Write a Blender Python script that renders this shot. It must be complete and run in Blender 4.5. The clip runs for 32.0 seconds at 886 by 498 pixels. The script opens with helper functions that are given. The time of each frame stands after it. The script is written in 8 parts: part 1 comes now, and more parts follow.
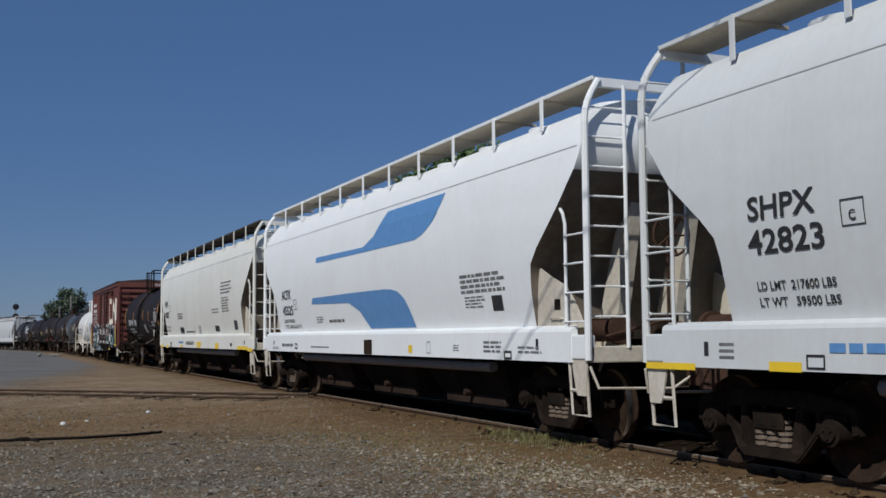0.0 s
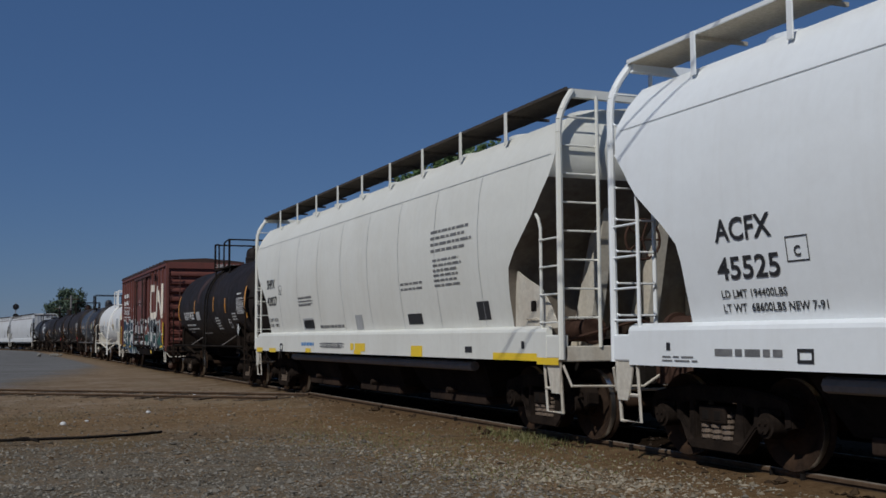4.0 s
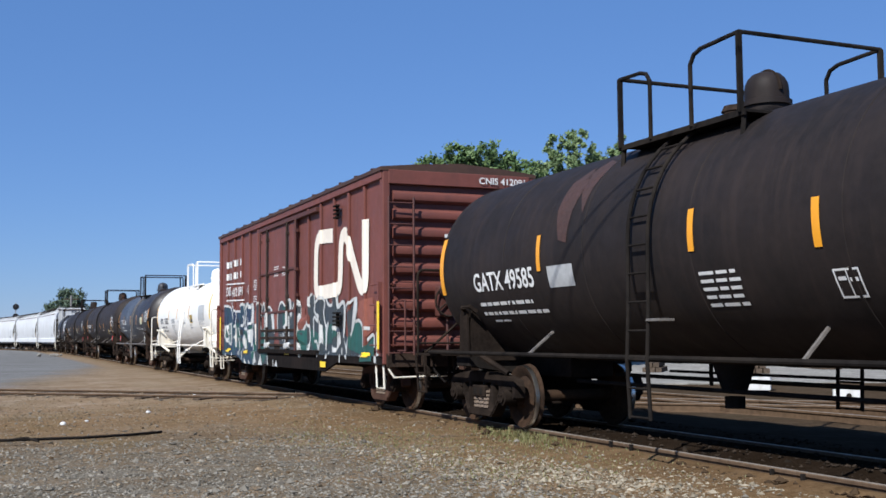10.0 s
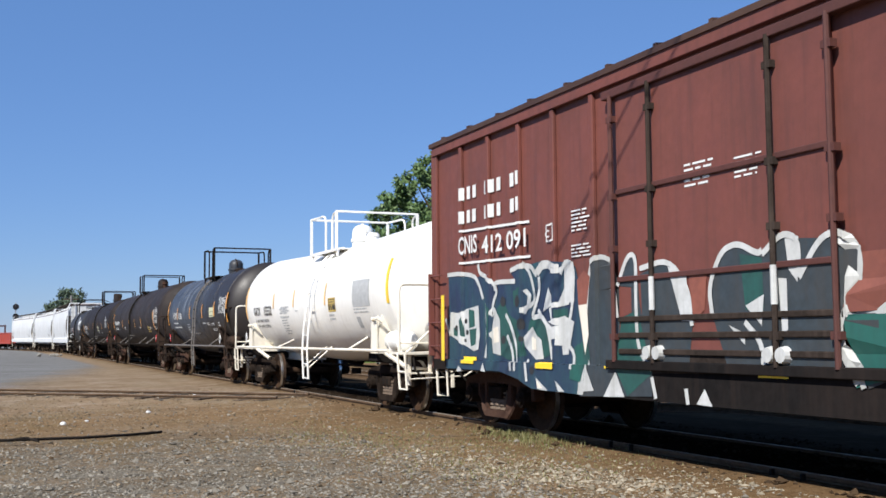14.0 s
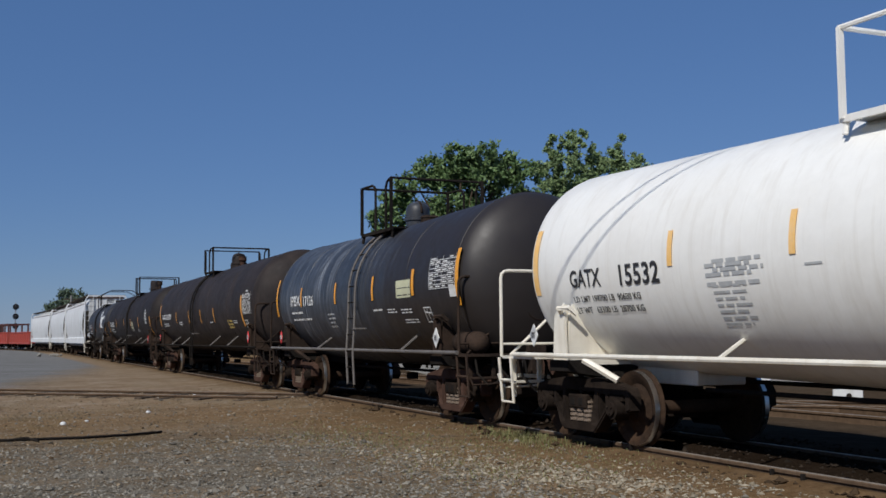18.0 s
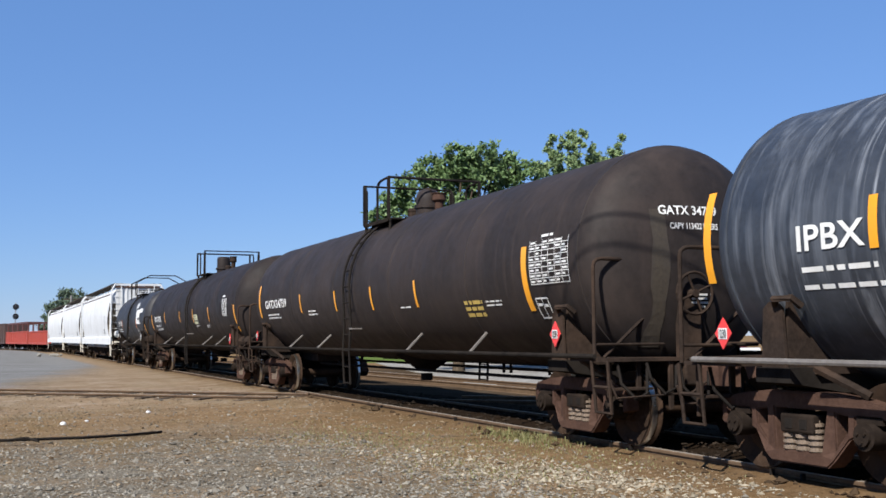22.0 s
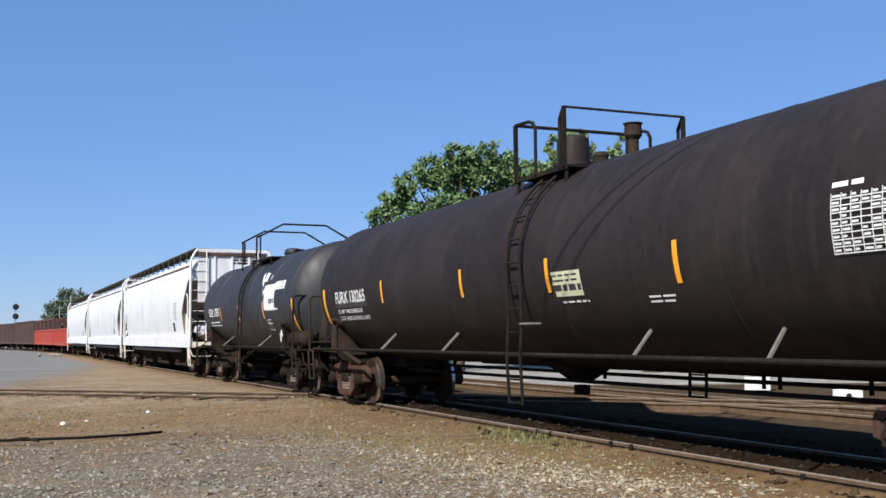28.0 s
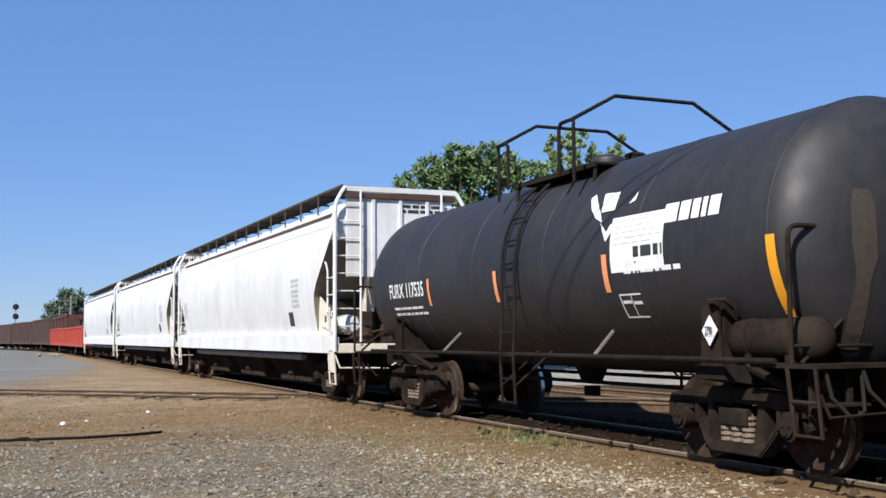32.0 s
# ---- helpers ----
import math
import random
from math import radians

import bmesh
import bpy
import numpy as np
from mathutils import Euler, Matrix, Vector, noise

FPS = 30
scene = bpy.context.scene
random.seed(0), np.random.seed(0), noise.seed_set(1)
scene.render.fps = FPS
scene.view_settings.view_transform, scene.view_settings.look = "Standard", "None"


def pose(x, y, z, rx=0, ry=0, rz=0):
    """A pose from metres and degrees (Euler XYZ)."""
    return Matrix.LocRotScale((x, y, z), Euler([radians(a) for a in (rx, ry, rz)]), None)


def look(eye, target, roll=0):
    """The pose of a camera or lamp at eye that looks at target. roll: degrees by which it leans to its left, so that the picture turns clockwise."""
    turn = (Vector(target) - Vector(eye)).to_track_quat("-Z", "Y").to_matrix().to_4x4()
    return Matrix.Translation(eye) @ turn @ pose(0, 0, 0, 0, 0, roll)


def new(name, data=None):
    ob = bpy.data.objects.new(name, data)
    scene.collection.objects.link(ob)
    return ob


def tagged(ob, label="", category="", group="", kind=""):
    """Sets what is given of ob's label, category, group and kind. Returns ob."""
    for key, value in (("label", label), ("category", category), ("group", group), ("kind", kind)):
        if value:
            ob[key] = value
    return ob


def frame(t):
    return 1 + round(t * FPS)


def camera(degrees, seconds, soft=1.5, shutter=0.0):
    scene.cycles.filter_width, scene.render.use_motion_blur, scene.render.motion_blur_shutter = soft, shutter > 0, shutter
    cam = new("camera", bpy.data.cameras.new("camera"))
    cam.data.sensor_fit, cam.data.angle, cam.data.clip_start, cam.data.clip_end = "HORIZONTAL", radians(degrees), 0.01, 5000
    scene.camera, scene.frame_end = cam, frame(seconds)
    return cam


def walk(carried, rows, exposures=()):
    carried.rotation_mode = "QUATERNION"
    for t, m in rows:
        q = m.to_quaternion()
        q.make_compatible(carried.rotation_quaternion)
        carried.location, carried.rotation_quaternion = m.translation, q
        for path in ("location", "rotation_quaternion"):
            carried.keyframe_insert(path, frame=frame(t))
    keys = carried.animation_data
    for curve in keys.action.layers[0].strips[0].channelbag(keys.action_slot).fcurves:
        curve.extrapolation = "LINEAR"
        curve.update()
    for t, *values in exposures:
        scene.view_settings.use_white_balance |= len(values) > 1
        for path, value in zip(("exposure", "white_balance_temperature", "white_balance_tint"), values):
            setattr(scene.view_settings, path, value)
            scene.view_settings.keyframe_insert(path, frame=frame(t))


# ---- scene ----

# ================= camera =================
cam = camera(44.86, 32.0, soft=1.6)
EYE = pose(0, 0, 1.35, 94.6635, 0.40, -23.073)
walk(cam, [(0.0, EYE), (32.0, EYE)],
     exposures=[(0.0, -0.68, 6400, 10), (0.5, -0.84, 6400, 10), (1.0, -0.93, 6400, 10), (2.0, -0.93, 6400, 10), (4.0, -1.02, 6350, 10), (5.5, -0.95, 6250, 10), (7.0, -0.80, 6180, 10), (8.0, -0.50, 6200, 10),
                (9.0, 0.02, 6150, 10), (11.0, 0.54, 6350, 10), (13.0, 0.64, 6550, 10), (14.0, 0.48, 6550, 10), (15.0, 0.18, 6500, 10), (17.5, -0.36, 6450, 10), (18.3, -0.30, 6450, 10),
                (19.0, -0.08, 6400, 10), (20.0, 0.20, 6420, 10), (21.0, 0.50, 6550, 10), (23.0, 0.64, 6600, 10), (32.0, 0.64, 6600, 10)])

# ================= world and sun =================
SUN = Vector((-1.22, -0.92, 1.38)).normalized()
ELEV = math.asin(SUN.z)
AZ = math.atan2(SUN.x, SUN.y)
world = bpy.data.worlds.new("sky")
scene.world = world
world.use_nodes = True
wn = world.node_tree.nodes
sky = wn.new("ShaderNodeTexSky")
sky.sky_type = "NISHITA"
sky.sun_disc = False
sky.sun_elevation = ELEV
sky.sun_rotation = AZ
sky.altitude = 0
sky.air_density, sky.dust_density, sky.ozone_density = 1.0, 0.0, 2.0
wn["Background"].inputs["Strength"].default_value = 0.090
tint = wn.new("ShaderNodeMix")
tint.data_type, tint.blend_type = "RGBA", "MULTIPLY"
tint.inputs[0].default_value = 1.0
tint.inputs[7].default_value = (0.66, 0.77, 1.05, 1)
world.node_tree.links.new(sky.outputs[0], tint.inputs[6])
haze = wn.new("ShaderNodeMix")
haze.data_type = "RGBA"
haze.inputs[0].default_value = 0.55
haze.inputs[7].default_value = (0.92, 2.22, 5.0, 1)
world.node_tree.links.new(tint.outputs[2], haze.inputs[6])
world.node_tree.links.new(haze.outputs[2], wn["Background"].inputs["Color"])
sun = new("sun", bpy.data.lights.new("sun", "SUN"))
sun.data.energy, sun.data.angle, sun.data.color = 5.0, radians(0.53), (1.0, 0.965, 0.905)
sun.matrix_world = look(SUN * 60, (0, 0, 0))

# ================= train motion =================
# distance rolled by the train at every second
ROLLED = (0.00, 4.21, 8.41, 12.61, 16.84, 21.12, 25.40, 29.68, 33.94, 38.16, 42.40, 46.66, 50.95, 55.26, 59.56, 63.87, 68.21, 72.62, 77.06, 81.48, 85.89, 90.27, 94.65, 99.00, 103.32, 107.64, 112.00, 116.36, 120.69, 124.99, 129.27, 133.55, 137.84)
TRACK_X = 8.2
BEND_AT, BEND_R = 110.0, 400.0


def rolled(t):
    k = min(max(t, 0.0), 31.9999)
    i = int(k)
    w = k - i
    p = [ROLLED[min(max(j, 0), 32)] for j in (i - 1, i, i + 1, i + 2)]
    if i == 0:
        p[0] = 2 * p[1] - p[2]
    if i == 31:
        p[3] = 2 * p[2] - p[1]
    return p[1] + 0.5 * w * (p[2] - p[0] + w * (2 * p[0] - 5 * p[1] + 4 * p[2] - p[3] + w * (3 * (p[1] - p[2]) + p[3] - p[0])))


def on_track(s):
    """Place and heading (radians, left positive) of the main track at the distance s."""
    if s <= BEND_AT:
        return TRACK_X, s, 0.0
    a = (s - BEND_AT) / BEND_R
    return TRACK_X - BEND_R * (1 - math.cos(a)), BEND_AT + BEND_R * math.sin(a), a


# how far the draft gear has run in, at places along the train
SLACK = ((37.0, 0.0), (53.9, -1.09), (69.2, -1.05), (85.0, -0.97), (99.0, -0.96), (115.5, -0.68), (135.0, -0.58), (152.0, -0.62), (400.0, -0.62))


def slack(u):
    for (a, da), (b, db) in zip(SLACK, SLACK[1:]):
        if u <= b:
            return da + (db - da) * max(0.0, u - a) / (b - a)
    return SLACK[-1][1]


def car_pose(u, half, t):
    s = u + slack(u) - rolled(t)
    ax, ay, _ = on_track(s - half)
    bx, by, _ = on_track(s + half)
    return pose((ax + bx) / 2, (ay + by) / 2, 0, 0, 0, math.degrees(math.atan2(-(bx - ax), by - ay)))


# ================= materials =================
def ramp(nt, src, lo, hi, c0, c1):
    r = nt.nodes.new("ShaderNodeValToRGB")
    r.color_ramp.elements[0].position, r.color_ramp.elements[1].position = lo, hi
    r.color_ramp.elements[0].color, r.color_ramp.elements[1].color = (*c0, 1), (*c1, 1)
    nt.links.new(src, r.inputs[0])
    return r.outputs[0]


def noise_of(nt, coord, scale, detail=4, rough=0.6, stretch=None):
    n = nt.nodes.new("ShaderNodeTexNoise")
    n.inputs["Scale"].default_value, n.inputs["Detail"].default_value, n.inputs["Roughness"].default_value = scale, detail, rough
    if stretch:
        m = nt.nodes.new("ShaderNodeMapping")
        m.inputs["Scale"].default_value = stretch
        nt.links.new(coord, m.inputs[0])
        coord = m.outputs[0]
    nt.links.new(coord, n.inputs["Vector"])
    return n.outputs[0]


def blend(nt, fac, a, b, mode="MIX"):
    m = nt.nodes.new("ShaderNodeMix")
    m.data_type, m.blend_type = "RGBA", mode
    for sock, v in ((m.inputs[0], fac), (m.inputs[6], a), (m.inputs[7], b)):
        if hasattr(v, "is_output"):
            nt.links.new(v, sock)
        elif isinstance(v, tuple):
            sock.default_value = (*v, 1)
        else:
            sock.default_value = v
    return m.outputs[2]


def material(name, col, rough=0.6, metal=0.0, grime=None, grime_amt=0.5, streak=0.0, grain=0.12, bump=0.15, scale=1.0, spec=0.4, coat=0.0):
    """Paint or metal with large patches of grime, fine grain, and rain streaks that run down."""
    m = bpy.data.materials.new(name)
    m.use_nodes = True
    nt = m.node_tree
    b = nt.nodes["Principled BSDF"]
    tc = nt.nodes.new("ShaderNodeTexCoord").outputs["Object"]
    dark = tuple(c * (1 - grain * 2) for c in col)
    lite = tuple(min(1, c * (1 + grain)) for c in col)
    fine = noise_of(nt, tc, 9 * scale, 6, 0.7)
    c = ramp(nt, fine, 0.3, 0.7, dark, lite)
    if grime:
        big = noise_of(nt, tc, 0.9 * scale, 5, 0.65)
        f = ramp(nt, big, 0.42, 0.78, (0, 0, 0), (grime_amt,) * 3)
        c = blend(nt, f, c, grime)
        if streak:
            st = noise_of(nt, tc, 3.0 * scale, 4, 0.6, (1.0, 2.6, 0.16))
            f2 = ramp(nt, st, 0.5, 0.72, (0, 0, 0), (streak,) * 3)
            c = blend(nt, f2, c, grime)
    nt.links.new(c, b.inputs["Base Color"])
    rr = ramp(nt, noise_of(nt, tc, 3 * scale, 4, 0.6), 0.2, 0.8, (max(0, rough - 0.12),) * 3, (min(1, rough + 0.12),) * 3)
    nt.links.new(rr, b.inputs["Roughness"])
    b.inputs["Metallic"].default_value = metal
    b.inputs["Specular IOR Level"].default_value = 0.0 if rough >= 0.8 else spec
    b.inputs["Coat Weight"].default_value = coat
    if bump:
        bp = nt.nodes.new("ShaderNodeBump")
        bp.inputs["Strength"].default_value, bp.inputs["Distance"].default_value = bump, 0.01
        nt.links.new(noise_of(nt, tc, 22 * scale, 5, 0.6), bp.inputs["Height"])
        nt.links.new(bp.outputs[0], b.inputs["Normal"])
    return m


RUSTB = (0.12, 0.065, 0.035)
DUST = (0.30, 0.24, 0.17)
M_WHITE = material("white_paint", (0.86, 0.89, 0.89), 0.45, grime=(0.70, 0.70, 0.67), grime_amt=0.3, streak=0.15, grain=0.015, bump=0.05)
M_GREY = material("light_grey_paint", (0.66, 0.69, 0.69), 0.5, grime=(0.55, 0.55, 0.52), grime_amt=0.4, streak=0.2, grain=0.02, bump=0.05)
M_CREAM = material("cream_white_paint", (0.765, 0.765, 0.70), 0.5, grime=(0.60, 0.58, 0.50), grime_amt=0.4, streak=0.2, grain=0.02, bump=0.05)
M_CLEANW = material("chalky_white_paint", (0.62, 0.63, 0.635), 0.6, grime=(0.38, 0.37, 0.34), grime_amt=0.45, streak=0.5, grain=0.03, bump=0.05)
M_BLUE = material("blue_paint", (0.12, 0.29, 0.57), 0.5, grain=0.05, bump=0.03)
M_TANK = material("brown_black_tank_paint", (0.0178, 0.0146, 0.0140), 0.62, grime=(0.042, 0.030, 0.026), grime_amt=0.5, streak=0.35, grain=0.12, bump=0.06, spec=0.14)
M_TANKB = material("blue_black_tank_paint", (0.027, 0.032, 0.042), 0.50, grime=(0.13, 0.145, 0.17), grime_amt=0.25, streak=0.6, grain=0.15, bump=0.06, spec=0.4)
# the rear half of this tank is chalked blue-grey, the front half brown
nt = M_TANKB.node_tree
bs = nt.nodes["Principled BSDF"]
src = bs.inputs["Base Color"].links[0].from_socket
pos = nt.nodes.new("ShaderNodeSeparateXYZ")
nt.links.new(nt.nodes.new("ShaderNodeTexCoord").outputs["Object"], pos.inputs[0])
wob = nt.nodes.new("ShaderNodeMath")
wob.operation = "MULTIPLY_ADD"
nt.links.new(noise_of(nt, pos.inputs[0].links[0].from_socket, 2.2, 5, 0.7, (1, 1.6, 0.3)), wob.inputs[0])
wob.inputs[1].default_value = 3.0
nt.links.new(pos.outputs["Y"], wob.inputs[2])
rng_node = nt.nodes.new("ShaderNodeMapRange")
nt.links.new(wob.outputs[0], rng_node.inputs[0])
rng_node.inputs[1].default_value, rng_node.inputs[2].default_value = -1.2, 1.4
oc = pos.inputs[0].links[0].from_socket
lines = ramp(nt, noise_of(nt, oc, 2.6, 5, 0.65, (0.10, 3.4, 0.10)), 0.52, 0.64, (0, 0, 0), (0.75, 0.75, 0.75))
runs = ramp(nt, noise_of(nt, oc, 1.7, 4, 0.6, (0.5, 1.0, 0.5)), 0.42, 0.62, (0, 0, 0), (1, 1, 1))
here = [nt.nodes.new("ShaderNodeMapRange") for _ in range(2)]
for node, (lo, hi) in zip(here, ((2.2, 3.6), (6.6, 5.6))):
    nt.links.new(wob.outputs[0], node.inputs[0])
    node.inputs[1].default_value, node.inputs[2].default_value, node.inputs[3].default_value = lo, hi, 0.12 if lo < 5 else 0.0
runs = blend(nt, 1.0, blend(nt, 1.0, runs, here[0].outputs[0], "MULTIPLY"), here[1].outputs[0], "MULTIPLY")
src = blend(nt, blend(nt, 1.0, lines, runs, "MULTIPLY"), src, (0.32, 0.34, 0.37))
nt.links.new(blend(nt, rng_node.outputs[0], (0.021, 0.017, 0.016), src), bs.inputs["Base Color"])
M_TANKC = material("dark_slate_tank_paint", (0.017, 0.0165, 0.019), 0.56, grime=(0.038, 0.034, 0.032), grime_amt=0.5, streak=0.35, grain=0.12, bump=0.06, spec=0.4)
M_TANKD = material("dusty_brown_tank_paint", (0.0235, 0.0190, 0.0180), 0.62, grime=(0.056, 0.041, 0.035), grime_amt=0.5, streak=0.35, grain=0.12, bump=0.06, spec=0.14)
M_FADEDO = material("faded_orange_tape", (0.84, 0.50, 0.16), 0.6, grime=(0.80, 0.66, 0.46), grime_amt=0.6, grain=0.06, bump=0.0, scale=4)
M_TANKW = material("white_tank_paint", (0.82, 0.81, 0.765), 0.40, grime=(0.57, 0.53, 0.46), grime_amt=0.35, streak=0.35, grain=0.015, bump=0.04, spec=0.5)
M_IVORY = material("ivory_paint", (0.78, 0.74, 0.64), 0.5, grime=(0.42, 0.33, 0.22), grime_amt=0.45, streak=0.3, grain=0.03, bump=0.05)
M_BROWN = material("oxide_red_paint", (0.165, 0.053, 0.040), 0.6, grime=(0.078, 0.034, 0.028), grime_amt=0.5, streak=0.5, grain=0.06, bump=0.06)
M_BROWNR = material("dark_roof_paint", (0.05, 0.025, 0.02), 0.7, grime=RUSTB, grain=0.1)
M_RUST = material("brown_rust", (0.066, 0.039, 0.030), 0.85, grime=(0.112, 0.066, 0.047), grime_amt=0.5, grain=0.18, bump=0.5, scale=2)
M_FRAME = material("dusty_black_steel", (0.032, 0.024, 0.020), 0.8, grime=(0.095, 0.060, 0.042), grime_amt=0.55, grain=0.2, bump=0.3, scale=2)
# darker iron; on hopper trucks its tone stands in for the sill's shade
M_TRUCKD = material("dark_truck_iron", (0.020, 0.0155, 0.013), 0.85, grime=(0.056, 0.040, 0.030), grime_amt=0.5, grain=0.2, bump=0.4, scale=2)
M_DARK = material("sooty_steel", (0.018, 0.016, 0.015), 0.9, grime=(0.045, 0.036, 0.028), grime_amt=0.5, grain=0.2, bump=0.3)
M_WHEEL = material("wheel_plate_steel", (0.040, 0.027, 0.020), 0.85, grime=(0.105, 0.058, 0.032), grime_amt=0.6, grain=0.2, bump=0.3, scale=2)
M_SPRING = material("dusty_coil_spring_steel", (0.20, 0.155, 0.12), 0.8, grime=(0.12, 0.085, 0.06), grime_amt=0.6, grain=0.2, bump=0.3, scale=4)
M_DUSTR = material("dusty_grey_painted_bar", (0.150, 0.138, 0.128), 0.7, grime=(0.075, 0.060, 0.050), grime_amt=0.7, streak=0.3, grain=0.15, bump=0.2, scale=2)
M_SLOPE = material("brown_slope_sheet_paint", (0.205, 0.180, 0.150), 0.8, grime=(0.105, 0.080, 0.060), grime_amt=0.7, streak=0.5, grain=0.12, bump=0.15)
M_TREAD = material("polished_wheel_tread", (0.66, 0.64, 0.61), 0.32, metal=1.0, grain=0.1, bump=0.05)
M_RAILTOP = material("polished_rail_head", (0.27, 0.23, 0.19), 0.62, metal=0.2, grain=0.15, bump=0.05, spec=0.12)
M_RAIL = material("rusty_rail_steel", (0.105, 0.070, 0.046), 0.85, grime=(0.165, 0.114, 0.074), grain=0.2, bump=0.3)
M_TIE = material("weathered_tie_wood", (0.085, 0.065, 0.05), 0.95, grime=(0.16, 0.12, 0.085), grain=0.3, bump=0.8)
M_ORANGE = material("reflective_orange_tape", (0.76, 0.32, 0.02), 0.35, grain=0.03, bump=0.0)
M_YELLOW = material("reflective_yellow_tape", (0.90, 0.62, 0.03), 0.4, grime=(0.65, 0.45, 0.06), grain=0.03, bump=0.0)
M_SIGNW = material("white_stencil_paint", (0.72, 0.72, 0.70), 0.6, grime=(0.4, 0.4, 0.38), grime_amt=0.5, grain=0.05, bump=0.0, scale=4)
M_SIGNB = material("black_stencil_paint", (0.03, 0.03, 0.032), 0.6, grain=0.1, bump=0.0)
M_SIGNF = material("worn_black_stencil", (0.150, 0.150, 0.150), 0.6, grime=(0.34, 0.34, 0.33), grime_amt=0.7, grain=0.15, bump=0.0, scale=4)
M_SALMON = material("faded_salmon_tape", (0.74, 0.26, 0.10), 0.5, grime=(0.62, 0.30, 0.18), grain=0.05, bump=0.0, scale=3)
M_SIGNG = material("faded_grey_stencil", (0.42, 0.43, 0.43), 0.6, grain=0.1, bump=0.0)
M_PIPE = material("dusty_grey_pipe", (0.20, 0.19, 0.185), 0.7, grime=(0.12, 0.10, 0.085), grain=0.1)
M_LABEL = material("pale_yellow_label", (0.55, 0.55, 0.36), 0.6, grime=(0.35, 0.34, 0.25), grain=0.05, bump=0.0, scale=3)
M_LABELY = material("weathered_mustard_label", (0.52, 0.37, 0.09), 0.6, grime=(0.40, 0.30, 0.12), grain=0.08, bump=0.0, scale=3)
M_REDP = material("red_placard", (0.65, 0.05, 0.05), 0.5, grain=0.03, bump=0.0)
M_ENDW = material("dust_browned_white_paint", (0.64, 0.60, 0.51), 0.75, grime=(0.36, 0.28, 0.19), grime_amt=0.5, streak=0.3, grain=0.1, bump=0.2, scale=1.6)
M_RSTK = material("red_rust_stain", (0.060, 0.030, 0.024), 0.7, grime=(0.035, 0.024, 0.021), grime_amt=0.8, grain=0.2, bump=0.05, scale=3)
M_STAIN = material("brown_run_stain", (0.040, 0.031, 0.022), 0.75, grime=(0.034, 0.028, 0.024), grime_amt=0.9, streak=0.8, grain=0.2, bump=0.05, scale=2.5)
M_WALK = material("beige_grating_steel", (0.50, 0.45, 0.36), 0.8, grime=(0.38, 0.32, 0.24), grain=0.12, bump=0.3, scale=3)
M_WALKD = material("dark_grating_steel", (0.07, 0.062, 0.055), 0.8, grime=(0.12, 0.10, 0.08), grain=0.2, bump=0.3, scale=3)
M_NAVY = material("navy_spray_paint", (0.020, 0.032, 0.072), 0.55, grime=(0.030, 0.092, 0.100), grime_amt=0.85, streak=0.5, grain=0.1, bump=0.0)
M_TEAL = material("dark_teal_spray_paint", (0.024, 0.070, 0.064), 0.6, grime=(0.018, 0.125, 0.098), grime_amt=0.8, streak=0.4, grain=0.12, bump=0.0)
M_SLATE = material("slate_green_spray_paint", (0.038, 0.052, 0.062), 0.6, grime=(0.050, 0.046, 0.042), grime_amt=0.8, streak=0.55, grain=0.15, bump=0.0)
M_SPRAYW = material("white_spray_paint", (0.56, 0.57, 0.56), 0.6, grime=(0.30, 0.30, 0.27), grime_amt=0.75, streak=0.55, grain=0.08, bump=0.0)
M_SPRAYO = material("salmon_spray_paint", (0.25, 0.085, 0.058), 0.6, grime=(0.14, 0.05, 0.040), grime_amt=0.9, grain=0.1, bump=0.0)
M_LOGO = material("cream_logo_paint", (0.76, 0.70, 0.60), 0.6, grime=(0.55, 0.46, 0.36), grime_amt=0.35, streak=0.3, grain=0.03, bump=0.0)
M_SILL = material("blackened_sill_paint", (0.015, 0.014, 0.014), 0.85, grime=(0.032, 0.024, 0.021), grime_amt=0.5, streak=0.5, grain=0.15)
M_BROWND = material("dark_oxide_paint", (0.092, 0.032, 0.025), 0.65, grime=(0.05, 0.022, 0.019), grime_amt=0.6, grain=0.1)
M_GRIME = material("dark_brown_road_grime", (0.036, 0.028, 0.024), 0.85, grime=(0.072, 0.054, 0.045), grime_amt=0.7, streak=0.5, grain=0.2, scale=2)
M_RED = material("bright_red_paint", (0.36, 0.055, 0.035), 0.6, grime=(0.20, 0.05, 0.035), streak=0.4, grain=0.08)
M_BRN2 = material("brown_gondola_paint", (0.062, 0.036, 0.030), 0.7, grime=(0.10, 0.062, 0.05), streak=0.4, grain=0.1)


# ================= mesh helpers =================
def part(name, bm, mat, parent=None, label="", smooth=False):
    """Link a bmesh as one mesh object, under a thing or a part."""
    me = bpy.data.meshes.new(name)
    bmesh.ops.recalc_face_normals(bm, faces=bm.faces)
    bm.to_mesh(me)
    bm.free()
    if smooth:
        me.polygons.foreach_set("use_smooth", [True] * len(me.polygons))
        me.set_sharp_from_angle(angle=radians(38))
    me.materials.append(mat)
    ob = new(name, me)
    if parent is not None:
        ob.parent = parent
    if label:
        ob["label"] = label
    return ob


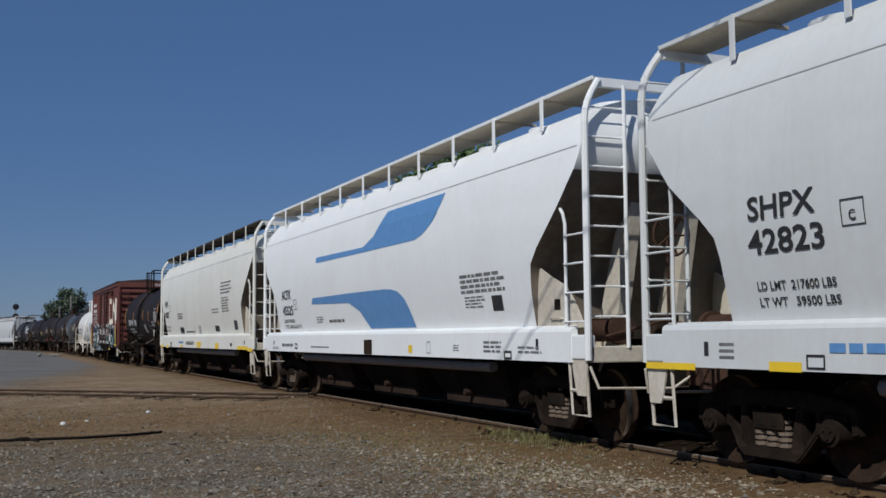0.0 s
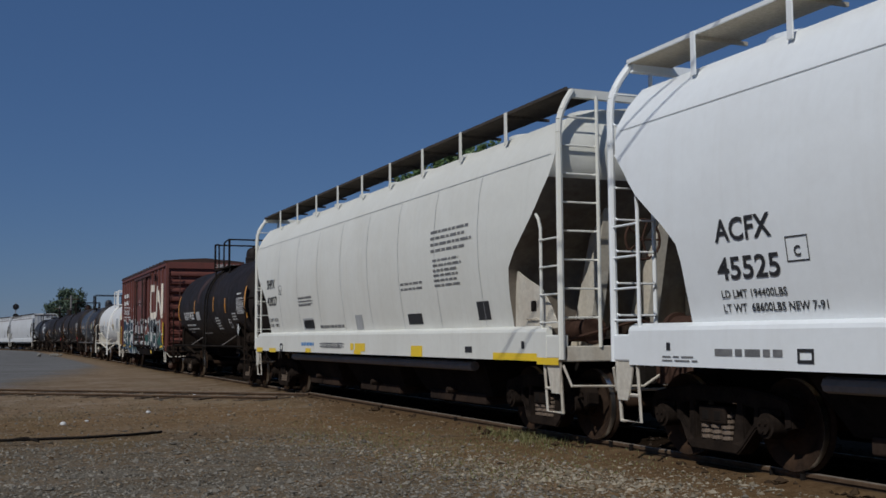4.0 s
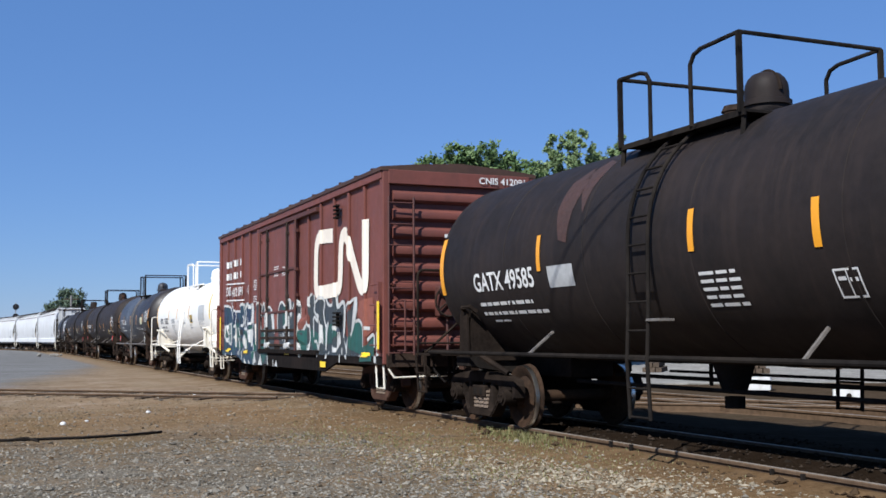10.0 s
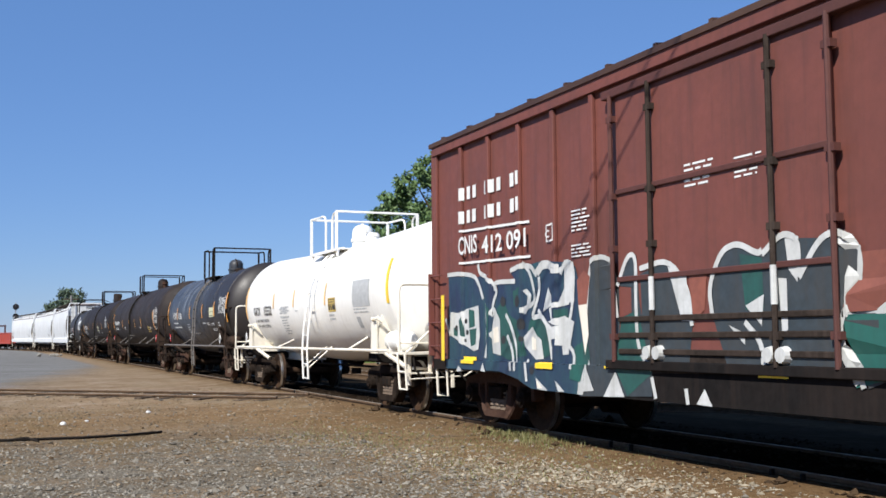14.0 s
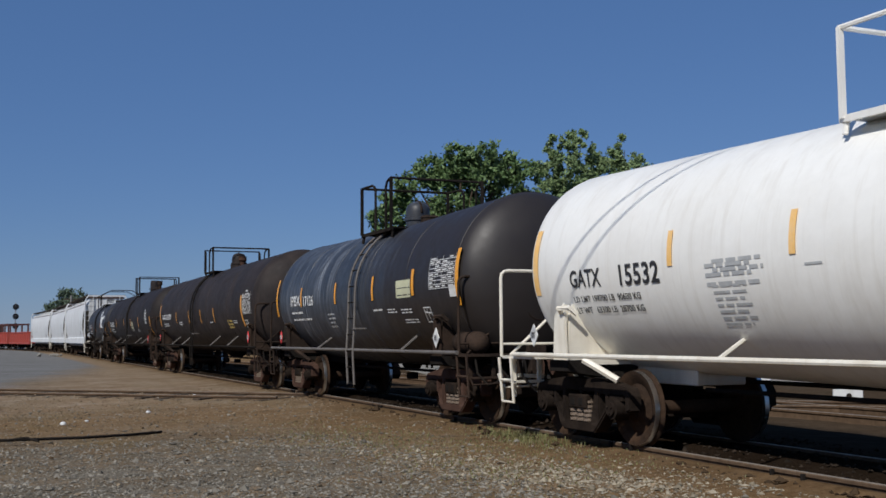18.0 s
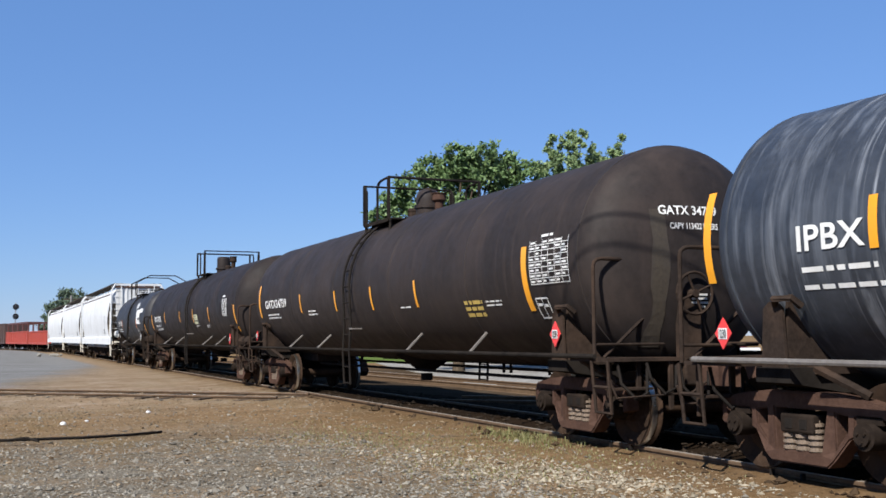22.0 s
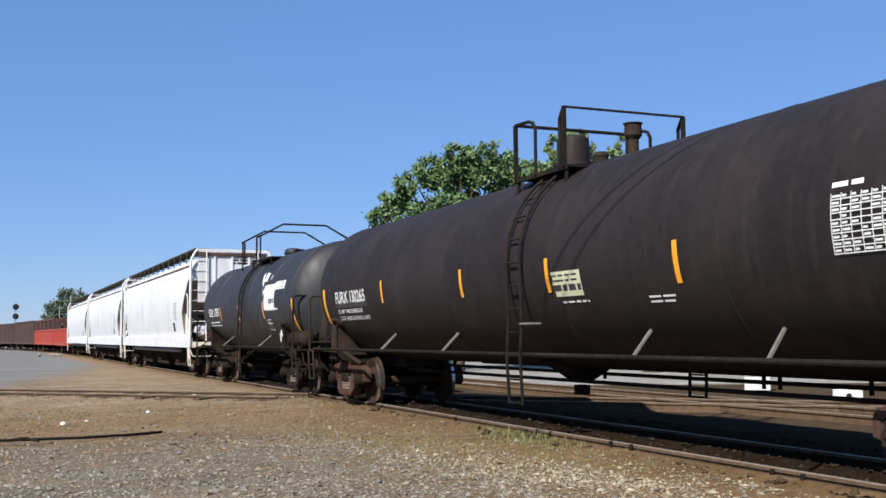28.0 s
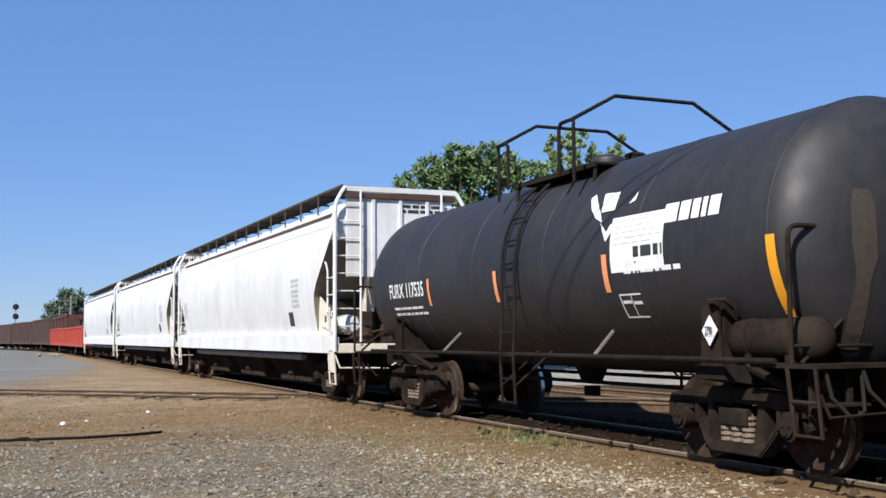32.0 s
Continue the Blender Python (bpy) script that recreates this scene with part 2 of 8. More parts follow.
def box(bm, lo, hi, bevel=0.0):
    vs = [bm.verts.new((x, y, z)) for x in (lo[0], hi[0]) for y in (lo[1], hi[1]) for z in (lo[2], hi[2])]
    fs = [bm.faces.new([vs[i] for i in q]) for q in ((0, 1, 3, 2), (4, 6, 7, 5), (0, 4, 5, 1), (2, 3, 7, 6), (0, 2, 6, 4), (1, 5, 7, 3))]
    if bevel:
        es = list({e for f in fs for e in f.edges})
        bmesh.ops.bevel(bm, geom=es, offset=bevel, segments=2, affect="EDGES", profile=0.5)


def boxes(*items, bevel=0.0):
    bm = bmesh.new()
    for lo, hi in items:
        box(bm, lo, hi, bevel)
    return bm


def frame_of(d):
    d = d.normalized()
    a = Vector((0, 0, 1)) if abs(d.z) < 0.9 else Vector((1, 0, 0))
    u = d.cross(a).normalized()
    return u, d.cross(u)


def tube(bm, pts, r, seg=8, closed=False):
    """A round bar along points, mitred at the bends."""
    pts = [Vector(p) for p in pts]
    rings = []
    n = len(pts)
    for i, p in enumerate(pts):
        a = pts[i] - pts[i - 1] if i > 0 else pts[1] - pts[0]
        b = pts[i + 1] - pts[i] if i < n - 1 else pts[-1] - pts[-2]
        d = a.normalized() + b.normalized()
        if d.length < 1e-4:
            d = b
        if i == 0:
            u, v = frame_of(d)
        else:
            dn = d.normalized()
            u = (u - dn * u.dot(dn)).normalized()
            v = dn.cross(u)
        rings.append([bm.verts.new(p + r * (math.cos(k * 2 * math.pi / seg) * u + math.sin(k * 2 * math.pi / seg) * v)) for k in range(seg)])
    for r0, r1 in zip(rings, rings[1:]):
        for k in range(seg):
            bm.faces.new((r0[k], r0[(k + 1) % seg], r1[(k + 1) % seg], r1[k]))
    bm.faces.new(rings[0][::-1])
    bm.faces.new(rings[-1])


def tubes(paths, r, seg=8):
    bm = bmesh.new()
    for p in paths:
        tube(bm, p, r, seg)
    return bm


def disc(bm, a, b, r, seg=20, r2=None):
    """A cylinder or cone from a to b."""
    a, b = Vector(a), Vector(b)
    u, v = frame_of(b - a)
    r2 = r if r2 is None else r2
    ring = lambda c, q: [bm.verts.new(c + q * (math.cos(k * 2 * math.pi / seg) * u + math.sin(k * 2 * math.pi / seg) * v)) for k in range(seg)]
    r0, r1 = ring(a, r), ring(b, r2)
    for k in range(seg):
        bm.faces.new((r0[k], r0[(k + 1) % seg], r1[(k + 1) % seg], r1[k]))
    bm.faces.new(r0[::-1])
    bm.faces.new(r1)


def plate(bm, outline, depth, axis="x"):
    """Extrude a 2D outline: in (y, z) along x, (x, z) along y, or (x, y) along z, between two depths."""
    put = {"x": lambda a, b, d: (d, a, b), "y": lambda a, b, d: (a, d, b), "z": lambda a, b, d: (a, b, d)}[axis]
    v0 = [bm.verts.new(put(a, b, depth[0])) for a, b in outline]
    v1 = [bm.verts.new(put(a, b, depth[1])) for a, b in outline]
    n = len(v0)
    bm.faces.new(v0)
    bm.faces.new(v1[::-1])
    for i in range(n):
        bm.faces.new((v0[i], v0[(i + 1) % n], v1[(i + 1) % n], v1[i]))


def plates(outline, *depths, axis="x"):
    bm = bmesh.new()
    for d in depths:
        plate(bm, outline, d, axis)
    return bm


def revolve(bm, prof, seg=48, cx=0.0, cz=0.0):
    """Turn (y, r) pairs round the y axis through (cx, cz)."""
    rings = []
    for y, r in prof:
        if r < 1e-5:
            rings.append([bm.verts.new((cx, y, cz))])
        else:
            rings.append([bm.verts.new((cx + r * math.cos(k * 2 * math.pi / seg), y, cz + r * math.sin(k * 2 * math.pi / seg))) for k in range(seg)])
    for a, b in zip(rings, rings[1:]):
        for k in range(seg):
            l = (k + 1) % seg
            if len(a) == 1 and len(b) == 1:
                continue
            if len(a) == 1:
                bm.faces.new((a[0], b[l], b[k]))
            elif len(b) == 1:
                bm.faces.new((a[k], a[l], b[0]))
            else:
                bm.faces.new((a[k], a[l], b[l], b[k]))


_layer = [0]


def drape(bm, surf, lift, cuts=()):
    """Lay flat shapes drawn in (y, z) on a curved or ribbed side."""
    zs = [v.co.z for v in bm.verts]
    levels = [(Vector((0, 0, z)), Vector((0, 0, 1))) for z in [min(zs) + 0.14 * i for i in range(1, int((max(zs) - min(zs)) / 0.14) + 1)]]
    lo, hi = min(v.co.y for v in bm.verts), max(v.co.y for v in bm.verts)
    if surf is box_side:
        levels += [(Vector((0, 0, z)), Vector((0, 0, 1))) for z in (0.995, 1.005)]
    levels += [(Vector((0, y, 0)), Vector((0, 1, 0))) for y in cuts if lo < y < hi]
    for co, no in levels:
        bmesh.ops.bisect_plane(bm, geom=bm.verts[:] + bm.edges[:] + bm.faces[:], plane_co=co, plane_no=no)
    for v in bm.verts:
        v.co.x = surf(v.co.z, v.co.y) - lift


def decal(name, mat, parent, surf, polys, lift=0.005, label="", cuts=None):
    """Thin painted shapes laid on a side: polys are rings of (y, z); surf(z, y) gives the side's x."""
    _layer[0] = (_layer[0] + 1) % 8
    bm = bmesh.new()
    for ring in polys:
        bm.faces.new([bm.verts.new((0, y, z)) for y, z in ring])
    bmesh.ops.remove_doubles(bm, verts=bm.verts[:], dist=1e-4)
    drape(bm, surf, lift + 0.0004 * _layer[0], cuts if cuts is not None else (BOX_CUTS if surf is box_side else ()))
    ob = part(name, bm, mat, parent, label)
    if name.startswith(("stencil_t", "name_bar", "emblem_l")):
        tagged(ob, "", "", "", "stuff")
    return ob


def strokes(name, mat, parent, surf, w, lines, lift=0.011):
    """Painted bands of one width along lines of (y, z), mitred at the bends."""
    for k, pts in enumerate(lines):
        p = [Vector(q) for q in pts]
        # round the bends
        for _ in range(2):
            p = [p[0]] + [q for a, b in zip(p, p[1:]) for q in (a * 0.78 + b * 0.22, a * 0.22 + b * 0.78)] + [p[-1]]
        bm = bmesh.new()
        prev = None
        for i, q in enumerate(p):
            d = (p[min(i + 1, len(p) - 1)] - p[max(i - 1, 0)]).normalized()
            n = Vector((-d.y, d.x)) * w / 2
            row = [bm.verts.new((0, *(q + n))), bm.verts.new((0, *(q - n)))]
            if prev:
                bm.faces.new((prev[0], prev[1], row[1], row[0]))
            prev = row
        drape(bm, surf, lift + 0.0004 * (k % 5), BOX_CUTS if surf is box_side else ())
        part(name, bm, mat, parent)


# ribs of the boxcar's side, which its paint follows
BOX_POSTS = [-7.25 + 0.97 * i for i in range(16)]
BOX_CUTS = [y + d for y in BOX_POSTS for d in (-0.062, -0.048, 0.048, 0.062)]
BOX_DOOR = (-1.65, 2.0)


def box_side(z, y=0.0):
    if z <= 1.0:
        return -1.566
    if BOX_DOOR[0] < y < BOX_DOOR[1]:
        return -1.566
    return -1.556 if min(abs(y - q) for q in BOX_POSTS) < 0.055 else -1.512


def box_face(z, y=0.0):
    return -1.560


def strip(y0, y1, z0, z1, n=1):
    """Quads that fill a rectangle in n rows, so that it can follow a curved side."""
    zs = [z0 + (z1 - z0) * i / n for i in range(n + 1)]
    return [[(y0, a), (y1, a), (y1, b), (y0, b)] for a, b in zip(zs, zs[1:])]


def bars(y0, y1, z0, z1, rows, fill=0.6, seed=1, ragged=0.3):
    """Rows of plain bars in place of small writing; y0 is the row's start."""
    rng = random.Random(seed)
    out = []
    h = (z1 - z0) / rows
    for i in range(rows):
        z = z1 - i * h
        y = y0
        end = y0 + (y1 - y0) * (1 - ragged * rng.random())
        sg = 1 if y1 > y0 else -1
        while (end - y) * sg > 0.02:
            w = min(abs(end - y), rng.uniform(0.08, 0.28))
            out.append([(y, z - h * fill), (y + sg * w, z - h * fill), (y + sg * w, z), (y, z)])
            y += sg * (w + 0.04)
    return out


def lettering(text, mat, parent, surf, y, z, height, name="lettering", lift=0.011, width=0.0, label=""):
    """Text that reads from y towards -y on the side that faces the yard, its foot at z."""
    cu = bpy.data.curves.new("text", "FONT")
    cu.body, cu.size, cu.resolution_u, cu.offset = text, height / 0.70, 3, height * 0.025
    tmp = bpy.data.objects.new("text", cu)
    scene.collection.objects.link(tmp)
    bpy.context.view_layer.update()
    me = bpy.data.meshes.new_from_object(tmp.evaluated_get(bpy.context.evaluated_depsgraph_get()))
    bpy.data.objects.remove(tmp)
    k = width / max(v.co.x for v in me.vertices) if width else 1.0
    for v in me.vertices:
        yy, zz = y - v.co.x * k, z + v.co.y
        v.co = (surf(zz, yy) - lift, yy, zz)
    me.materials.clear()
    me.materials.append(mat)
    ob = new(name, me)
    ob.parent = parent
    if label:
        ob["label"] = label
    return ob


def outline_box(y0, y1, z0, z1, w, inner=False):
    """Thin quads that draw a frame, with small marks inside where wanted."""
    ym, h = (y0 + y1) / 2, z1 - z0
    marks = [[(ym - w * 0.35, z0 + w), (ym + w * 0.35, z0 + w), (ym + w * 0.35, z1 - w), (ym - w * 0.35, z1 - w)],
             [(y0 + w * 2, z0 + h * 0.55), (ym - w, z0 + h * 0.55), (ym - w, z0 + h * 0.68), (y0 + w * 2, z0 + h * 0.68)],
             [(ym + w, z0 + h * 0.60), (y1 - w * 2, z0 + h * 0.60), (y1 - w * 2, z0 + h * 0.73), (ym + w, z0 + h * 0.73)]] if inner else []
    return marks + [[(y0, z0), (y1, z0), (y1, z0 + w), (y0, z0 + w)], [(y0, z1 - w), (y1, z1 - w), (y1, z1), (y0, z1)],
            [(y0, z0 + w), (y0 + w, z0 + w), (y0 + w, z1 - w), (y0, z1 - w)], [(y1 - w, z0 + w), (y1, z0 + w), (y1, z1 - w), (y1 - w, z1 - w)]]


def thing(name, label, category, group="", kind=""):
    ob = new(name)
    ob.empty_display_size = 0.2
    return tagged(ob, label, category, group, kind)


# ================= rolling stock =================
WHEEL_R = 0.457
CARS = []      # (root, u, half truck spacing)
WHEELSETS = []  # (wheelset, y on its car)
_shared = {}


def shared_part(key, build, mat, parent, at, label="", smooth=False):
    """Parts that look alike share one mesh."""
    if key not in _shared:
        ob = part(key, build(), mat, None, label, smooth)
        _shared[key] = ob.data
    else:
        ob = new(key, _shared[key])
        if label:
            ob["label"] = label
    ob.parent = parent
    ob.location = at
    return ob


def axle_mesh():
    bm = bmesh.new()
    disc(bm, (-1.12, 0, 0), (1.12, 0, 0), 0.085, 16)
    return bm


def ring_mesh(prof, side, seg):
    bm = bmesh.new()
    rings = [[bm.verts.new((side * (0.78 + y), r * math.cos(k * 2 * math.pi / seg), r * math.sin(k * 2 * math.pi / seg))) for k in range(seg)] for y, r in prof]
    for a, b in zip(rings, rings[1:]):
        for k in range(seg):
            bm.faces.new((a[k], a[(k + 1) % seg], b[(k + 1) % seg], b[k]))
    return bm


WHEEL_PROF = ((0.075, 0.08), (0.095, 0.15), (0.05, 0.17), (0.005, 0.30), (0.055, 0.385), (0.068, 0.440), (0.070, 0.4545), (0.058, 0.4550), (-0.06, 0.445), (-0.06, 0.39), (-0.035, 0.37), (-0.045, 0.18), (-0.09, 0.15), (-0.09, 0.08))
TREAD_PROF = ((0.068, 0.4545), (0.060, 0.4565), (0.002, 0.4575))
FLANGE_PROF = ((0.002, 0.456), (-0.02, 0.457), (-0.04, 0.475), (-0.062, 0.482), (-0.066, 0.45), (-0.064, 0.43))


def sideframe_mesh(side):
    """Cast frame in one piece: droop-ended top chord, pedestals over the bearings, three windows, and a lip under the springs."""
    half = [(0.0, 0.81), (0.42, 0.81), (0.80, 0.77), (1.12, 0.71), (1.17, 0.62), (1.17, 0.45), (1.06, 0.42), (1.05, 0.60), (0.70, 0.60), (0.70, 0.43), (0.63, 0.40), (0.47, 0.20), (0.38, 0.13), (0.0, 0.13)]
    outer = half + [(-y, z) for y, z in half[-2:0:-1]]
    window = [(0.46, 0.63), (0.61, 0.61), (0.60, 0.47), (0.47, 0.33)]
    holes = [[(-0.30, 0.255), (0.30, 0.255), (0.35, 0.645), (-0.35, 0.645)], window, [(-y, z) for y, z in window[::-1]]]
    bm = bmesh.new()
    x0, x1 = side * 0.94, side * 1.10
    edges = []
    for loop in [outer] + holes:
        vs = [bm.verts.new((x0, y, z)) for y, z in loop]
        edges += [bm.edges.new((a, b)) for a, b in zip(vs, vs[1:] + vs[:1])]
    bmesh.ops.triangle_fill(bm, use_beauty=True, use_dissolve=False, edges=edges)
    ext = bmesh.ops.extrude_face_region(bm, geom=bm.faces[:])
    for v in ext["geom"]:
        if isinstance(v, bmesh.types.BMVert):
            v.co.x = x1
    bmesh.ops.recalc_face_normals(bm, faces=bm.faces[:])
    rim = [e for e in bm.edges if len(e.link_faces) == 2 and e.calc_face_angle(0) > 1.2 and abs(e.verts[0].co.x - x1) < 1e-5 and abs(e.verts[1].co.x - x1) < 1e-5]
    bmesh.ops.bevel(bm, geom=rim, offset=0.016, segments=2, affect="EDGES")
    # the spring seat swells outwards
    for v in bm.verts:
        if v.co.z < 0.26 and abs(v.co.y) < 0.5 and abs(v.co.x) > 1.0:
            v.co.x += side * 0.035
    return bm


def spring_mesh(side):
    """One coil spring, its turns drawn as a wavy sleeve."""
    bm = bmesh.new()
    rings = []
    n, seg = 5, 12
    prof = [(0.075 if k % 4 in (0, 1) else 0.052, 0.262 + 0.0575 * (k // 4 + (0, 0.55, 0.55, 1.0)[k % 4])) for k in range(4 * n)]
    for r, z in prof:
        rings.append([bm.verts.new((side * 1.06 + r * math.cos(q * 2 * math.pi / seg), r * math.sin(q * 2 * math.pi / seg), z)) for q in range(seg)])
    for a, b in zip(rings, rings[1:]):
        for q in range(seg):
            bm.faces.new((a[q], a[(q + 1) % seg], b[(q + 1) % seg], b[q]))
    bmesh.ops.remove_doubles(bm, verts=bm.verts[:], dist=1e-5)
    return bm


def bearing_mesh(side):
    bm = bmesh.new()
    disc(bm, (side * 0.97, 0, 0), (side * 1.17, 0, 0), 0.125, 18)
    disc(bm, (side * 1.17, 0, 0), (side * 1.20, 0, 0), 0.085, 14)
    for k in range(3):
        a = k * 2.1 + 0.5
        disc(bm, (side * 1.2, 0.05 * math.cos(a), 0.05 * math.sin(a)), (side * 1.215, 0.05 * math.cos(a), 0.05 * math.sin(a)), 0.016, 6)
    box(bm, (min(side * 0.94, side * 1.10), -0.15, 0.10), (max(side * 0.94, side * 1.10), 0.15, 0.17))
    return bm


def bolster_mesh():
    bm = boxes(((-1.15, -0.22, 0.42), (1.15, 0.22, 0.60)), ((-0.5, -0.24, 0.58), (0.5, 0.24, 0.74)), bevel=0.02)
    for y in (-0.62, 0.62):
        box(bm, (-0.85, y - 0.06, 0.30), (0.85, y + 0.06, 0.42))
    for s in (-1, 1):
        for y in (-0.40, 0.40):
            box(bm, (s * 0.66 - 0.06, y - 0.05 * 0 - 0.06, 0.20), (s * 0.66 + 0.06, y + 0.06, 0.62))
    return bm


def truck(car, y, mat=None):
    mat = mat or M_RUST
    bol = shared_part("bolster", bolster_mesh, mat, car, (0, y, 0))
    for sd in (-1, 1):
        for ya in (-0.15, 0.05):
            shared_part("core_hole", lambda: boxes(((-0.006, 0.0, 0.46), (0.006, 0.10, 0.555)), bevel=0.004), M_DARK, bol, (sd * 1.151, ya, 0))
    for side in (-1, 1):
        tone = "rusty" if mat is M_RUST else "dusty"
        key = "sideframe" if mat is M_RUST else "side_frame"
        sf = shared_part(key + ("_near" if side < 0 else "_far"), lambda: sideframe_mesh(side), mat, car, (0, y, 0), "cast truck sideframe, " + tone)
        sf.name = "sideframe"
        for dy in (-0.17, 0.0, 0.17):
            sp = shared_part("coil_spring" + ("_near" if side < 0 else "_far"), lambda: spring_mesh(side), M_SPRING, sf, (0, dy, 0))
            sp.name = "coil_spring"
        for dy in (-0.87, 0.87):
            b = shared_part("bearing" + ("_near" if side < 0 else "_far"), lambda: bearing_mesh(side), mat, sf, (0, dy, WHEEL_R), "", True)
            b.name = "bearing"
    for dy in (-0.87, 0.87):
        ws = shared_part("wheelset", axle_mesh, M_WHEEL, car, (0, y + dy, WHEEL_R), "", True)
        for side, end in ((-1, "near"), (1, "far")):
            shared_part("wheel_" + end, lambda: ring_mesh(WHEEL_PROF, side, 40), M_WHEEL, ws, (0, 0, 0), "rusty steel wheel", True).name = "wheel"
            shared_part("flange_" + end, lambda: ring_mesh(FLANGE_PROF, side, 56), M_WHEEL, ws, (0, 0, 0), "", True).name = "flange"
            shared_part("wheel_tread_" + end, lambda: ring_mesh(TREAD_PROF, side, 56), M_TREAD, ws, (0, 0, 0), "polished steel wheel tread", True).name = "wheel_tread"
        WHEELSETS.append((ws, y + dy))


def coupler_mesh(sg):
    bm = boxes(((-0.16, min(0, sg * 0.75), 0.72), (0.16, max(0, sg * 0.75), 0.98)), bevel=0.02)
    plate(bm, [(-0.16, sg * 0.72), (0.12, sg * 0.72), (0.17, sg * 0.90), (0.10, sg * 1.02), (0.03, sg * 0.93), (-0.05, sg * 0.90), (-0.20, sg * 1.0), (-0.22, sg * 0.88)], (0.70, 1.0), "z")
    tube(bm, [(0.25, sg * 0.5, 0.75), (0.28, sg * 0.7, 0.55), (0.22, sg * 0.95, 0.42), (0.1, sg * 1.05, 0.45)], 0.03, 8)
    return bm


def coupler(car, y, sg):
    c = shared_part("coupler" + ("_f" if sg > 0 else "_b"), lambda: coupler_mesh(sg), M_RUST, car, (0, y, 0), "knuckle coupler with air hose")
    c.name = "coupler"


def rail_car(name, label, category, u0, u1, trucks, dark_trucks=False, group="freight cars of the train"):
    """A car between couplers at u0 and u1 with trucks at the given places along the train."""
    u = (trucks[0] + trucks[1]) / 2
    car = thing(name, label, category, group)
    CARS.append((car, u, (trucks[1] - trucks[0]) / 2))
    for w in trucks:
        truck(car, w - u, M_TRUCKD if dark_trucks else M_RUST)
    coupler(car, u0 - u + 0.98, -1)
    coupler(car, u1 - u - 0.98, 1)
    return car, u


def steps(car, y, sg, mat, x=-1.5, z0=0.35, z1=1.05, w=0.42, name="step"):
    """A sill step: a bent bar with two treads, on both sides of the car."""
    for s in (-1, 1):
        xx = s * abs(x)
        bm = bmesh.new()
        tube(bm, [(xx, y, z1), (xx, y + 0.0, z0), (xx, y + sg * w, z0), (xx, y + sg * w, z1)], 0.022, 6)
        tube(bm, [(xx, y, (z0 + z1) / 2), (xx, y + sg * w, (z0 + z1) / 2)], 0.018, 6)
        part(name, bm, mat, car)


# ---------------- covered hoppers ----------------
HOP = ((1.46, -1.44), (1.9, -1.52), (2.4, -1.585), (2.9, -1.60), (3.4, -1.56), (3.72, -1.49), (3.76, -1.48), (4.0, -1.36), (4.2, -1.22))


def hop_side(z, y=0.0):
    if z < 1.42:
        return -1.536
    for (a, xa), (b, xb) in zip(HOP, HOP[1:]):
        if z <= b:
            return xa + (xb - xa) * max(0, z - a) / (b - a)
    return HOP[-1][1]


def hopper_body_mesh(half, inset):
    """Barrel-sided hull whose ends are undercut; inset(z) is how far the side stops short of the end posts."""
    bm = bmesh.new()
    levels = [1.30, 1.46, 1.7, 1.9, 2.1, 2.3, 2.5, 2.7, 2.9, 3.05, 3.2, 3.4, 3.6, 3.72, 3.78, 4.0, 4.2]
    ys = 13
    near, far = [], []
    for z in levels:
        h = half - inset(z)
        x = hop_side(max(z, 1.46))
        row = [-h + 2 * h * k / (ys - 1) for k in range(ys)]
        near.append([bm.verts.new((x, y, z)) for y in row])
        far.append([bm.verts.new((-x, y, z)) for y in row])
    for i in range(len(levels) - 1):
        for k in range(ys - 1):
            bm.faces.new((near[i][k], near[i][k + 1], near[i + 1][k + 1], near[i + 1][k]))
            bm.faces.new((far[i][k], far[i + 1][k], far[i + 1][k + 1], far[i][k + 1]))
        for k in (0, ys - 1):
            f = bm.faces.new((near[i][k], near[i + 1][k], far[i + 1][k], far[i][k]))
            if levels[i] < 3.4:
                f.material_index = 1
    # roof, slightly arched
    h = half - inset(4.2)
    prev = near[-1]
    for x, z in ((-0.8, 4.33), (-0.3, 4.40), (0.3, 4.40), (0.8, 4.33)):
        row = [bm.verts.new((x, v.co.y, z)) for v in near[-1]]
        for k in range(ys - 1):
            bm.faces.new((prev[k], prev[k + 1], row[k + 1], row[k]))
        prev = row
    for k in range(ys - 1):
        bm.faces.new((prev[k], prev[k + 1], far[-1][k + 1], far[-1][k]))
    bmesh.ops.holes_fill(bm, edges=[e for e in bm.edges if e.is_boundary], sides=0)
    return bm


def hop_inset(z):
    pts = ((1.3, 1.42), (1.46, 1.42), (1.95, 1.40), (2.25, 1.36), (2.38, 1.28), (2.96, 0.56), (3.12, 0.44), (3.46, 0.13), (3.78, 0.10), (4.0, 0.16), (4.2, 0.26))
    for (a, xa), (b, xb) in zip(pts, pts[1:]):
        if z <= b:
            return xa + (xb - xa) * max(0, z - a) / (b - a)
    return pts[-1][1]


def arc_pts(a, b, c, n=5):
    """A quadratic bend from a to c that leans towards b."""
    a, b, c = Vector(a), Vector(b), Vector(c)
    return [(1 - t) ** 2 * a + 2 * t * (1 - t) * b + t * t * c for t in [i / n for i in range(n + 1)]]


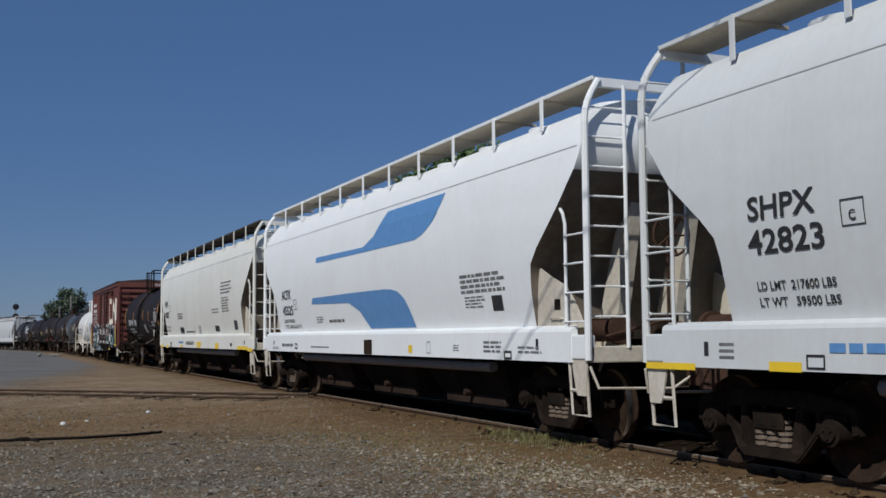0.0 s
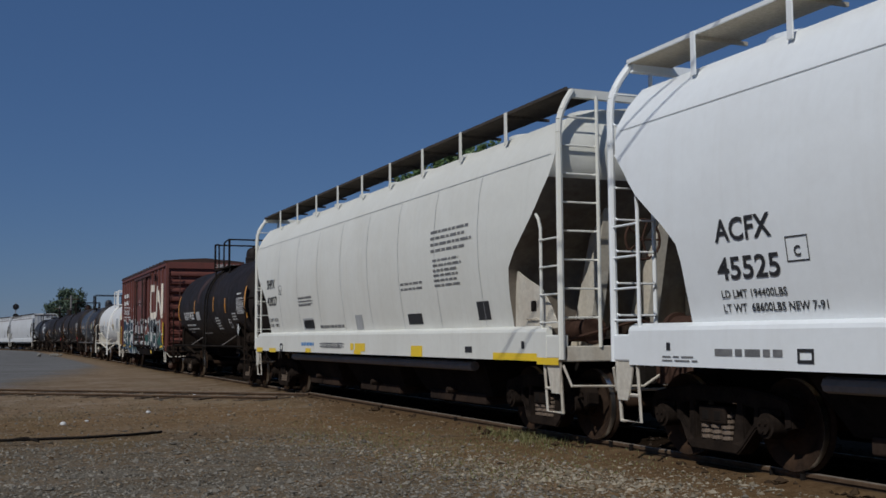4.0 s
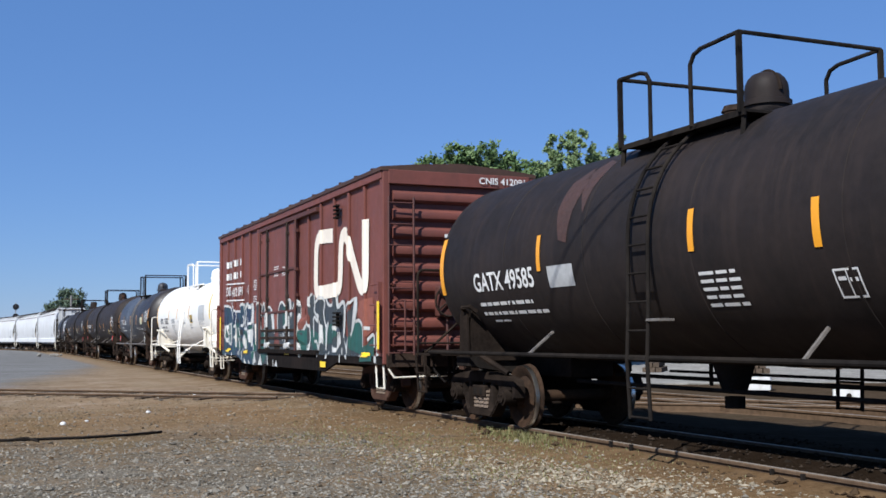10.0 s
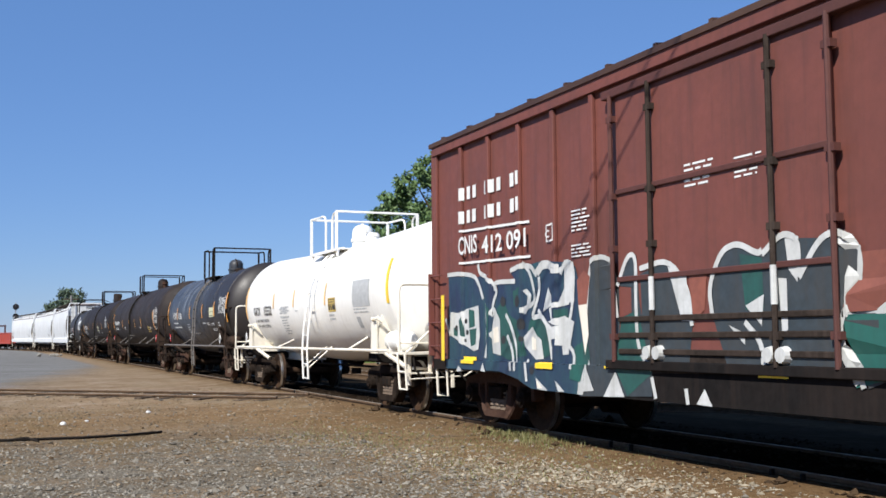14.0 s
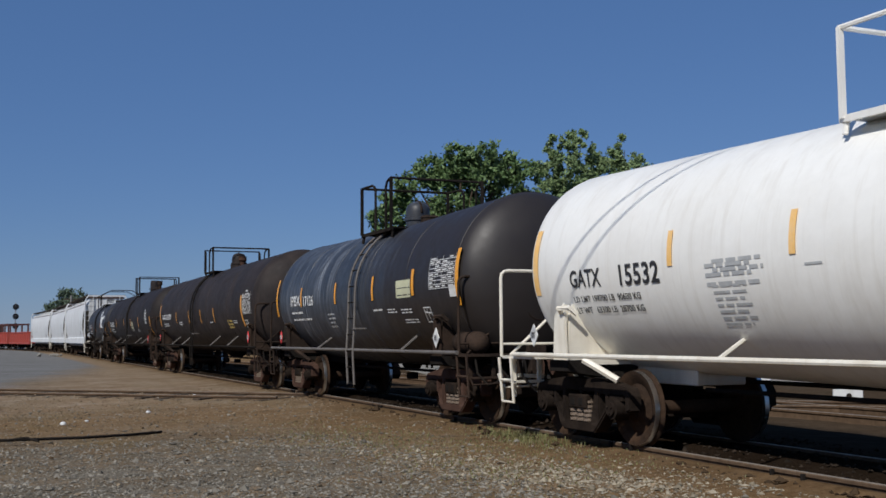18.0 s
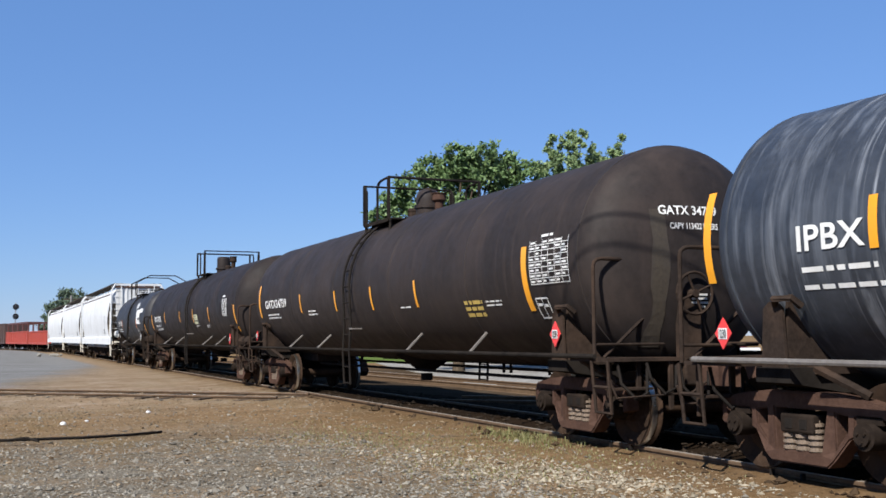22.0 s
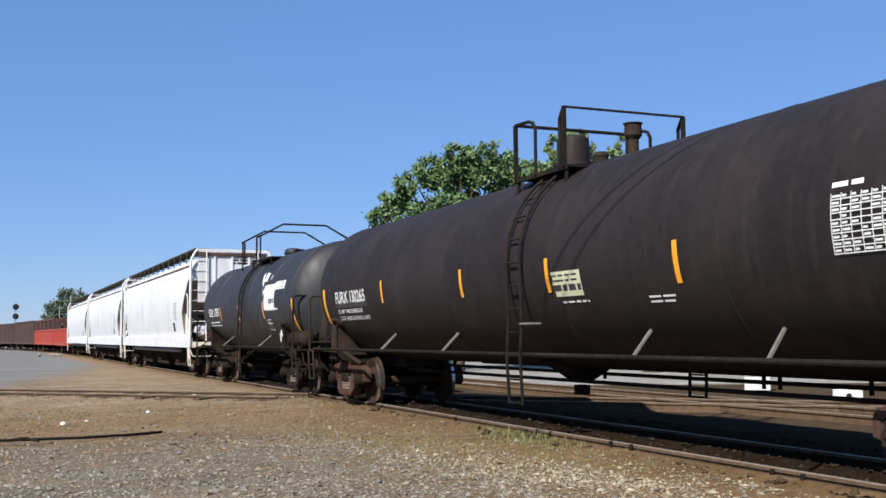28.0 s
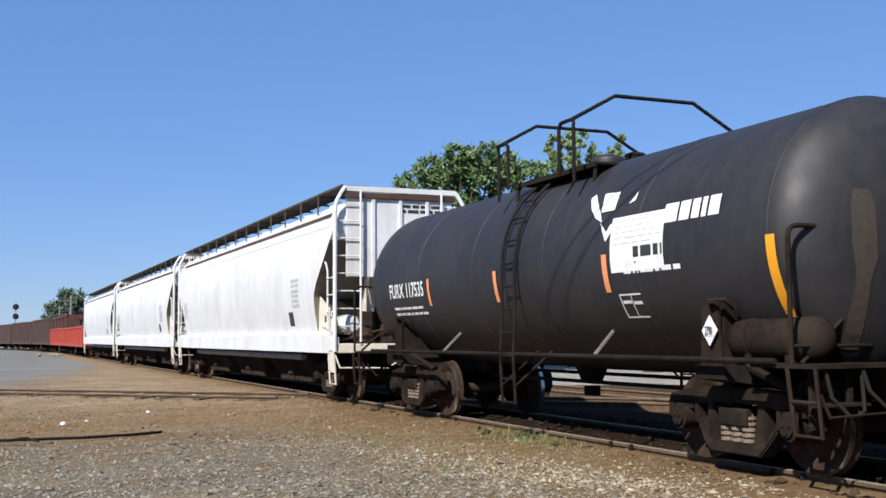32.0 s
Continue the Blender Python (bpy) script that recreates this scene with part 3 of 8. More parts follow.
def center_flow(name, label, u0, u1, trucks, paint, walk_mat, posts=10, margin=1.4):
    """Covered hopper with barrel sides, undercut ends, side sills and roof walks on stanchions."""
    end_mat = M_ENDW
    car, u = rail_car(name, label, "covered hopper", u0, u1, trucks, True)
    half = (u1 - u0) / 2 - 0.62
    mid = (u0 + u1) / 2 - u
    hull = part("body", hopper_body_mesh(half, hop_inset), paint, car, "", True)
    # the undercut end sheets take a darker brown
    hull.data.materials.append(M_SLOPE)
    hull.location.y = mid
    side_x = -1.50
    for s in (-1, 1):
        # side sill with a rolled top edge
        bm = bmesh.new()
        plate(bm, [(s * 1.44, 1.48), (s * 1.52, 1.44), (s * 1.535, 1.40), (s * 1.535, 1.02), (s * 1.47, 1.02), (s * 1.44, 1.30)], (mid - half + 0.35, mid + half - 0.35), "y")
        part("side_sill", bm, paint, car)
        # end panels of the side, below the slope sheet
        for e in (-1, 1):
            ye = mid + e * half
            q = [(ye - e * 1.45, 1.45), (ye - e * 0.20, 1.45), (ye - e * 0.42, 1.75), (ye - e * 0.66, 1.98), (ye - e * 1.05, 2.12), (ye - e * 1.42, 2.28)]
            if e < 0:
                pn = part("bolster_panel", plates(q, (s * 1.425, s * 1.405)), end_mat, car)
                part("hand_hold", tubes([[(s * 1.42, ye + 0.72, 1.56), (s * 1.46, ye + 0.74, 1.58), (s * 1.46, ye + 1.02, 1.58), (s * 1.42, ye + 1.04, 1.56)]], 0.012, 6), end_mat, pn)
                # stencilled square hole
                part("jack_hole", plates([(ye - e * 0.95, 1.68), (ye - e * 0.80, 1.68), (ye - e * 0.80, 1.82), (ye - e * 0.95, 1.82)], (s * 1.43, s * 1.40)), M_DARK, pn)
            # corner post that bends in to the roof
            bm = bmesh.new()
            post = [(s * 1.50, ye, 1.05), (s * 1.50, ye, 3.95)] + arc_pts((s * 1.50, ye, 4.0), (s * 1.50, ye, 4.22), (s * 1.26, ye - e * 0.06, 4.52), 4)[1:]
            for a, b in zip(post, post[1:]):
                tube(bm, [a, b], 0.045, 8)
            part("corner_post", bm, paint, car)
            # inner end post and rungs across the end
            bm = tubes([[(s * 0.93, ye, 1.20), (s * 0.93, ye, 4.46)]], 0.026)
            ld = part("end_ladder", bm, paint, car)
            for i in range(8):
                z = 1.58 + i * 0.37
                part("rung", tubes([[(s * 1.50, ye, z + 0.04), (s * 1.46, ye - e * 0.05, z), (s * 0.97, ye - e * 0.05, z), (s * 0.93, ye, z)]], 0.014, 6), paint, ld)
            # short side ladder
            y2 = ye - e * 0.52
            bm = tubes([[(s * 1.50, y2, 1.40), (s * 1.50, y2, 2.75)] + arc_pts((s * 1.50, y2, 2.78), (s * 1.53, y2, 2.95), (s * 1.56, y2 - e * 0.16, 3.04), 3)[1:]], 0.022)
            sl = part("side_ladder", bm, paint, car)
            for i in range(4):
                z = 1.52 + i * 0.36
                part("rung", tubes([[(s * 1.50, ye, z), (s * 1.52, ye - e * 0.1, z), (s * 1.52, y2, z)]], 0.014, 6), paint, sl)
            # jacking plate that hangs from the corner of the sill
            part("jacking_plate", plates([(ye - e * 0.02, 1.06), (ye - e * 0.40, 1.06), (ye - e * 0.30, 0.70), (ye - e * 0.26, 0.62), (ye - e * 0.06, 0.62)], (s * 1.49, s * 1.51)), end_mat, car)
            # sill end block and sill step
            part("sill_end", boxes(((min(s * 1.40, s * 1.53), min(ye, ye - e * 0.5), 1.06), (max(s * 1.40, s * 1.53), max(ye, ye - e * 0.5), 1.36)), bevel=0.02), paint, car)
            bm = tubes([[(s * 1.5, ye - e * 0.06, 1.08), (s * 1.46, ye - e * 0.06, 0.38), (s * 1.46, ye - e * 0.46, 0.38), (s * 1.5, ye - e * 0.46, 1.08)], [(s * 1.48, ye - e * 0.06, 0.68), (s * 1.48, ye - e * 0.46, 0.68)]], 0.022, 6)
            part("sill_step", bm, end_mat, car)
        # roof walk on stanchions
        xin, xout = s * 0.72, s * 1.30
        bm = boxes(((min(xin, xout), mid - half + 0.1, 4.53), (max(xin, xout), mid + half - 0.1, 4.565)))
        wk = part("roof_walk", bm, walk_mat, car, "steel grating running board")
        # edge, and the posts of M_CLEANW cars, darkened for the walk's shaded underside
        dark_walk = walk_mat is M_WALKD
        part("walk_edge", boxes(((min(xout, xout + s * 0.024), mid - half + 0.1, 4.535), (max(xout, xout + s * 0.024), mid + half - 0.1, 4.58))), walk_mat if dark_walk else paint, wk)
        for i in range(posts):
            y = mid - half + margin + i * 2 * (half - margin) / (posts - 1)
            part("stanchion", boxes(((min(s * 1.325, s * 1.345), y - 0.04, 4.10), (max(s * 1.325, s * 1.345), y + 0.04, 4.575)), bevel=0.005), walk_mat if paint is M_CLEANW else paint, wk)
            part("walk_bracket", boxes(((min(s * 0.62, s * 1.325), y - 0.018, 4.49), (max(s * 0.62, s * 1.325), y + 0.018, 4.53))), walk_mat, wk)
    decal("roof_seam", M_SIGNG, car, hop_side, [[(mid - half + 0.2, 3.700), (mid + half - 0.2, 3.700), (mid + half - 0.2, 3.710), (mid - half + 0.2, 3.710)]], 0.006)
    # hatches along the roof
    for i in range(8):
        y = mid - half + 1.6 + i * (2 * half - 3.2) / 7
        bm = bmesh.new()
        disc(bm, (0, y, 4.38), (0, y, 4.54), 0.38, 20)
        disc(bm, (0, y, 4.54), (0, y, 4.59), 0.40, 20)
        part("hatch", bm, paint, car)
    for e in (-1, 1):
        ye = mid + e * half
        # end platform beam and roof end frame
        part("end_frame", boxes(((-1.26, min(ye - e * 0.05, ye - e * 0.14), 4.44), (1.26, max(ye - e * 0.05, ye - e * 0.14), 4.55))), paint, car)
        part("end_sill", boxes(((-1.46, min(ye, ye - e * 0.16), 1.02), (1.46, max(ye, ye - e * 0.16), 1.22)), bevel=0.015), end_mat, car)
        part("end_deck", boxes(((-1.40, min(ye - e * 0.16, ye - e * 1.4), 1.16), (1.40, max(ye - e * 0.16, ye - e * 1.4), 1.20))), end_mat, car)
        # vertical stiffeners on the slope sheet
        for x in (-0.45, 0.45):
            bm = bmesh.new()
            plate(bm, [(ye - e * 1.45, 1.2), (ye - e * 0.95, 1.2), (ye - e * 0.42, 3.3), (ye - e * 0.65, 3.3)], (x - 0.09, x + 0.09))
            part("stiffener", bm, end_mat, car)
        # brake cylinder, valve and rods on the end deck
        bm = bmesh.new()
        disc(bm, (-0.85, ye - e * 0.35, 1.42), (-0.85, ye - e * 0.95, 1.42), 0.15, 16)
        disc(bm, (-0.85, ye - e * 0.28, 1.42), (-0.85, ye - e * 0.35, 1.42), 0.19, 16)
        part("brake_cylinder", bm, M_RUST, car, "", True)
        part("brake_valve", boxes(((-0.35, min(ye - e * 0.3, ye - e * 0.62), 1.20), (0.05, max(ye - e * 0.3, ye - e * 0.62), 1.62)), bevel=0.04), M_FRAME, car)
        part("brake_rod", tubes([[(-1.25, ye - e * 0.25, 1.30), (-0.2, ye - e * 0.22, 1.55), (0.8, ye - e * 0.25, 1.30)]], 0.022, 6), M_RUST, car)
        part("brake_rod", tubes([[(-0.18, ye - e * 0.22, 1.3), (-0.18, ye - e * 0.22, 2.6)]], 0.018, 6), M_RUST, car)
        bm = bmesh.new()
        tube(bm, [(-0.18 + 0.27 * math.cos(k * math.pi / 10), ye - e * 0.12, 2.62 + 0.27 * math.sin(k * math.pi / 10)) for k in range(21)], 0.018, 6)
        for k in range(5):
            tube(bm, [(-0.18, ye - e * 0.14, 2.62), (-0.18 + 0.27 * math.cos(k * 1.257), ye - e * 0.12, 2.62 + 0.27 * math.sin(k * 1.257))], 0.014, 6)
        if e < 0:
            part("brake_wheel", bm, M_RUST, car)
        else:
            bm.free()
        part("uncoupling_lever", tubes([[(-1.5, ye + e * 0.03, 0.98), (-1.42, ye + e * 0.1, 0.72), (-0.4, ye + e * 0.16, 0.70), (0.0, ye + e * 0.16, 0.92)]], 0.018, 6), end_mat, car)
    part("center_sill", boxes(((-0.34, mid - half - 0.1, 0.72), (0.34, mid + half + 0.1, 1.18))), M_DARK, car)
    # discharge bays
    w = (2 * half - 5.2) / 3
    for i in range(3):
        y = mid + (i - 1) * w
        bm = bmesh.new()
        a = [bm.verts.new(v) for v in ((-1.42, y - w / 2 + .1, 1.32), (1.42, y - w / 2 + .1, 1.32), (1.42, y + w / 2 - .1, 1.32), (-1.42, y + w / 2 - .1, 1.32))]
        b = [bm.verts.new(v) for v in ((-0.95, y - w * 0.36, 0.42), (0.95, y - w * 0.36, 0.42), (0.95, y + w * 0.36, 0.42), (-0.95, y + w * 0.36, 0.42))]
        for k in range(4):
            bm.faces.new((a[k], a[(k + 1) % 4], b[(k + 1) % 4], b[k]))
        bm.faces.new(a)
        bm.faces.new(b)
        bay = part("discharge_bay", bm, M_DARK, car)
        part("gate", boxes(((-0.98, y - w * 0.30, 0.28), (0.98, y + w * 0.30, 0.44)), bevel=0.02), M_FRAME, bay)
        part("gate_shaft", tubes([[(-1.15, y, 0.47), (1.15, y, 0.47)]], 0.05), M_FRAME, bay)
    # train line and brake rigging
    part("side_pipe", tubes([[(-1.32, mid - half + 3.0, 0.90), (-1.32, mid + half - 3.2, 0.90)]], 0.075), M_PIPE, car, "grey discharge pipe")
    return car, u, mid, half


# ---------------- tank cars ----------------
def tank_profile(y0, y1, R, sag=0.0, head=0.62):
    prof = [(y0 + head * (1 - math.cos(a)), R * math.sin(a)) for a in [math.pi / 2 * i / 10 for i in range(11)]]
    end = [(y1 - head * (1 - math.cos(a)), R * math.sin(a)) for a in [math.pi / 2 * i / 10 for i in range(10, -1, -1)]]
    n = 12
    a, b = y0 + head, y1 - head
    midp = [(a + (b - a) * i / n, R) for i in range(1, n)]
    return prof + midp + end


def tank_car(name, label, u0, u1, trucks, y0, y1, R, zc, paint, frame_mat, dome_u, rail_u, ladder_u, sag=0.0, rail_shape="square", platform=True, struts=(), hoop_z=2.28, foot_brace=False, drum=False, fittings=(), side_bar=None, dark_iron=False, dome_h=1.0):
    """Tank on saddles with stub sills, dome, roof platform with rails, side ladders, side rails and end platforms."""
    car, u = rail_car(name, label, "tank car", u0, u1, trucks, dark_iron or paint is M_TANKW)
    y0, y1, dome, lad = y0 - u, y1 - u, dome_u - u, ladder_u - u
    bar_mat = M_DUSTR if frame_mat is M_FRAME else frame_mat
    rail_mat = M_DARK if frame_mat is M_FRAME else M_TANKW
    frame_mat = M_TRUCKD if dark_iron else frame_mat
    ymid = (y0 + y1) / 2
    bm = bmesh.new()
    revolve(bm, tank_profile(y0, y1, R), 72, 0, zc)
    if sag:
        for v in bm.verts:
            k = max(0.0, 1 - abs(v.co.y - ymid) / ((y1 - y0) / 2))
            v.co.z -= sag * k
    tank = part("tank", bm, paint, car, "", True)
    shift = lambda y: -sag * max(0.0, 1 - abs(y - ymid) / ((y1 - y0) / 2))
    surf_at = lambda y: (lambda z, q=0.0: -math.sqrt(max(0.01, R * R - (z - zc - shift(q)) ** 2)))
    # weld seams round the shell
    for k in () if paint is M_TANKW else (0.0, 0.2, 0.4, 0.6, 0.8, 1.0):
        y = y0 + 0.62 + (y1 - y0 - 1.24) * k
        bm = bmesh.new()
        revolve(bm, [(y - 0.03, R - 0.01), (y - 0.02, R + 0.006), (y + 0.02, R + 0.006), (y + 0.03, R - 0.01)], 72, 0, zc + shift(y))
        part("weld_seam", bm, paint, tank, "", True)
    # manway, valve housing
    zt = zc + R + shift(dome)
    bm = bmesh.new()
    if drum:
        outline = [(0.26, -0.12), (0.26, 0.10), (0.30, 0.10), (0.30, 0.16), (0.25, 0.17), (0.25, 0.50), (0.235, 0.54), (0.19, 0.57), (0.0, 0.585)]
    else:
        outline = [(0.25, -0.12), (0.25, 0.12), (0.28, 0.12), (0.28, 0.18), (0.25, 0.19), (0.25, 0.30), (0.24, 0.38), (0.21, 0.44), (0.16, 0.49), (0.09, 0.515), (0.0, 0.525)]
    outline = [(r, h * dome_h) for r, h in outline]
    rings = [[bm.verts.new((r * math.cos(k * math.pi / 14), dome + r * math.sin(k * math.pi / 14), zt + h)) for k in range(28)] for r, h in outline[:-1]]
    for ra, rb in zip(rings, rings[1:]):
        for k in range(28):
            bm.faces.new((ra[k], ra[(k + 1) % 28], rb[(k + 1) % 28], rb[k]))
    tip = bm.verts.new((0, dome, zt + outline[-1][1]))
    for k in range(28):
        bm.faces.new((rings[-1][k], rings[-1][(k + 1) % 28], tip))
    dm = part("dome", bm, paint, car, "", True)
    if not drum and dome_h == 1.0:
        strap = [(-0.02, dome + 0.262 * math.cos(k * math.pi / 12), zt + 0.27 + 0.262 * math.sin(k * math.pi / 12)) for k in range(13)]
        part("dome_strap", tubes([strap], 0.022, 6), frame_mat, dm)
    # valves beside the dome, with a flared cap where one is named tall
    for uv, r, h, flared, vmat in fittings:
        yv = uv - u
        bm = bmesh.new()
        if flared:
            disc(bm, (0, yv, zt - 0.08), (0, yv, zt + h * 0.5), r * 0.62, 20)
            disc(bm, (0, yv, zt + h * 0.5), (0, yv, zt + h * 0.62), r * 0.62, 20, r)
            disc(bm, (0, yv, zt + h * 0.62), (0, yv, zt + h * 0.97), r, 20, r * 0.92)
            disc(bm, (0, yv, zt + h * 0.97), (0, yv, zt + h), r * 1.08, 20)
        else:
            disc(bm, (0, yv, zt - 0.08), (0, yv, zt + h * 0.7), r, 20)
            disc(bm, (0, yv, zt + h * 0.7), (0, yv, zt + h), r * 1.1, 20, r * 0.9)
        part("valve", bm, vmat, car)
    # roof platform; a bent railing guards each end of it, open at the sides for the ladders
    ra, rb, back, front, top = rail_u[0] - u, rail_u[1] - u, rail_u[2], rail_u[3], rail_u[4]
    zp = zt - 0.16
    hw = 0.98
    for s in (-1, 1):
        pf = part("roof_platform", boxes(((min(s * 0.42, s * hw), ra - 0.05, zp), (max(s * 0.42, s * hw), rb + 0.05, zp + 0.03))), rail_mat, car, "open steel platform")
        bm = bmesh.new()
        for y in (ra, rb):
            tube(bm, [(s * (hw - 0.05), y, zp), (s * (hw - 0.02), y, zc + math.sqrt(R * R - hw * hw) - 0.02)], 0.03, 6)
        box(bm, (min(s * (hw - 0.03), s * hw), ra - 0.05, zp - 0.035), (max(s * (hw - 0.03), s * hw), rb + 0.05, zp))
        part("bracket", bm, rail_mat, pf)
    for y, ret, e in ((ra, front, 1), (rb, back, -1)):
        if rail_shape == "arch":
            low = top - 0.36
            path = []
            for s in (-1, 1):
                leg = [(s * 1.28, y + e * ret, zp - 0.1), (s * 1.28, y + e * ret, low - 0.06), (s * 1.28, y + e * (ret - 0.06), low), (s * 1.28, y, low), (s * 0.62, y, top)]
                path += leg if s < 0 else leg[::-1]
            bm = tubes([path], 0.027)
            for s in (-1, 1):
                tube(bm, [(s * 1.26, y, zp - 0.25), (s * 1.26, y, low)], 0.024, 8)
        else:
            path = []
            for s in (-1, 1):
                leg = [(s * hw, y + e * ret, zp), (s * hw, y + e * ret, top - 0.16), (s * hw, y + e * max(0.02, ret - 0.07), top - 0.06), (s * hw, y + e * max(0.01, ret - 0.2), top - 0.02), (s * hw, y, top)]
                path += leg if s < 0 else leg[::-1]
            bm = tubes([path], 0.026)
            for s in (-1, 1):
                box(bm, (s * hw - 0.03, y - 0.02, zp), (s * hw + 0.03, y + 0.02, top))
        part("railing", bm, rail_mat, car)
    # ladders, bent round the shell
    for s in (-1, 1):
        pts = []
        for i in range(9):
            a = radians(62 - i * 7.6)
            pts.append((s * (R + 0.07) * math.cos(a), zc + shift(lad) + (R + 0.07) * math.sin(a)))
        pts += [(s * 1.50, zc - 0.75), (s * 1.53, 1.05), (s * 1.50, 0.42)]
        bm = tubes([[(x, lad + d, z) for x, z in pts] for d in (-0.2, 0.2)], 0.024, 8)
        ld = part("ladder", bm, bar_mat if paint is M_TANKB else rail_mat, car)
        if not foot_brace:
            part("ladder_step", boxes(((min(s * 1.34, s * 1.54), lad - 0.46, 1.50), (max(s * 1.34, s * 1.54), lad - 0.20, 1.53)), bevel=0.004), bar_mat, ld)
        zs = [0.44 + 0.32 * i for i in range(9)] + [3.25, 3.5]
        for z in zs:
            for (xa, za), (xb, zb) in zip(pts, pts[1:]):
                if min(za, zb) <= z <= max(za, zb):
                    x = xa + (xb - xa) * (z - za) / (zb - za)
                    part("rung", tubes([[(x, lad - 0.2, z), (x, lad + 0.2, z)]], 0.015, 6), rail_mat, ld)
                    break
        for d in (-0.2, 0.2) if foot_brace else ():
            part("ladder_brace", tubes([[(s * 1.51, lad + d, 0.66), (s * 0.98, lad + d - 0.12, 1.14)]], 0.018, 6), frame_mat, ld)
        # long side rail at floor height with struts
        ya, yb = trucks[0] - u - 1.1, trucks[1] - u + 1.1
        part("side_rail", tubes([[(s * 1.50, ya, 1.10), (s * 1.50, yb, 1.10)]], 0.030), side_bar or bar_mat, car)
        for us in struts:
            y = us - u
            xt = math.sqrt(R * R - (zc - 1.42) ** 2) - 0.01
            part("strut", tubes([[(s * 1.50, y, 1.10), (s * xt, y + 0.20, 1.40 + shift(y))]], 0.025, 6), bar_mat, car)
    # saddles, stub sills, end platforms
    for e, w in ((-1, trucks[0] - u), (1, trucks[1] - u)):
        end = (u0 - u + 0.62) if e < 0 else (u1 - u - 0.62)
        bm = bmesh.new()
        for dy in (-0.14, 0.09):
            arc = [(x, zc - math.sqrt(max(0.0, R * R - x * x))) for x in [-1.25 + 2.5 * i / 14 for i in range(15)]]
            outline = [(-1.36, 1.05), (-1.30, zc - R * 0.45)] + [(x * 0.99, z + 0.01) for x, z in arc] + [(1.30, zc - R * 0.45), (1.36, 1.05), (0.5, 0.80), (-0.5, 0.80)]
            plate(bm, outline, (w + dy, w + dy + 0.05), "y")
        box(bm, (-1.12, w - 0.30, 0.98), (1.12, w + 0.30, 1.06))
        sd = part("saddle", bm, frame_mat, car)
        # boxed cross beam that carries the saddle out over the truck
        part("body_bolster", plates([(-1.40, 1.04), (-1.40, 0.90), (-0.75, 0.80), (0.75, 0.80), (1.40, 0.90), (1.40, 1.04)], (w - 0.24, w + 0.24), axis="y"), M_DARK, sd)
        for s in (-1, 1):
            # edge flange of the saddle with its shackle, and the brace below the sill
            zf = zc - R * 0.45
            bm = bmesh.new()
            plate(bm, [(w - 0.17, 1.04), (w + 0.17, 1.04), (w + 0.13, zf - 0.06), (w + 0.05, zf), (w - 0.05, zf), (w - 0.13, zf - 0.06)], (s * 1.355, s * 1.385))
            tube(bm, [(s * 1.36, w - 0.02, zf - 0.03), (s * 1.45, w - 0.1, zf + 0.02), (s * 1.40, w - 0.28, zf + 0.03), (s * 1.30, w - 0.30, zf - 0.05)], 0.035, 6)
            part("saddle_flange", bm, frame_mat, sd)
            bm = bmesh.new()
            tube(bm, [(s * 1.30, w - 0.45, 1.05), (s * 1.05, w - 0.85, 0.80)], 0.045, 6)
            part("brace", bm, frame_mat, sd)
        part("stub_sill", boxes(((-0.36, min(end, w - e * 1.5), 0.74), (0.36, max(end, w - e * 1.5), 1.08)), bevel=0.02), frame_mat, car)
        if platform:
            pa, pb = sorted((end - e * 0.0, end - e * 0.85))
            pl = part("end_platform", boxes(((-1.48, pa, 1.04), (1.48, pb, 1.08))), frame_mat, car)
            hoop = u0 - u + 0.92 if e < 0 else u1 - u - 0.56
            # brake pipes and hoses along the end
            for k, (x0, dz) in enumerate(((-1.30, 0.0), (-0.95, 0.06), (-0.55, -0.05))):
                yq = hoop - 0.25 - 0.09 * k
                part("air_hose", tubes([[(x0, yq, 1.02), (x0 + 0.02, yq - 0.05, 0.78 + dz), (x0 + 0.16, yq - 0.14, 0.60 + dz), (x0 + 0.34, yq - 0.10, 0.66 + dz), (x0 + 0.42, yq, 0.98)]], 0.020, 6), M_DARK, pl)
                part("hanger", boxes(((x0 - 0.03, yq + 0.16, 0.50 + dz), (x0 + 0.03, yq + 0.20, 1.03)), bevel=0.006), frame_mat, pl)
            part("brake_lever", tubes([[(-1.25, hoop - 0.1, 0.80), (-0.4, hoop + 0.05, 0.74), (0.9, hoop + 0.0, 0.80)]], 0.03, 6), frame_mat, pl)
            part("toe_board", boxes(((-1.40, hoop - 0.32, 0.70), (-0.85, hoop - 0.12, 0.73)), bevel=0.005), frame_mat, pl)
            part("diagonal_brace", tubes([[(-1.30, hoop + 0.05, 1.08), (-0.30, hoop - 0.02, 1.95)]], 0.022, 6), frame_mat, car)
            for s in (-1, 1):
                yy = hoop
                if s < 0:
                    bend = arc_pts((-1.46, yy, hoop_z - 0.11), (-1.46, yy, hoop_z), (-1.34, yy, hoop_z), 3)
                    path = [(-1.46, yy, 1.06)] + [tuple(q) for q in bend] + [(-q.x, q.y, q.z) for q in bend[::-1]] + [(1.46, yy, 1.06)]
                    part("end_railing", tubes([path], 0.024), frame_mat, car)
                part("end_railing", tubes([[(s * 1.46, yy, 1.24), (s * 0.45, yy + 0.02, 1.24)]], 0.018), frame_mat, car)
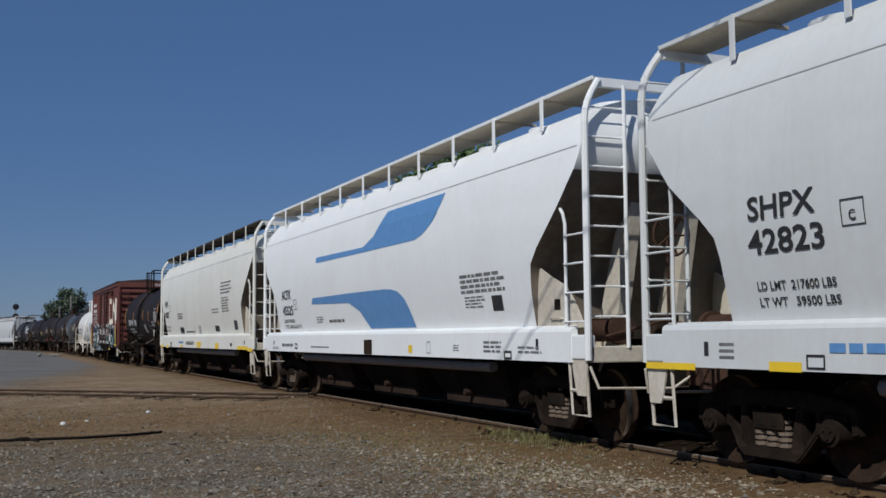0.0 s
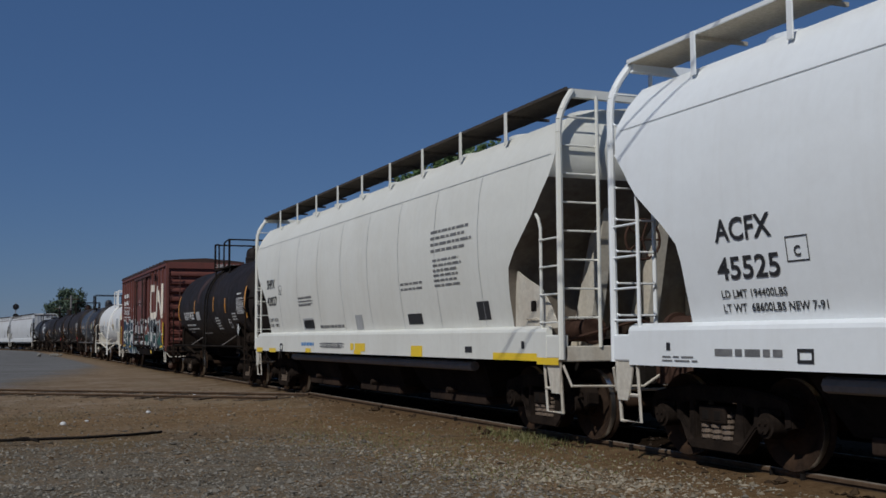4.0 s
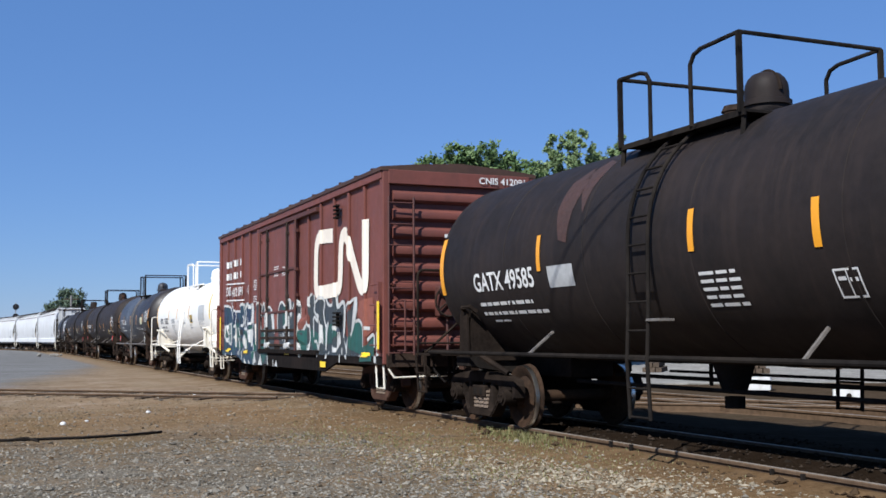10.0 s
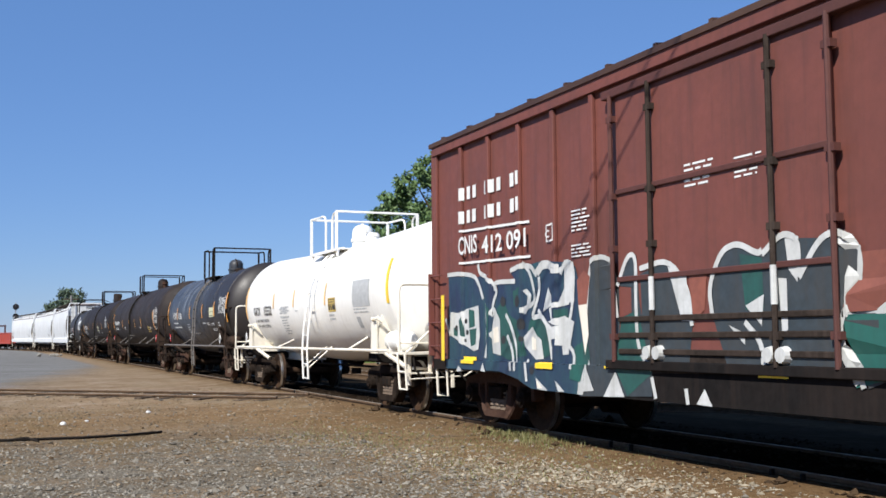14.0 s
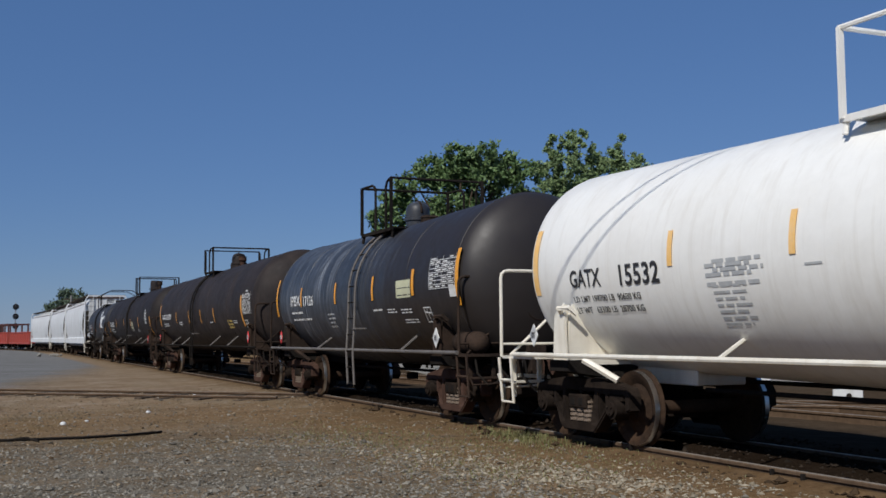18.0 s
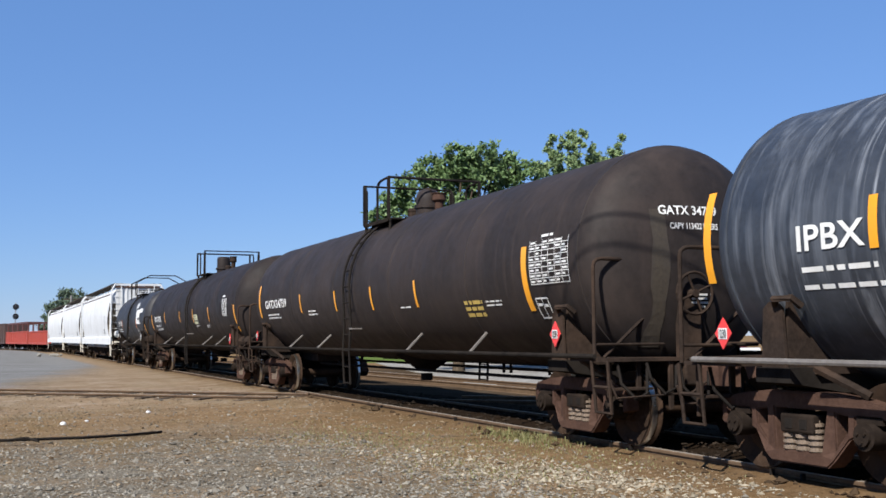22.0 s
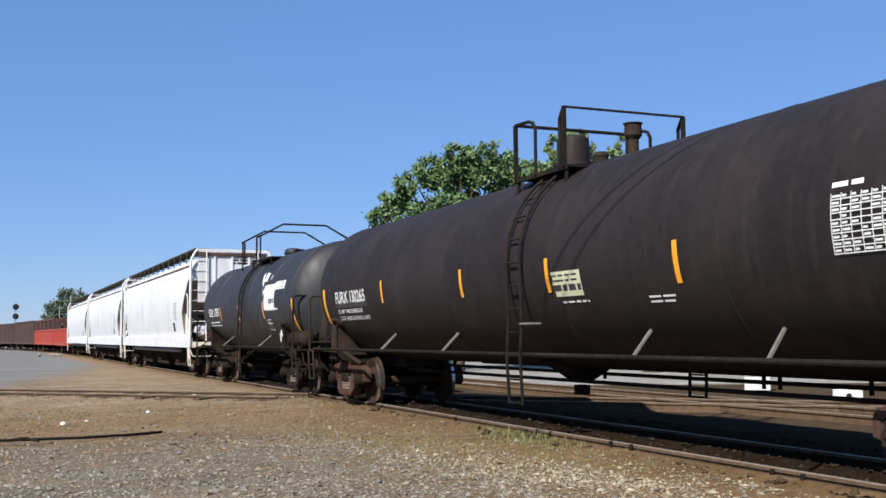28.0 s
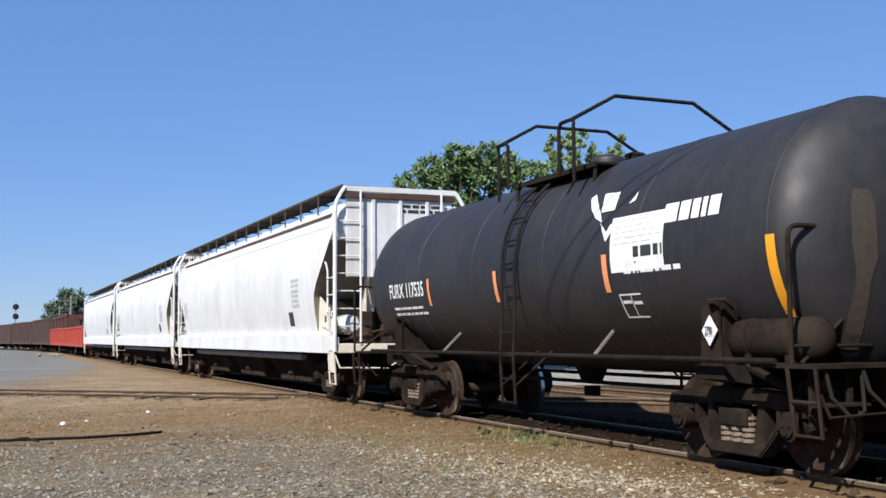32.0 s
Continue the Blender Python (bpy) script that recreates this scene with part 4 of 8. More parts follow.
                bm = tubes([[(s * 1.48, yy + 0.04, 1.05), (s * 1.46, yy - 0.02, 0.44), (s * 1.46, yy - 0.36, 0.44), (s * 1.48, yy - 0.32, 1.05)], [(s * 1.47, yy + 0.01, 0.74), (s * 1.47, yy - 0.34, 0.74)]], 0.022, 6)
                part("sill_step", bm, frame_mat, car)
            # uncoupling lever
            part("uncoupling_lever", tubes([[(-1.5, end + e * 0.1, 0.82), (-1.42, end + e * 0.12, 0.62), (-0.4, end + e * 0.16, 0.66), (0.0, end + e * 0.16, 0.9)]], 0.016, 6), frame_mat, car)
    # brake wheel at the front end
    e = -1
    end = u0 - u + 0.62
    yb = end + 0.03
    bm = bmesh.new()
    ring = [(-0.18 + 0.26 * math.cos(k * math.pi / 10), yb, 1.86 + 0.26 * math.sin(k * math.pi / 10)) for k in range(21)]
    tube(bm, ring, 0.02, 6)
    for k in range(4):
        a = k * math.pi / 2 + 0.4
        tube(bm, [(-0.18, yb, 1.86), (-0.18 + 0.26 * math.cos(a), yb, 1.86 + 0.26 * math.sin(a))], 0.016, 6)
    disc(bm, (-0.18, yb - 0.03, 1.86), (-0.18, yb + 0.1, 1.86), 0.05, 12)
    bw = part("brake_wheel", bm, frame_mat, car)
    part("brake_stand", boxes(((-0.34, yb + 0.1, 1.06), (-0.02, yb + 0.2, 2.08)), bevel=0.01), frame_mat, car)
    # bottom outlet and brake gear under the belly
    bm = bmesh.new()
    wide = 0.62 if y1 - y0 > 15 else 0.28
    disc(bm, (0, ymid, zc - R + shift(ymid) + 0.1), (0, ymid, 0.66), wide, 24, 0.14)
    disc(bm, (0, ymid, 0.62), (0, ymid, 0.48), 0.12, 12)
    part("bottom_outlet", bm, M_DARK, car)
    bm = tubes([[(0.35, trucks[0] - u + 1.6, 0.78), (0.35, trucks[1] - u - 1.6, 0.78)], [(-0.3, trucks[0] - u + 1.6, 0.70), (-0.3, trucks[1] - u - 1.6, 0.70)]], 0.03, 6)
    for y in (lad + 1.6, lad + 1.9, lad - 2.2, lad - 2.5, lad - 4.0):
        if trucks[0] - u + 1.3 < y < trucks[1] - u - 1.3:
            tube(bm, [(0.9, y, 1.1), (0.9, y, 0.66)], 0.028, 6)
    tube(bm, [(1.50, trucks[0] - u + 1.3, 0.80), (1.50, trucks[1] - u - 1.3, 0.80)], 0.022, 6)
    part("brake_rigging", bm, M_DARK, car)
    return car, u, surf_at


def orange_mark(car, surf, y, z0, z1, w=0.11, mat=None):
    decal("reflector", mat or M_ORANGE, car, surf, strip(y - w / 2, y + w / 2, z0, z1, 8), 0.010, "reflective strip")


def data_panel(car, surf, y0, y1, z0, z1, rows=7, cols=4, back=None, ink=None, seed=3):
    """A stencilled table of unreadable small rows."""
    if back:
        decal("data_panel", back, car, surf, strip(y0, y1, z0, z1, 6), 0.008)
    polys = []
    rng = random.Random(seed)
    h = (z1 - z0) / rows
    sg = 1 if y1 > y0 else -1
    for i in range(rows):
        z = z0 + i * h
        y = y0
        for k in range(cols):
            w = (y1 - y0) / cols
            a, b = y + k * w, y + (k + 1) * w
            polys.append([(a, z), (b, z), (b, z + 0.010), (a, z + 0.010)])
            if rng.random() < 0.85:
                f = rng.uniform(0.5, 0.9)
                polys.append([(a + w * 0.10, z + h * 0.38), (a + w * f, z + h * 0.38), (a + w * f, z + h * 0.72), (a + w * 0.10, z + h * 0.72)])
    for k in range(cols + 1):
        y = y0 + (y1 - y0) * k / cols
        for i in range(rows):
            polys.append([(y - 0.005, z0 + i * h), (y + 0.005, z0 + i * h), (y + 0.005, z0 + (i + 1) * h), (y - 0.005, z0 + (i + 1) * h)])
    decal("stencil_table", ink or M_SIGNW, car, surf, polys, 0.014)


def placard(car, y, z, x, face, number, ink, r=0.19):
    """A diamond placard in a holder."""
    ho = part("placard", plates([(y - r, z), (y, z - r * 1.25), (y + r, z), (y, z + r * 1.25)], (x, x - 0.012)), face, car, "diamond-shaped hazard placard")
    decal("placard_panel", M_SIGNW, ho, lambda q, w=0: x - 0.012, strip(y - r * 0.55, y + r * 0.55, z - 0.055, z + 0.055), 0.004)
    lettering(number, ink, ho, lambda q, w=0: x - 0.020, y + r * 0.48, z - 0.04, 0.085, "placard_number", 0.006, r * 0.96)


def air_tank(car, u, ua, ub, x, z, r, mat):
    """An air reservoir with domed ends and strap bands, lying on the end platform."""
    bm = bmesh.new()
    revolve(bm, [(ua - u, 0.0), (ua - u + 0.02, r * 0.55), (ua - u + 0.09, r * 0.93), (ua - u + 0.13, r), (ub - u - 0.13, r), (ub - u - 0.09, r * 0.93), (ub - u - 0.02, r * 0.55), (ub - u, 0.0)], 24, x, z)
    at = part("air_tank", bm, mat, car, "air reservoir on the end platform", True)
    for k in (0.27, 0.73):
        y = ua - u + (ub - ua) * k
        bm = bmesh.new()
        revolve(bm, [(y - 0.03, r - 0.01), (y - 0.025, r + 0.012), (y + 0.025, r + 0.012), (y + 0.03, r - 0.01)], 24, x, z)
        part("strap", bm, mat, at, "", True)
        part("cradle", boxes(((x - r * 0.8, y - 0.04, 1.07), (x + r * 0.8, y + 0.04, z - r * 0.5)), bevel=0.01), mat, at)


def end_surface(y0, R, zc, head=0.62):
    """The front head of a tank, for marks that are drawn in (-x, z) and then turned to face forward."""
    return lambda z, q=0.0: y0 + head * (1 - math.sqrt(max(0.01, 1 - (q * q + (z - zc) ** 2) / (R * R))))


def face_front(ob):
    ob.rotation_euler = (0, 0, radians(90))
    return ob


# ================= ground and tracks =================
def ground_height(x, y):
    d = abs(x - TRACK_X)
    bank = max(0.0, min(1.0, (d - 1.5) / 2.4))
    n = noise.noise(Vector((x * 0.25, y * 0.25, 0.3))) * 0.05 + noise.noise(Vector((x * 1.3, y * 1.3, 2.0))) * 0.02
    # the crossing track lies on a low bank of its own
    cd = abs((x - TRACK_X) + (y - 23.6)) * 0.7071
    side = max(0.0, min(1.0, (cd - 1.2) / 1.6))
    if x > TRACK_X:
        side = 1.0
    bed = -0.045 - 0.115 * bank
    if x < TRACK_X:
        # a low bank of dirt falls away from the near rail
        bed = -0.075 - 0.085 * max(0.0, min(1.0, (d - 0.84) / 0.75))
    return max(bed, -0.075 - 0.085 * side) + n * (0.25 + 0.75 * min(bank, side))


def ground_material():
    m = bpy.data.materials.new("gravel_and_dirt")
    m.use_nodes = True
    nt = m.node_tree
    b = nt.nodes["Principled BSDF"]
    tc = nt.nodes.new("ShaderNodeTexCoord").outputs["Object"]
    sep = nt.nodes.new("ShaderNodeSeparateXYZ")
    nt.links.new(tc, sep.inputs[0])
    fine = noise_of(nt, tc, 14, 8, 0.75)
    mid = noise_of(nt, tc, 2.6, 6, 0.7)
    warp = noise_of(nt, tc, 0.35, 5, 0.7)
    vor = nt.nodes.new("ShaderNodeTexVoronoi")
    vor.inputs["Scale"].default_value = 30
    nt.links.new(tc, vor.inputs["Vector"])

    def math_node(op, a, b):
        n = nt.nodes.new("ShaderNodeMath")
        n.operation = op
        for sock, v in zip(n.inputs, (a, b)):
            if isinstance(v, float):
                sock.default_value = v
            else:
                nt.links.new(v, sock)
        return n.outputs[0]

    def rise(v, lo, hi):
        n = nt.nodes.new("ShaderNodeMapRange")
        n.interpolation_type = "SMOOTHSTEP"
        nt.links.new(v, n.inputs[0])
        n.inputs[1].default_value, n.inputs[2].default_value = lo, hi
        return n.outputs[0]

    px = math_node("ADD", sep.outputs["X"], math_node("MULTIPLY", math_node("SUBTRACT", warp, 0.5), 5.0))
    py = math_node("ADD", sep.outputs["Y"], math_node("MULTIPLY", math_node("SUBTRACT", warp, 0.5), 9.0))
    grey = ramp(nt, vor.outputs["Color"], 0.1, 0.9, (0.112, 0.101, 0.083), (0.250, 0.229, 0.188))
    grey = blend(nt, ramp(nt, mid, 0.35, 0.65, (0, 0, 0), (0.5, 0.5, 0.5)), grey, (0.195, 0.148, 0.098))
    dirt = ramp(nt, fine, 0.3, 0.7, (0.158, 0.102, 0.054), (0.320, 0.218, 0.126))
    dirt = blend(nt, ramp(nt, mid, 0.45, 0.7, (0, 0, 0), (0.6, 0.6, 0.6)), dirt, (0.240, 0.140, 0.068))
    dirt = blend(nt, ramp(nt, warp, 0.5, 0.62, (0, 0, 0), (0.42, 0.42, 0.42)), dirt, (0.170, 0.140, 0.068))
    # grey gravel in the yard's corner, brown dirt elsewhere, shade-darkened cinders between the rails
    grav = math_node("MULTIPLY", rise(px, 6.6, 2.6), rise(py, 22.0, 12.0))
    spots = noise_of(nt, tc, 0.9, 6, 0.75)
    grav = math_node("MULTIPLY", grav, ramp(nt, spots, 0.36, 0.56, (0.35, 0.35, 0.35), (1, 1, 1)))
    c = blend(nt, grav, dirt, grey)
    c = blend(nt, math_node("MULTIPLY", ramp(nt, spots, 0.55, 0.66, (0, 0, 0), (1, 1, 1)), 0.5), c, (0.245, 0.220, 0.180))
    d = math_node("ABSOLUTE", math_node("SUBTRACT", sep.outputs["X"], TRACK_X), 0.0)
    # browner towards the track
    trackside = rise(d, 2.2, 1.0)
    c = blend(nt, math_node("MULTIPLY", trackside, 0.60), c, (0.135, 0.088, 0.050))
    # near black between the rails: shade under the train put into the cinders' colour
    bed_shade = math_node("MULTIPLY", rise(d, 0.86, 0.66), 0.93)
    c = blend(nt, bed_shade, c, (0.015, 0.011, 0.009))
    # the train's shadow, painted as a dark strip on the ground behind it
    train_shadow = math_node("MULTIPLY", rise(sep.outputs["X"], 8.9, 9.2), rise(sep.outputs["X"], 12.6, 12.0))
    c = blend(nt, math_node("MULTIPLY", train_shadow, 0.8), c, (0.022, 0.018, 0.013))
    # dark brown ground round the second track
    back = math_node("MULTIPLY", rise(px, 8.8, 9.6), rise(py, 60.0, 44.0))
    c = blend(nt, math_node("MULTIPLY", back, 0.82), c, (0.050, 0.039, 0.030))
    # grey worn asphalt on the near side of the bend
    lot = math_node("SUBTRACT", math_node("MULTIPLY", math_node("SUBTRACT", sep.outputs["Y"], 30.5), 0.205), px)
    lot = math_node("MULTIPLY", rise(lot, -1.6, 2.2), rise(sep.outputs["X"], 6.4, 5.6))
    lot = math_node("MULTIPLY", lot, rise(py, 27.0, 36.0))
    c = blend(nt, lot, c, ramp(nt, fine, 0.3, 0.7, (0.170, 0.172, 0.174), (0.265, 0.265, 0.262)))
    # dusty pale dirt beyond the crossing track
    beyond = math_node("MULTIPLY", rise(py, 19.0, 30.0), math_node("MULTIPLY", rise(sep.outputs["X"], 7.6, 6.6), 0.6))
    beyond = math_node("MULTIPLY", beyond, math_node("SUBTRACT", 1.0, lot))
    c = blend(nt, beyond, c, ramp(nt, spots, 0.35, 0.62, (0.250, 0.185, 0.125), (0.400, 0.325, 0.250)))
    # long drifts of lighter and darker dirt, and small clods
    drift = ramp(nt, noise_of(nt, tc, 1.0, 7, 0.72, (0.22, 0.75, 1.0)), 0.34, 0.66, (0.72, 0.70, 0.67), (1.0, 1.0, 1.0))
    clod = ramp(nt, noise_of(nt, tc, 5.5, 6, 0.75), 0.34, 0.62, (0.68, 0.66, 0.63), (1.0, 1.0, 1.0))
    c = blend(nt, 1.0, blend(nt, 1.0, c, drift, "MULTIPLY"), clod, "MULTIPLY")
    nt.links.new(c, b.inputs["Base Color"])
    b.inputs["Roughness"].default_value = 0.95
    b.inputs["Specular IOR Level"].default_value = 0.0
    bp = nt.nodes.new("ShaderNodeBump")
    bp.inputs["Strength"].default_value, bp.inputs["Distance"].default_value = 0.7, 0.03
    nt.links.new(blend(nt, 0.5, vor.outputs["Distance"], fine), bp.inputs["Height"])
    nt.links.new(bp.outputs[0], b.inputs["Normal"])
    return m


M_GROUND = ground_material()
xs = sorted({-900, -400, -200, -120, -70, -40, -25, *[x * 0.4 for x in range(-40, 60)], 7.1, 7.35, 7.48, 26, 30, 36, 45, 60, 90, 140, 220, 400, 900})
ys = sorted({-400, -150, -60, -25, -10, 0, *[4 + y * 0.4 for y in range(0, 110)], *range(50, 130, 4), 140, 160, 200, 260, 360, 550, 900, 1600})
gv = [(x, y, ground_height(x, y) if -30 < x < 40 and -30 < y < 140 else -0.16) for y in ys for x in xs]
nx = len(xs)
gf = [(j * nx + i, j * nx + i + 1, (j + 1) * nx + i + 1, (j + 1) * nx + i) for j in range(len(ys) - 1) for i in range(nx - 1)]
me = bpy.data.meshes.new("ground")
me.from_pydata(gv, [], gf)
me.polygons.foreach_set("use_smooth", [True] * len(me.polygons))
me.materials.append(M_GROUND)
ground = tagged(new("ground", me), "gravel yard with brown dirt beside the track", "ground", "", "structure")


def pebbles(name, n, area, size, cols, label, seed):
    """Loose stones, one mesh."""
    rng = np.random.default_rng(seed)
    base = np.array([(1, 0, 0), (-1, 0, 0), (0, 1, 0), (0, -1, 0), (0, 0, 1), (0, 0, -1)], float)
    tri = np.array([(0, 2, 4), (2, 1, 4), (1, 3, 4), (3, 0, 4), (2, 0, 5), (1, 2, 5), (3, 1, 5), (0, 3, 5)])
    xy = [area(rng) for _ in range(n)]
    s = size * rng.lognormal(0, 0.45, n)
    a = rng.uniform(0, 6.28, n)
    p = base[None] * s[:, None, None] * rng.uniform(0.6, 1.2, (n, 1, 3)) * (1, 1, 0.6) + rng.normal(0, 0.16, (n, 6, 3)) * s[:, None, None]
    c, sn = np.cos(a)[:, None], np.sin(a)[:, None]
    p = np.stack([p[..., 0] * c - p[..., 1] * sn, p[..., 0] * sn + p[..., 1] * c, p[..., 2]], -1)
    p += np.array([(x, y, ground_height(x, y)) for x, y in xy])[:, None, :]
    p[..., 2] += 0.15 * s[:, None]
    V, F = [p.reshape(-1, 3)], [(tri[None] + 6 * np.arange(n)[:, None, None]).reshape(-1, 3)]
    me = bpy.data.meshes.new(name)
    me.from_pydata(np.concatenate(V).tolist(), [], np.concatenate(F).tolist())
    m = bpy.data.materials.new(name)
    m.use_nodes = True
    nt = m.node_tree
    b = nt.nodes["Principled BSDF"]
    g = nt.nodes.new("ShaderNodeNewGeometry").outputs["Random Per Island"]
    nt.links.new(ramp(nt, g, 0.0, 1.0, cols[0], cols[1]), b.inputs["Base Color"])
    b.inputs["Roughness"].default_value = 0.9
    b.inputs["Specular IOR Level"].default_value = 0.0
    me.materials.append(m)
    return tagged(new(name, me), label, "gravel", "", "stuff")


def near_gravel(rng):
    # wedge that opens away from the viewpoint
    d = 8.5 + 22 * rng.random() ** 1.6
    a = rng.uniform(-0.02, 0.86)
    x, y = d * math.sin(a), d * math.cos(a)
    while x > 7.0:
        d = 8.5 + 22 * rng.random() ** 1.6
        a = rng.uniform(-0.02, 0.86)
        x, y = d * math.sin(a), d * math.cos(a)
    return x, y


def gravel_corner(rng):
    while True:
        x, y = near_gravel(rng)
        if x < 5.2 and y < 16.5 or rng.random() < 0.22:
            return x, y


def brown_dirt(rng):
    while True:
        x, y = rng.uniform(-1, 7.2), 8.5 + 24 * rng.random() ** 1.5
        if x > 4.5 or y > 15 or rng.random() < 0.3:
            return x, y


pebbles("gravel", 26000, gravel_corner, 0.0135, ((0.090, 0.080, 0.066), (0.270, 0.248, 0.205)), "loose grey gravel stones", 4)
pebbles("gravel", 16000, brown_dirt, 0.012, ((0.076, 0.051, 0.030), (0.291, 0.221, 0.146)), "brown gritty stones in the dirt", 7)


def pale_patch(rng):
    # a drift of pale stones that runs along beside the rail
    y = 9.9 + rng.normal(0, 1.5)
    return min(6.95, 5.85 - 0.22 * (y - 9.9) + rng.normal(0, 0.50)), y


pebbles("gravel", 2500, pale_patch, 0.0165, ((0.140, 0.115, 0.080), (0.370, 0.325, 0.245)), "pale limestone gravel stones beside the track", 6)
# ballast stones coloured near black for the same shade
pebbles("ballast", 7000, lambda r: (TRACK_X + r.uniform(0.85, 1.9) if r.random() < 0.4 else TRACK_X + r.uniform(-0.66, 0.66), r.uniform(4, 60)), 0.024, ((0.012, 0.010, 0.008), (0.045, 0.034, 0.026)), "track ballast stones darkened for the shade under the train", 5)

# clods whose dark colour includes the broken shadow line along the rail
pebbles("clods", 130, lambda r: (7.16 + r.normal(0, 0.06), 6.5 + 20 * r.random() ** 1.4), 0.036, ((0.030, 0.020, 0.013), (0.085, 0.058, 0.036)), "clods along the foot of the rail, darkened for their shadows", 12)

RAIL_PROF = ((-0.070, -0.175), (0.070, -0.175), (0.070, -0.16), (0.012, -0.145), (0.012, -0.045), (0.036, -0.035), (0.037, -0.008), (0.03, 0.0), (-0.03, 0.0), (-0.037, -0.008), (-0.036, -0.035), (-0.012, -0.045), (-0.012, -0.145), (-0.070, -0.16))


def rail(name, pts, label):
    """Rail along places (x, y, heading); the running surface is a part of its own."""
    bm = bmesh.new()
    rings = []
    for x, y, a in pts:
        c, s = math.cos(a), math.sin(a)
        rings.append([bm.verts.new((x + px * c, y + px * s, pz - 0.004)) for px, pz in RAIL_PROF])
    for r0, r1 in zip(rings, rings[1:]):
        for k in range(len(RAIL_PROF)):
            l = (k + 1) % len(RAIL_PROF)
            bm.faces.new((r0[k], r0[l], r1[l], r1[k]))
    bm.faces.new(rings[0])
    bm.faces.new(rings[-1][::-1])
    ob = tagged(part(name, bm, M_RAIL), label, "rail", "", "structure")
    bm = bmesh.new()
    prev = None
    for x, y, a in pts:
        c, s = math.cos(a), math.sin(a)
        row = [bm.verts.new((x + px * c, y + px * s, pz)) for px, pz in ((-0.026, -0.004), (-0.026, 0.0), (0.026, 0.0), (0.026, -0.004))]
        if prev:
            for k in range(3):
                bm.faces.new((prev[k], prev[k + 1], row[k + 1], row[k]))
        prev = row
    part("running_surface", bm, M_RAILTOP, ob)
    return ob


main_s = [-30 + 5 * i for i in range(28)] + [112 + 8 * i for i in range(35)]
for off in (-0.755, 0.755):
    pts = []
    for s in main_s:
        x, y, a = on_track(s)
        pts.append((x + off * math.cos(a), y + off * math.sin(a), a))
    rail("rail", pts, "worn steel rail of the main track")


def tie_mesh():
    bm = boxes(((-1.28, -0.11, -0.16), (1.28, 0.11, 0.0)), bevel=0.012)
    return bm


TIE = None


def ties(places, label):
    global TIE
    host = tagged(new("ties"), label, "railway ties", "", "structure")
    for x, y, a, z in places:
        if TIE is None:
            ob = part("tie", tie_mesh(), M_TIE, host)
            TIE = ob.data
        else:
            ob = new("tie", TIE)
            ob.parent = host
        ob.matrix_basis = pose(x, y, z, 0, 0, math.degrees(a))
    return host


rt = random.Random(8)
ties([(TRACK_X + rt.uniform(-0.06, 0.06), -4 + 0.53 * i + rt.uniform(-0.03, 0.03), rt.uniform(-0.02, 0.02), -0.135 + rt.uniform(-0.012, 0.008)) for i in range(130)], "weathered wooden ties sunk in the dirt")

# braces and joint bolts that stand against the near rail
for y, h in ((8.39, 0.11), (8.84, 0.11), (11.42, 0.13), (11.89, 0.13), (14.22, 0.10), (16.81, 0.11), (20.5, 0.10), (27.1, 0.12)):
    brace = tagged(part("rail_brace", boxes(((TRACK_X - 0.845, y - 0.016, -0.16), (TRACK_X - 0.80, y + 0.016, h - 0.12)), bevel=0.004), M_DARK), "short dark steel brace against the rail", "rail brace", "rail braces", "")

# second track behind the train
X2 = 14.0
for off in (-0.755, 0.755):
    rail("rail", [(X2 + off - 0.03 * (y - 20), y, 0.03) for y in range(-20, 140, 8)], "rusty rail of the second track")
# track that crosses at an angle
CROSS = radians(-45)


def cross_at(d):
    return TRACK_X + d * math.cos(CROSS), 23.6 + d * math.sin(CROSS)


for off in (-0.755, 0.755):
    for d0, d1 in ((-70, -2.0), (2.0, 40)):
        pts = []
        for k in range(9):
            x, y = cross_at(d0 + (d1 - d0) * k / 8)
            pts.append((x + off * math.sin(-CROSS), y + off * math.cos(-CROSS), CROSS - math.pi / 2))
        rail("rail", pts, "rail of the crossing track")
rt = random.Random(9)
cr = []
for i in range(24):
    x, y = cross_at(-2.2 - 0.55 * i)
    cr.append((x, y, CROSS + math.pi / 2 + math.pi / 2 * 0, -0.058 + rt.uniform(-0.03, 0.02)))
ties([(x, y, CROSS - math.pi / 2, z) for x, y, a, z in cr], "weathered ties of the crossing track")

# ================= trees and distance =================
M_BARK = material("bark", (0.09, 0.07, 0.05), 0.95, grain=0.3, bump=0.8)


def leaf_material(name, c0, c1):
    m = bpy.data.materials.new(name)
    m.use_nodes = True
    nt = m.node_tree
    b = nt.nodes["Principled BSDF"]
    g = nt.nodes.new("ShaderNodeNewGeometry").outputs["Random Per Island"]
    nt.links.new(ramp(nt, g, 0.0, 1.0, c0, c1), b.inputs["Base Color"])
    b.inputs["Roughness"].default_value = 0.55
    b.inputs["Specular IOR Level"].default_value = 0.3
    b.inputs["Subsurface Weight"].default_value = 0.0
    return m


M_LEAF = leaf_material("green_leaves", (0.060, 0.110, 0.038), (0.142, 0.212, 0.080))
# greyer far leaves, with the haze of distance put into their colour
M_LEAF3 = leaf_material("hazed_distant_leaves", (0.060, 0.090, 0.060), (0.110, 0.150, 0.100))
M_LEAF2 = leaf_material("pale_green_leaves", (0.095, 0.150, 0.060), (0.220, 0.290, 0.130))


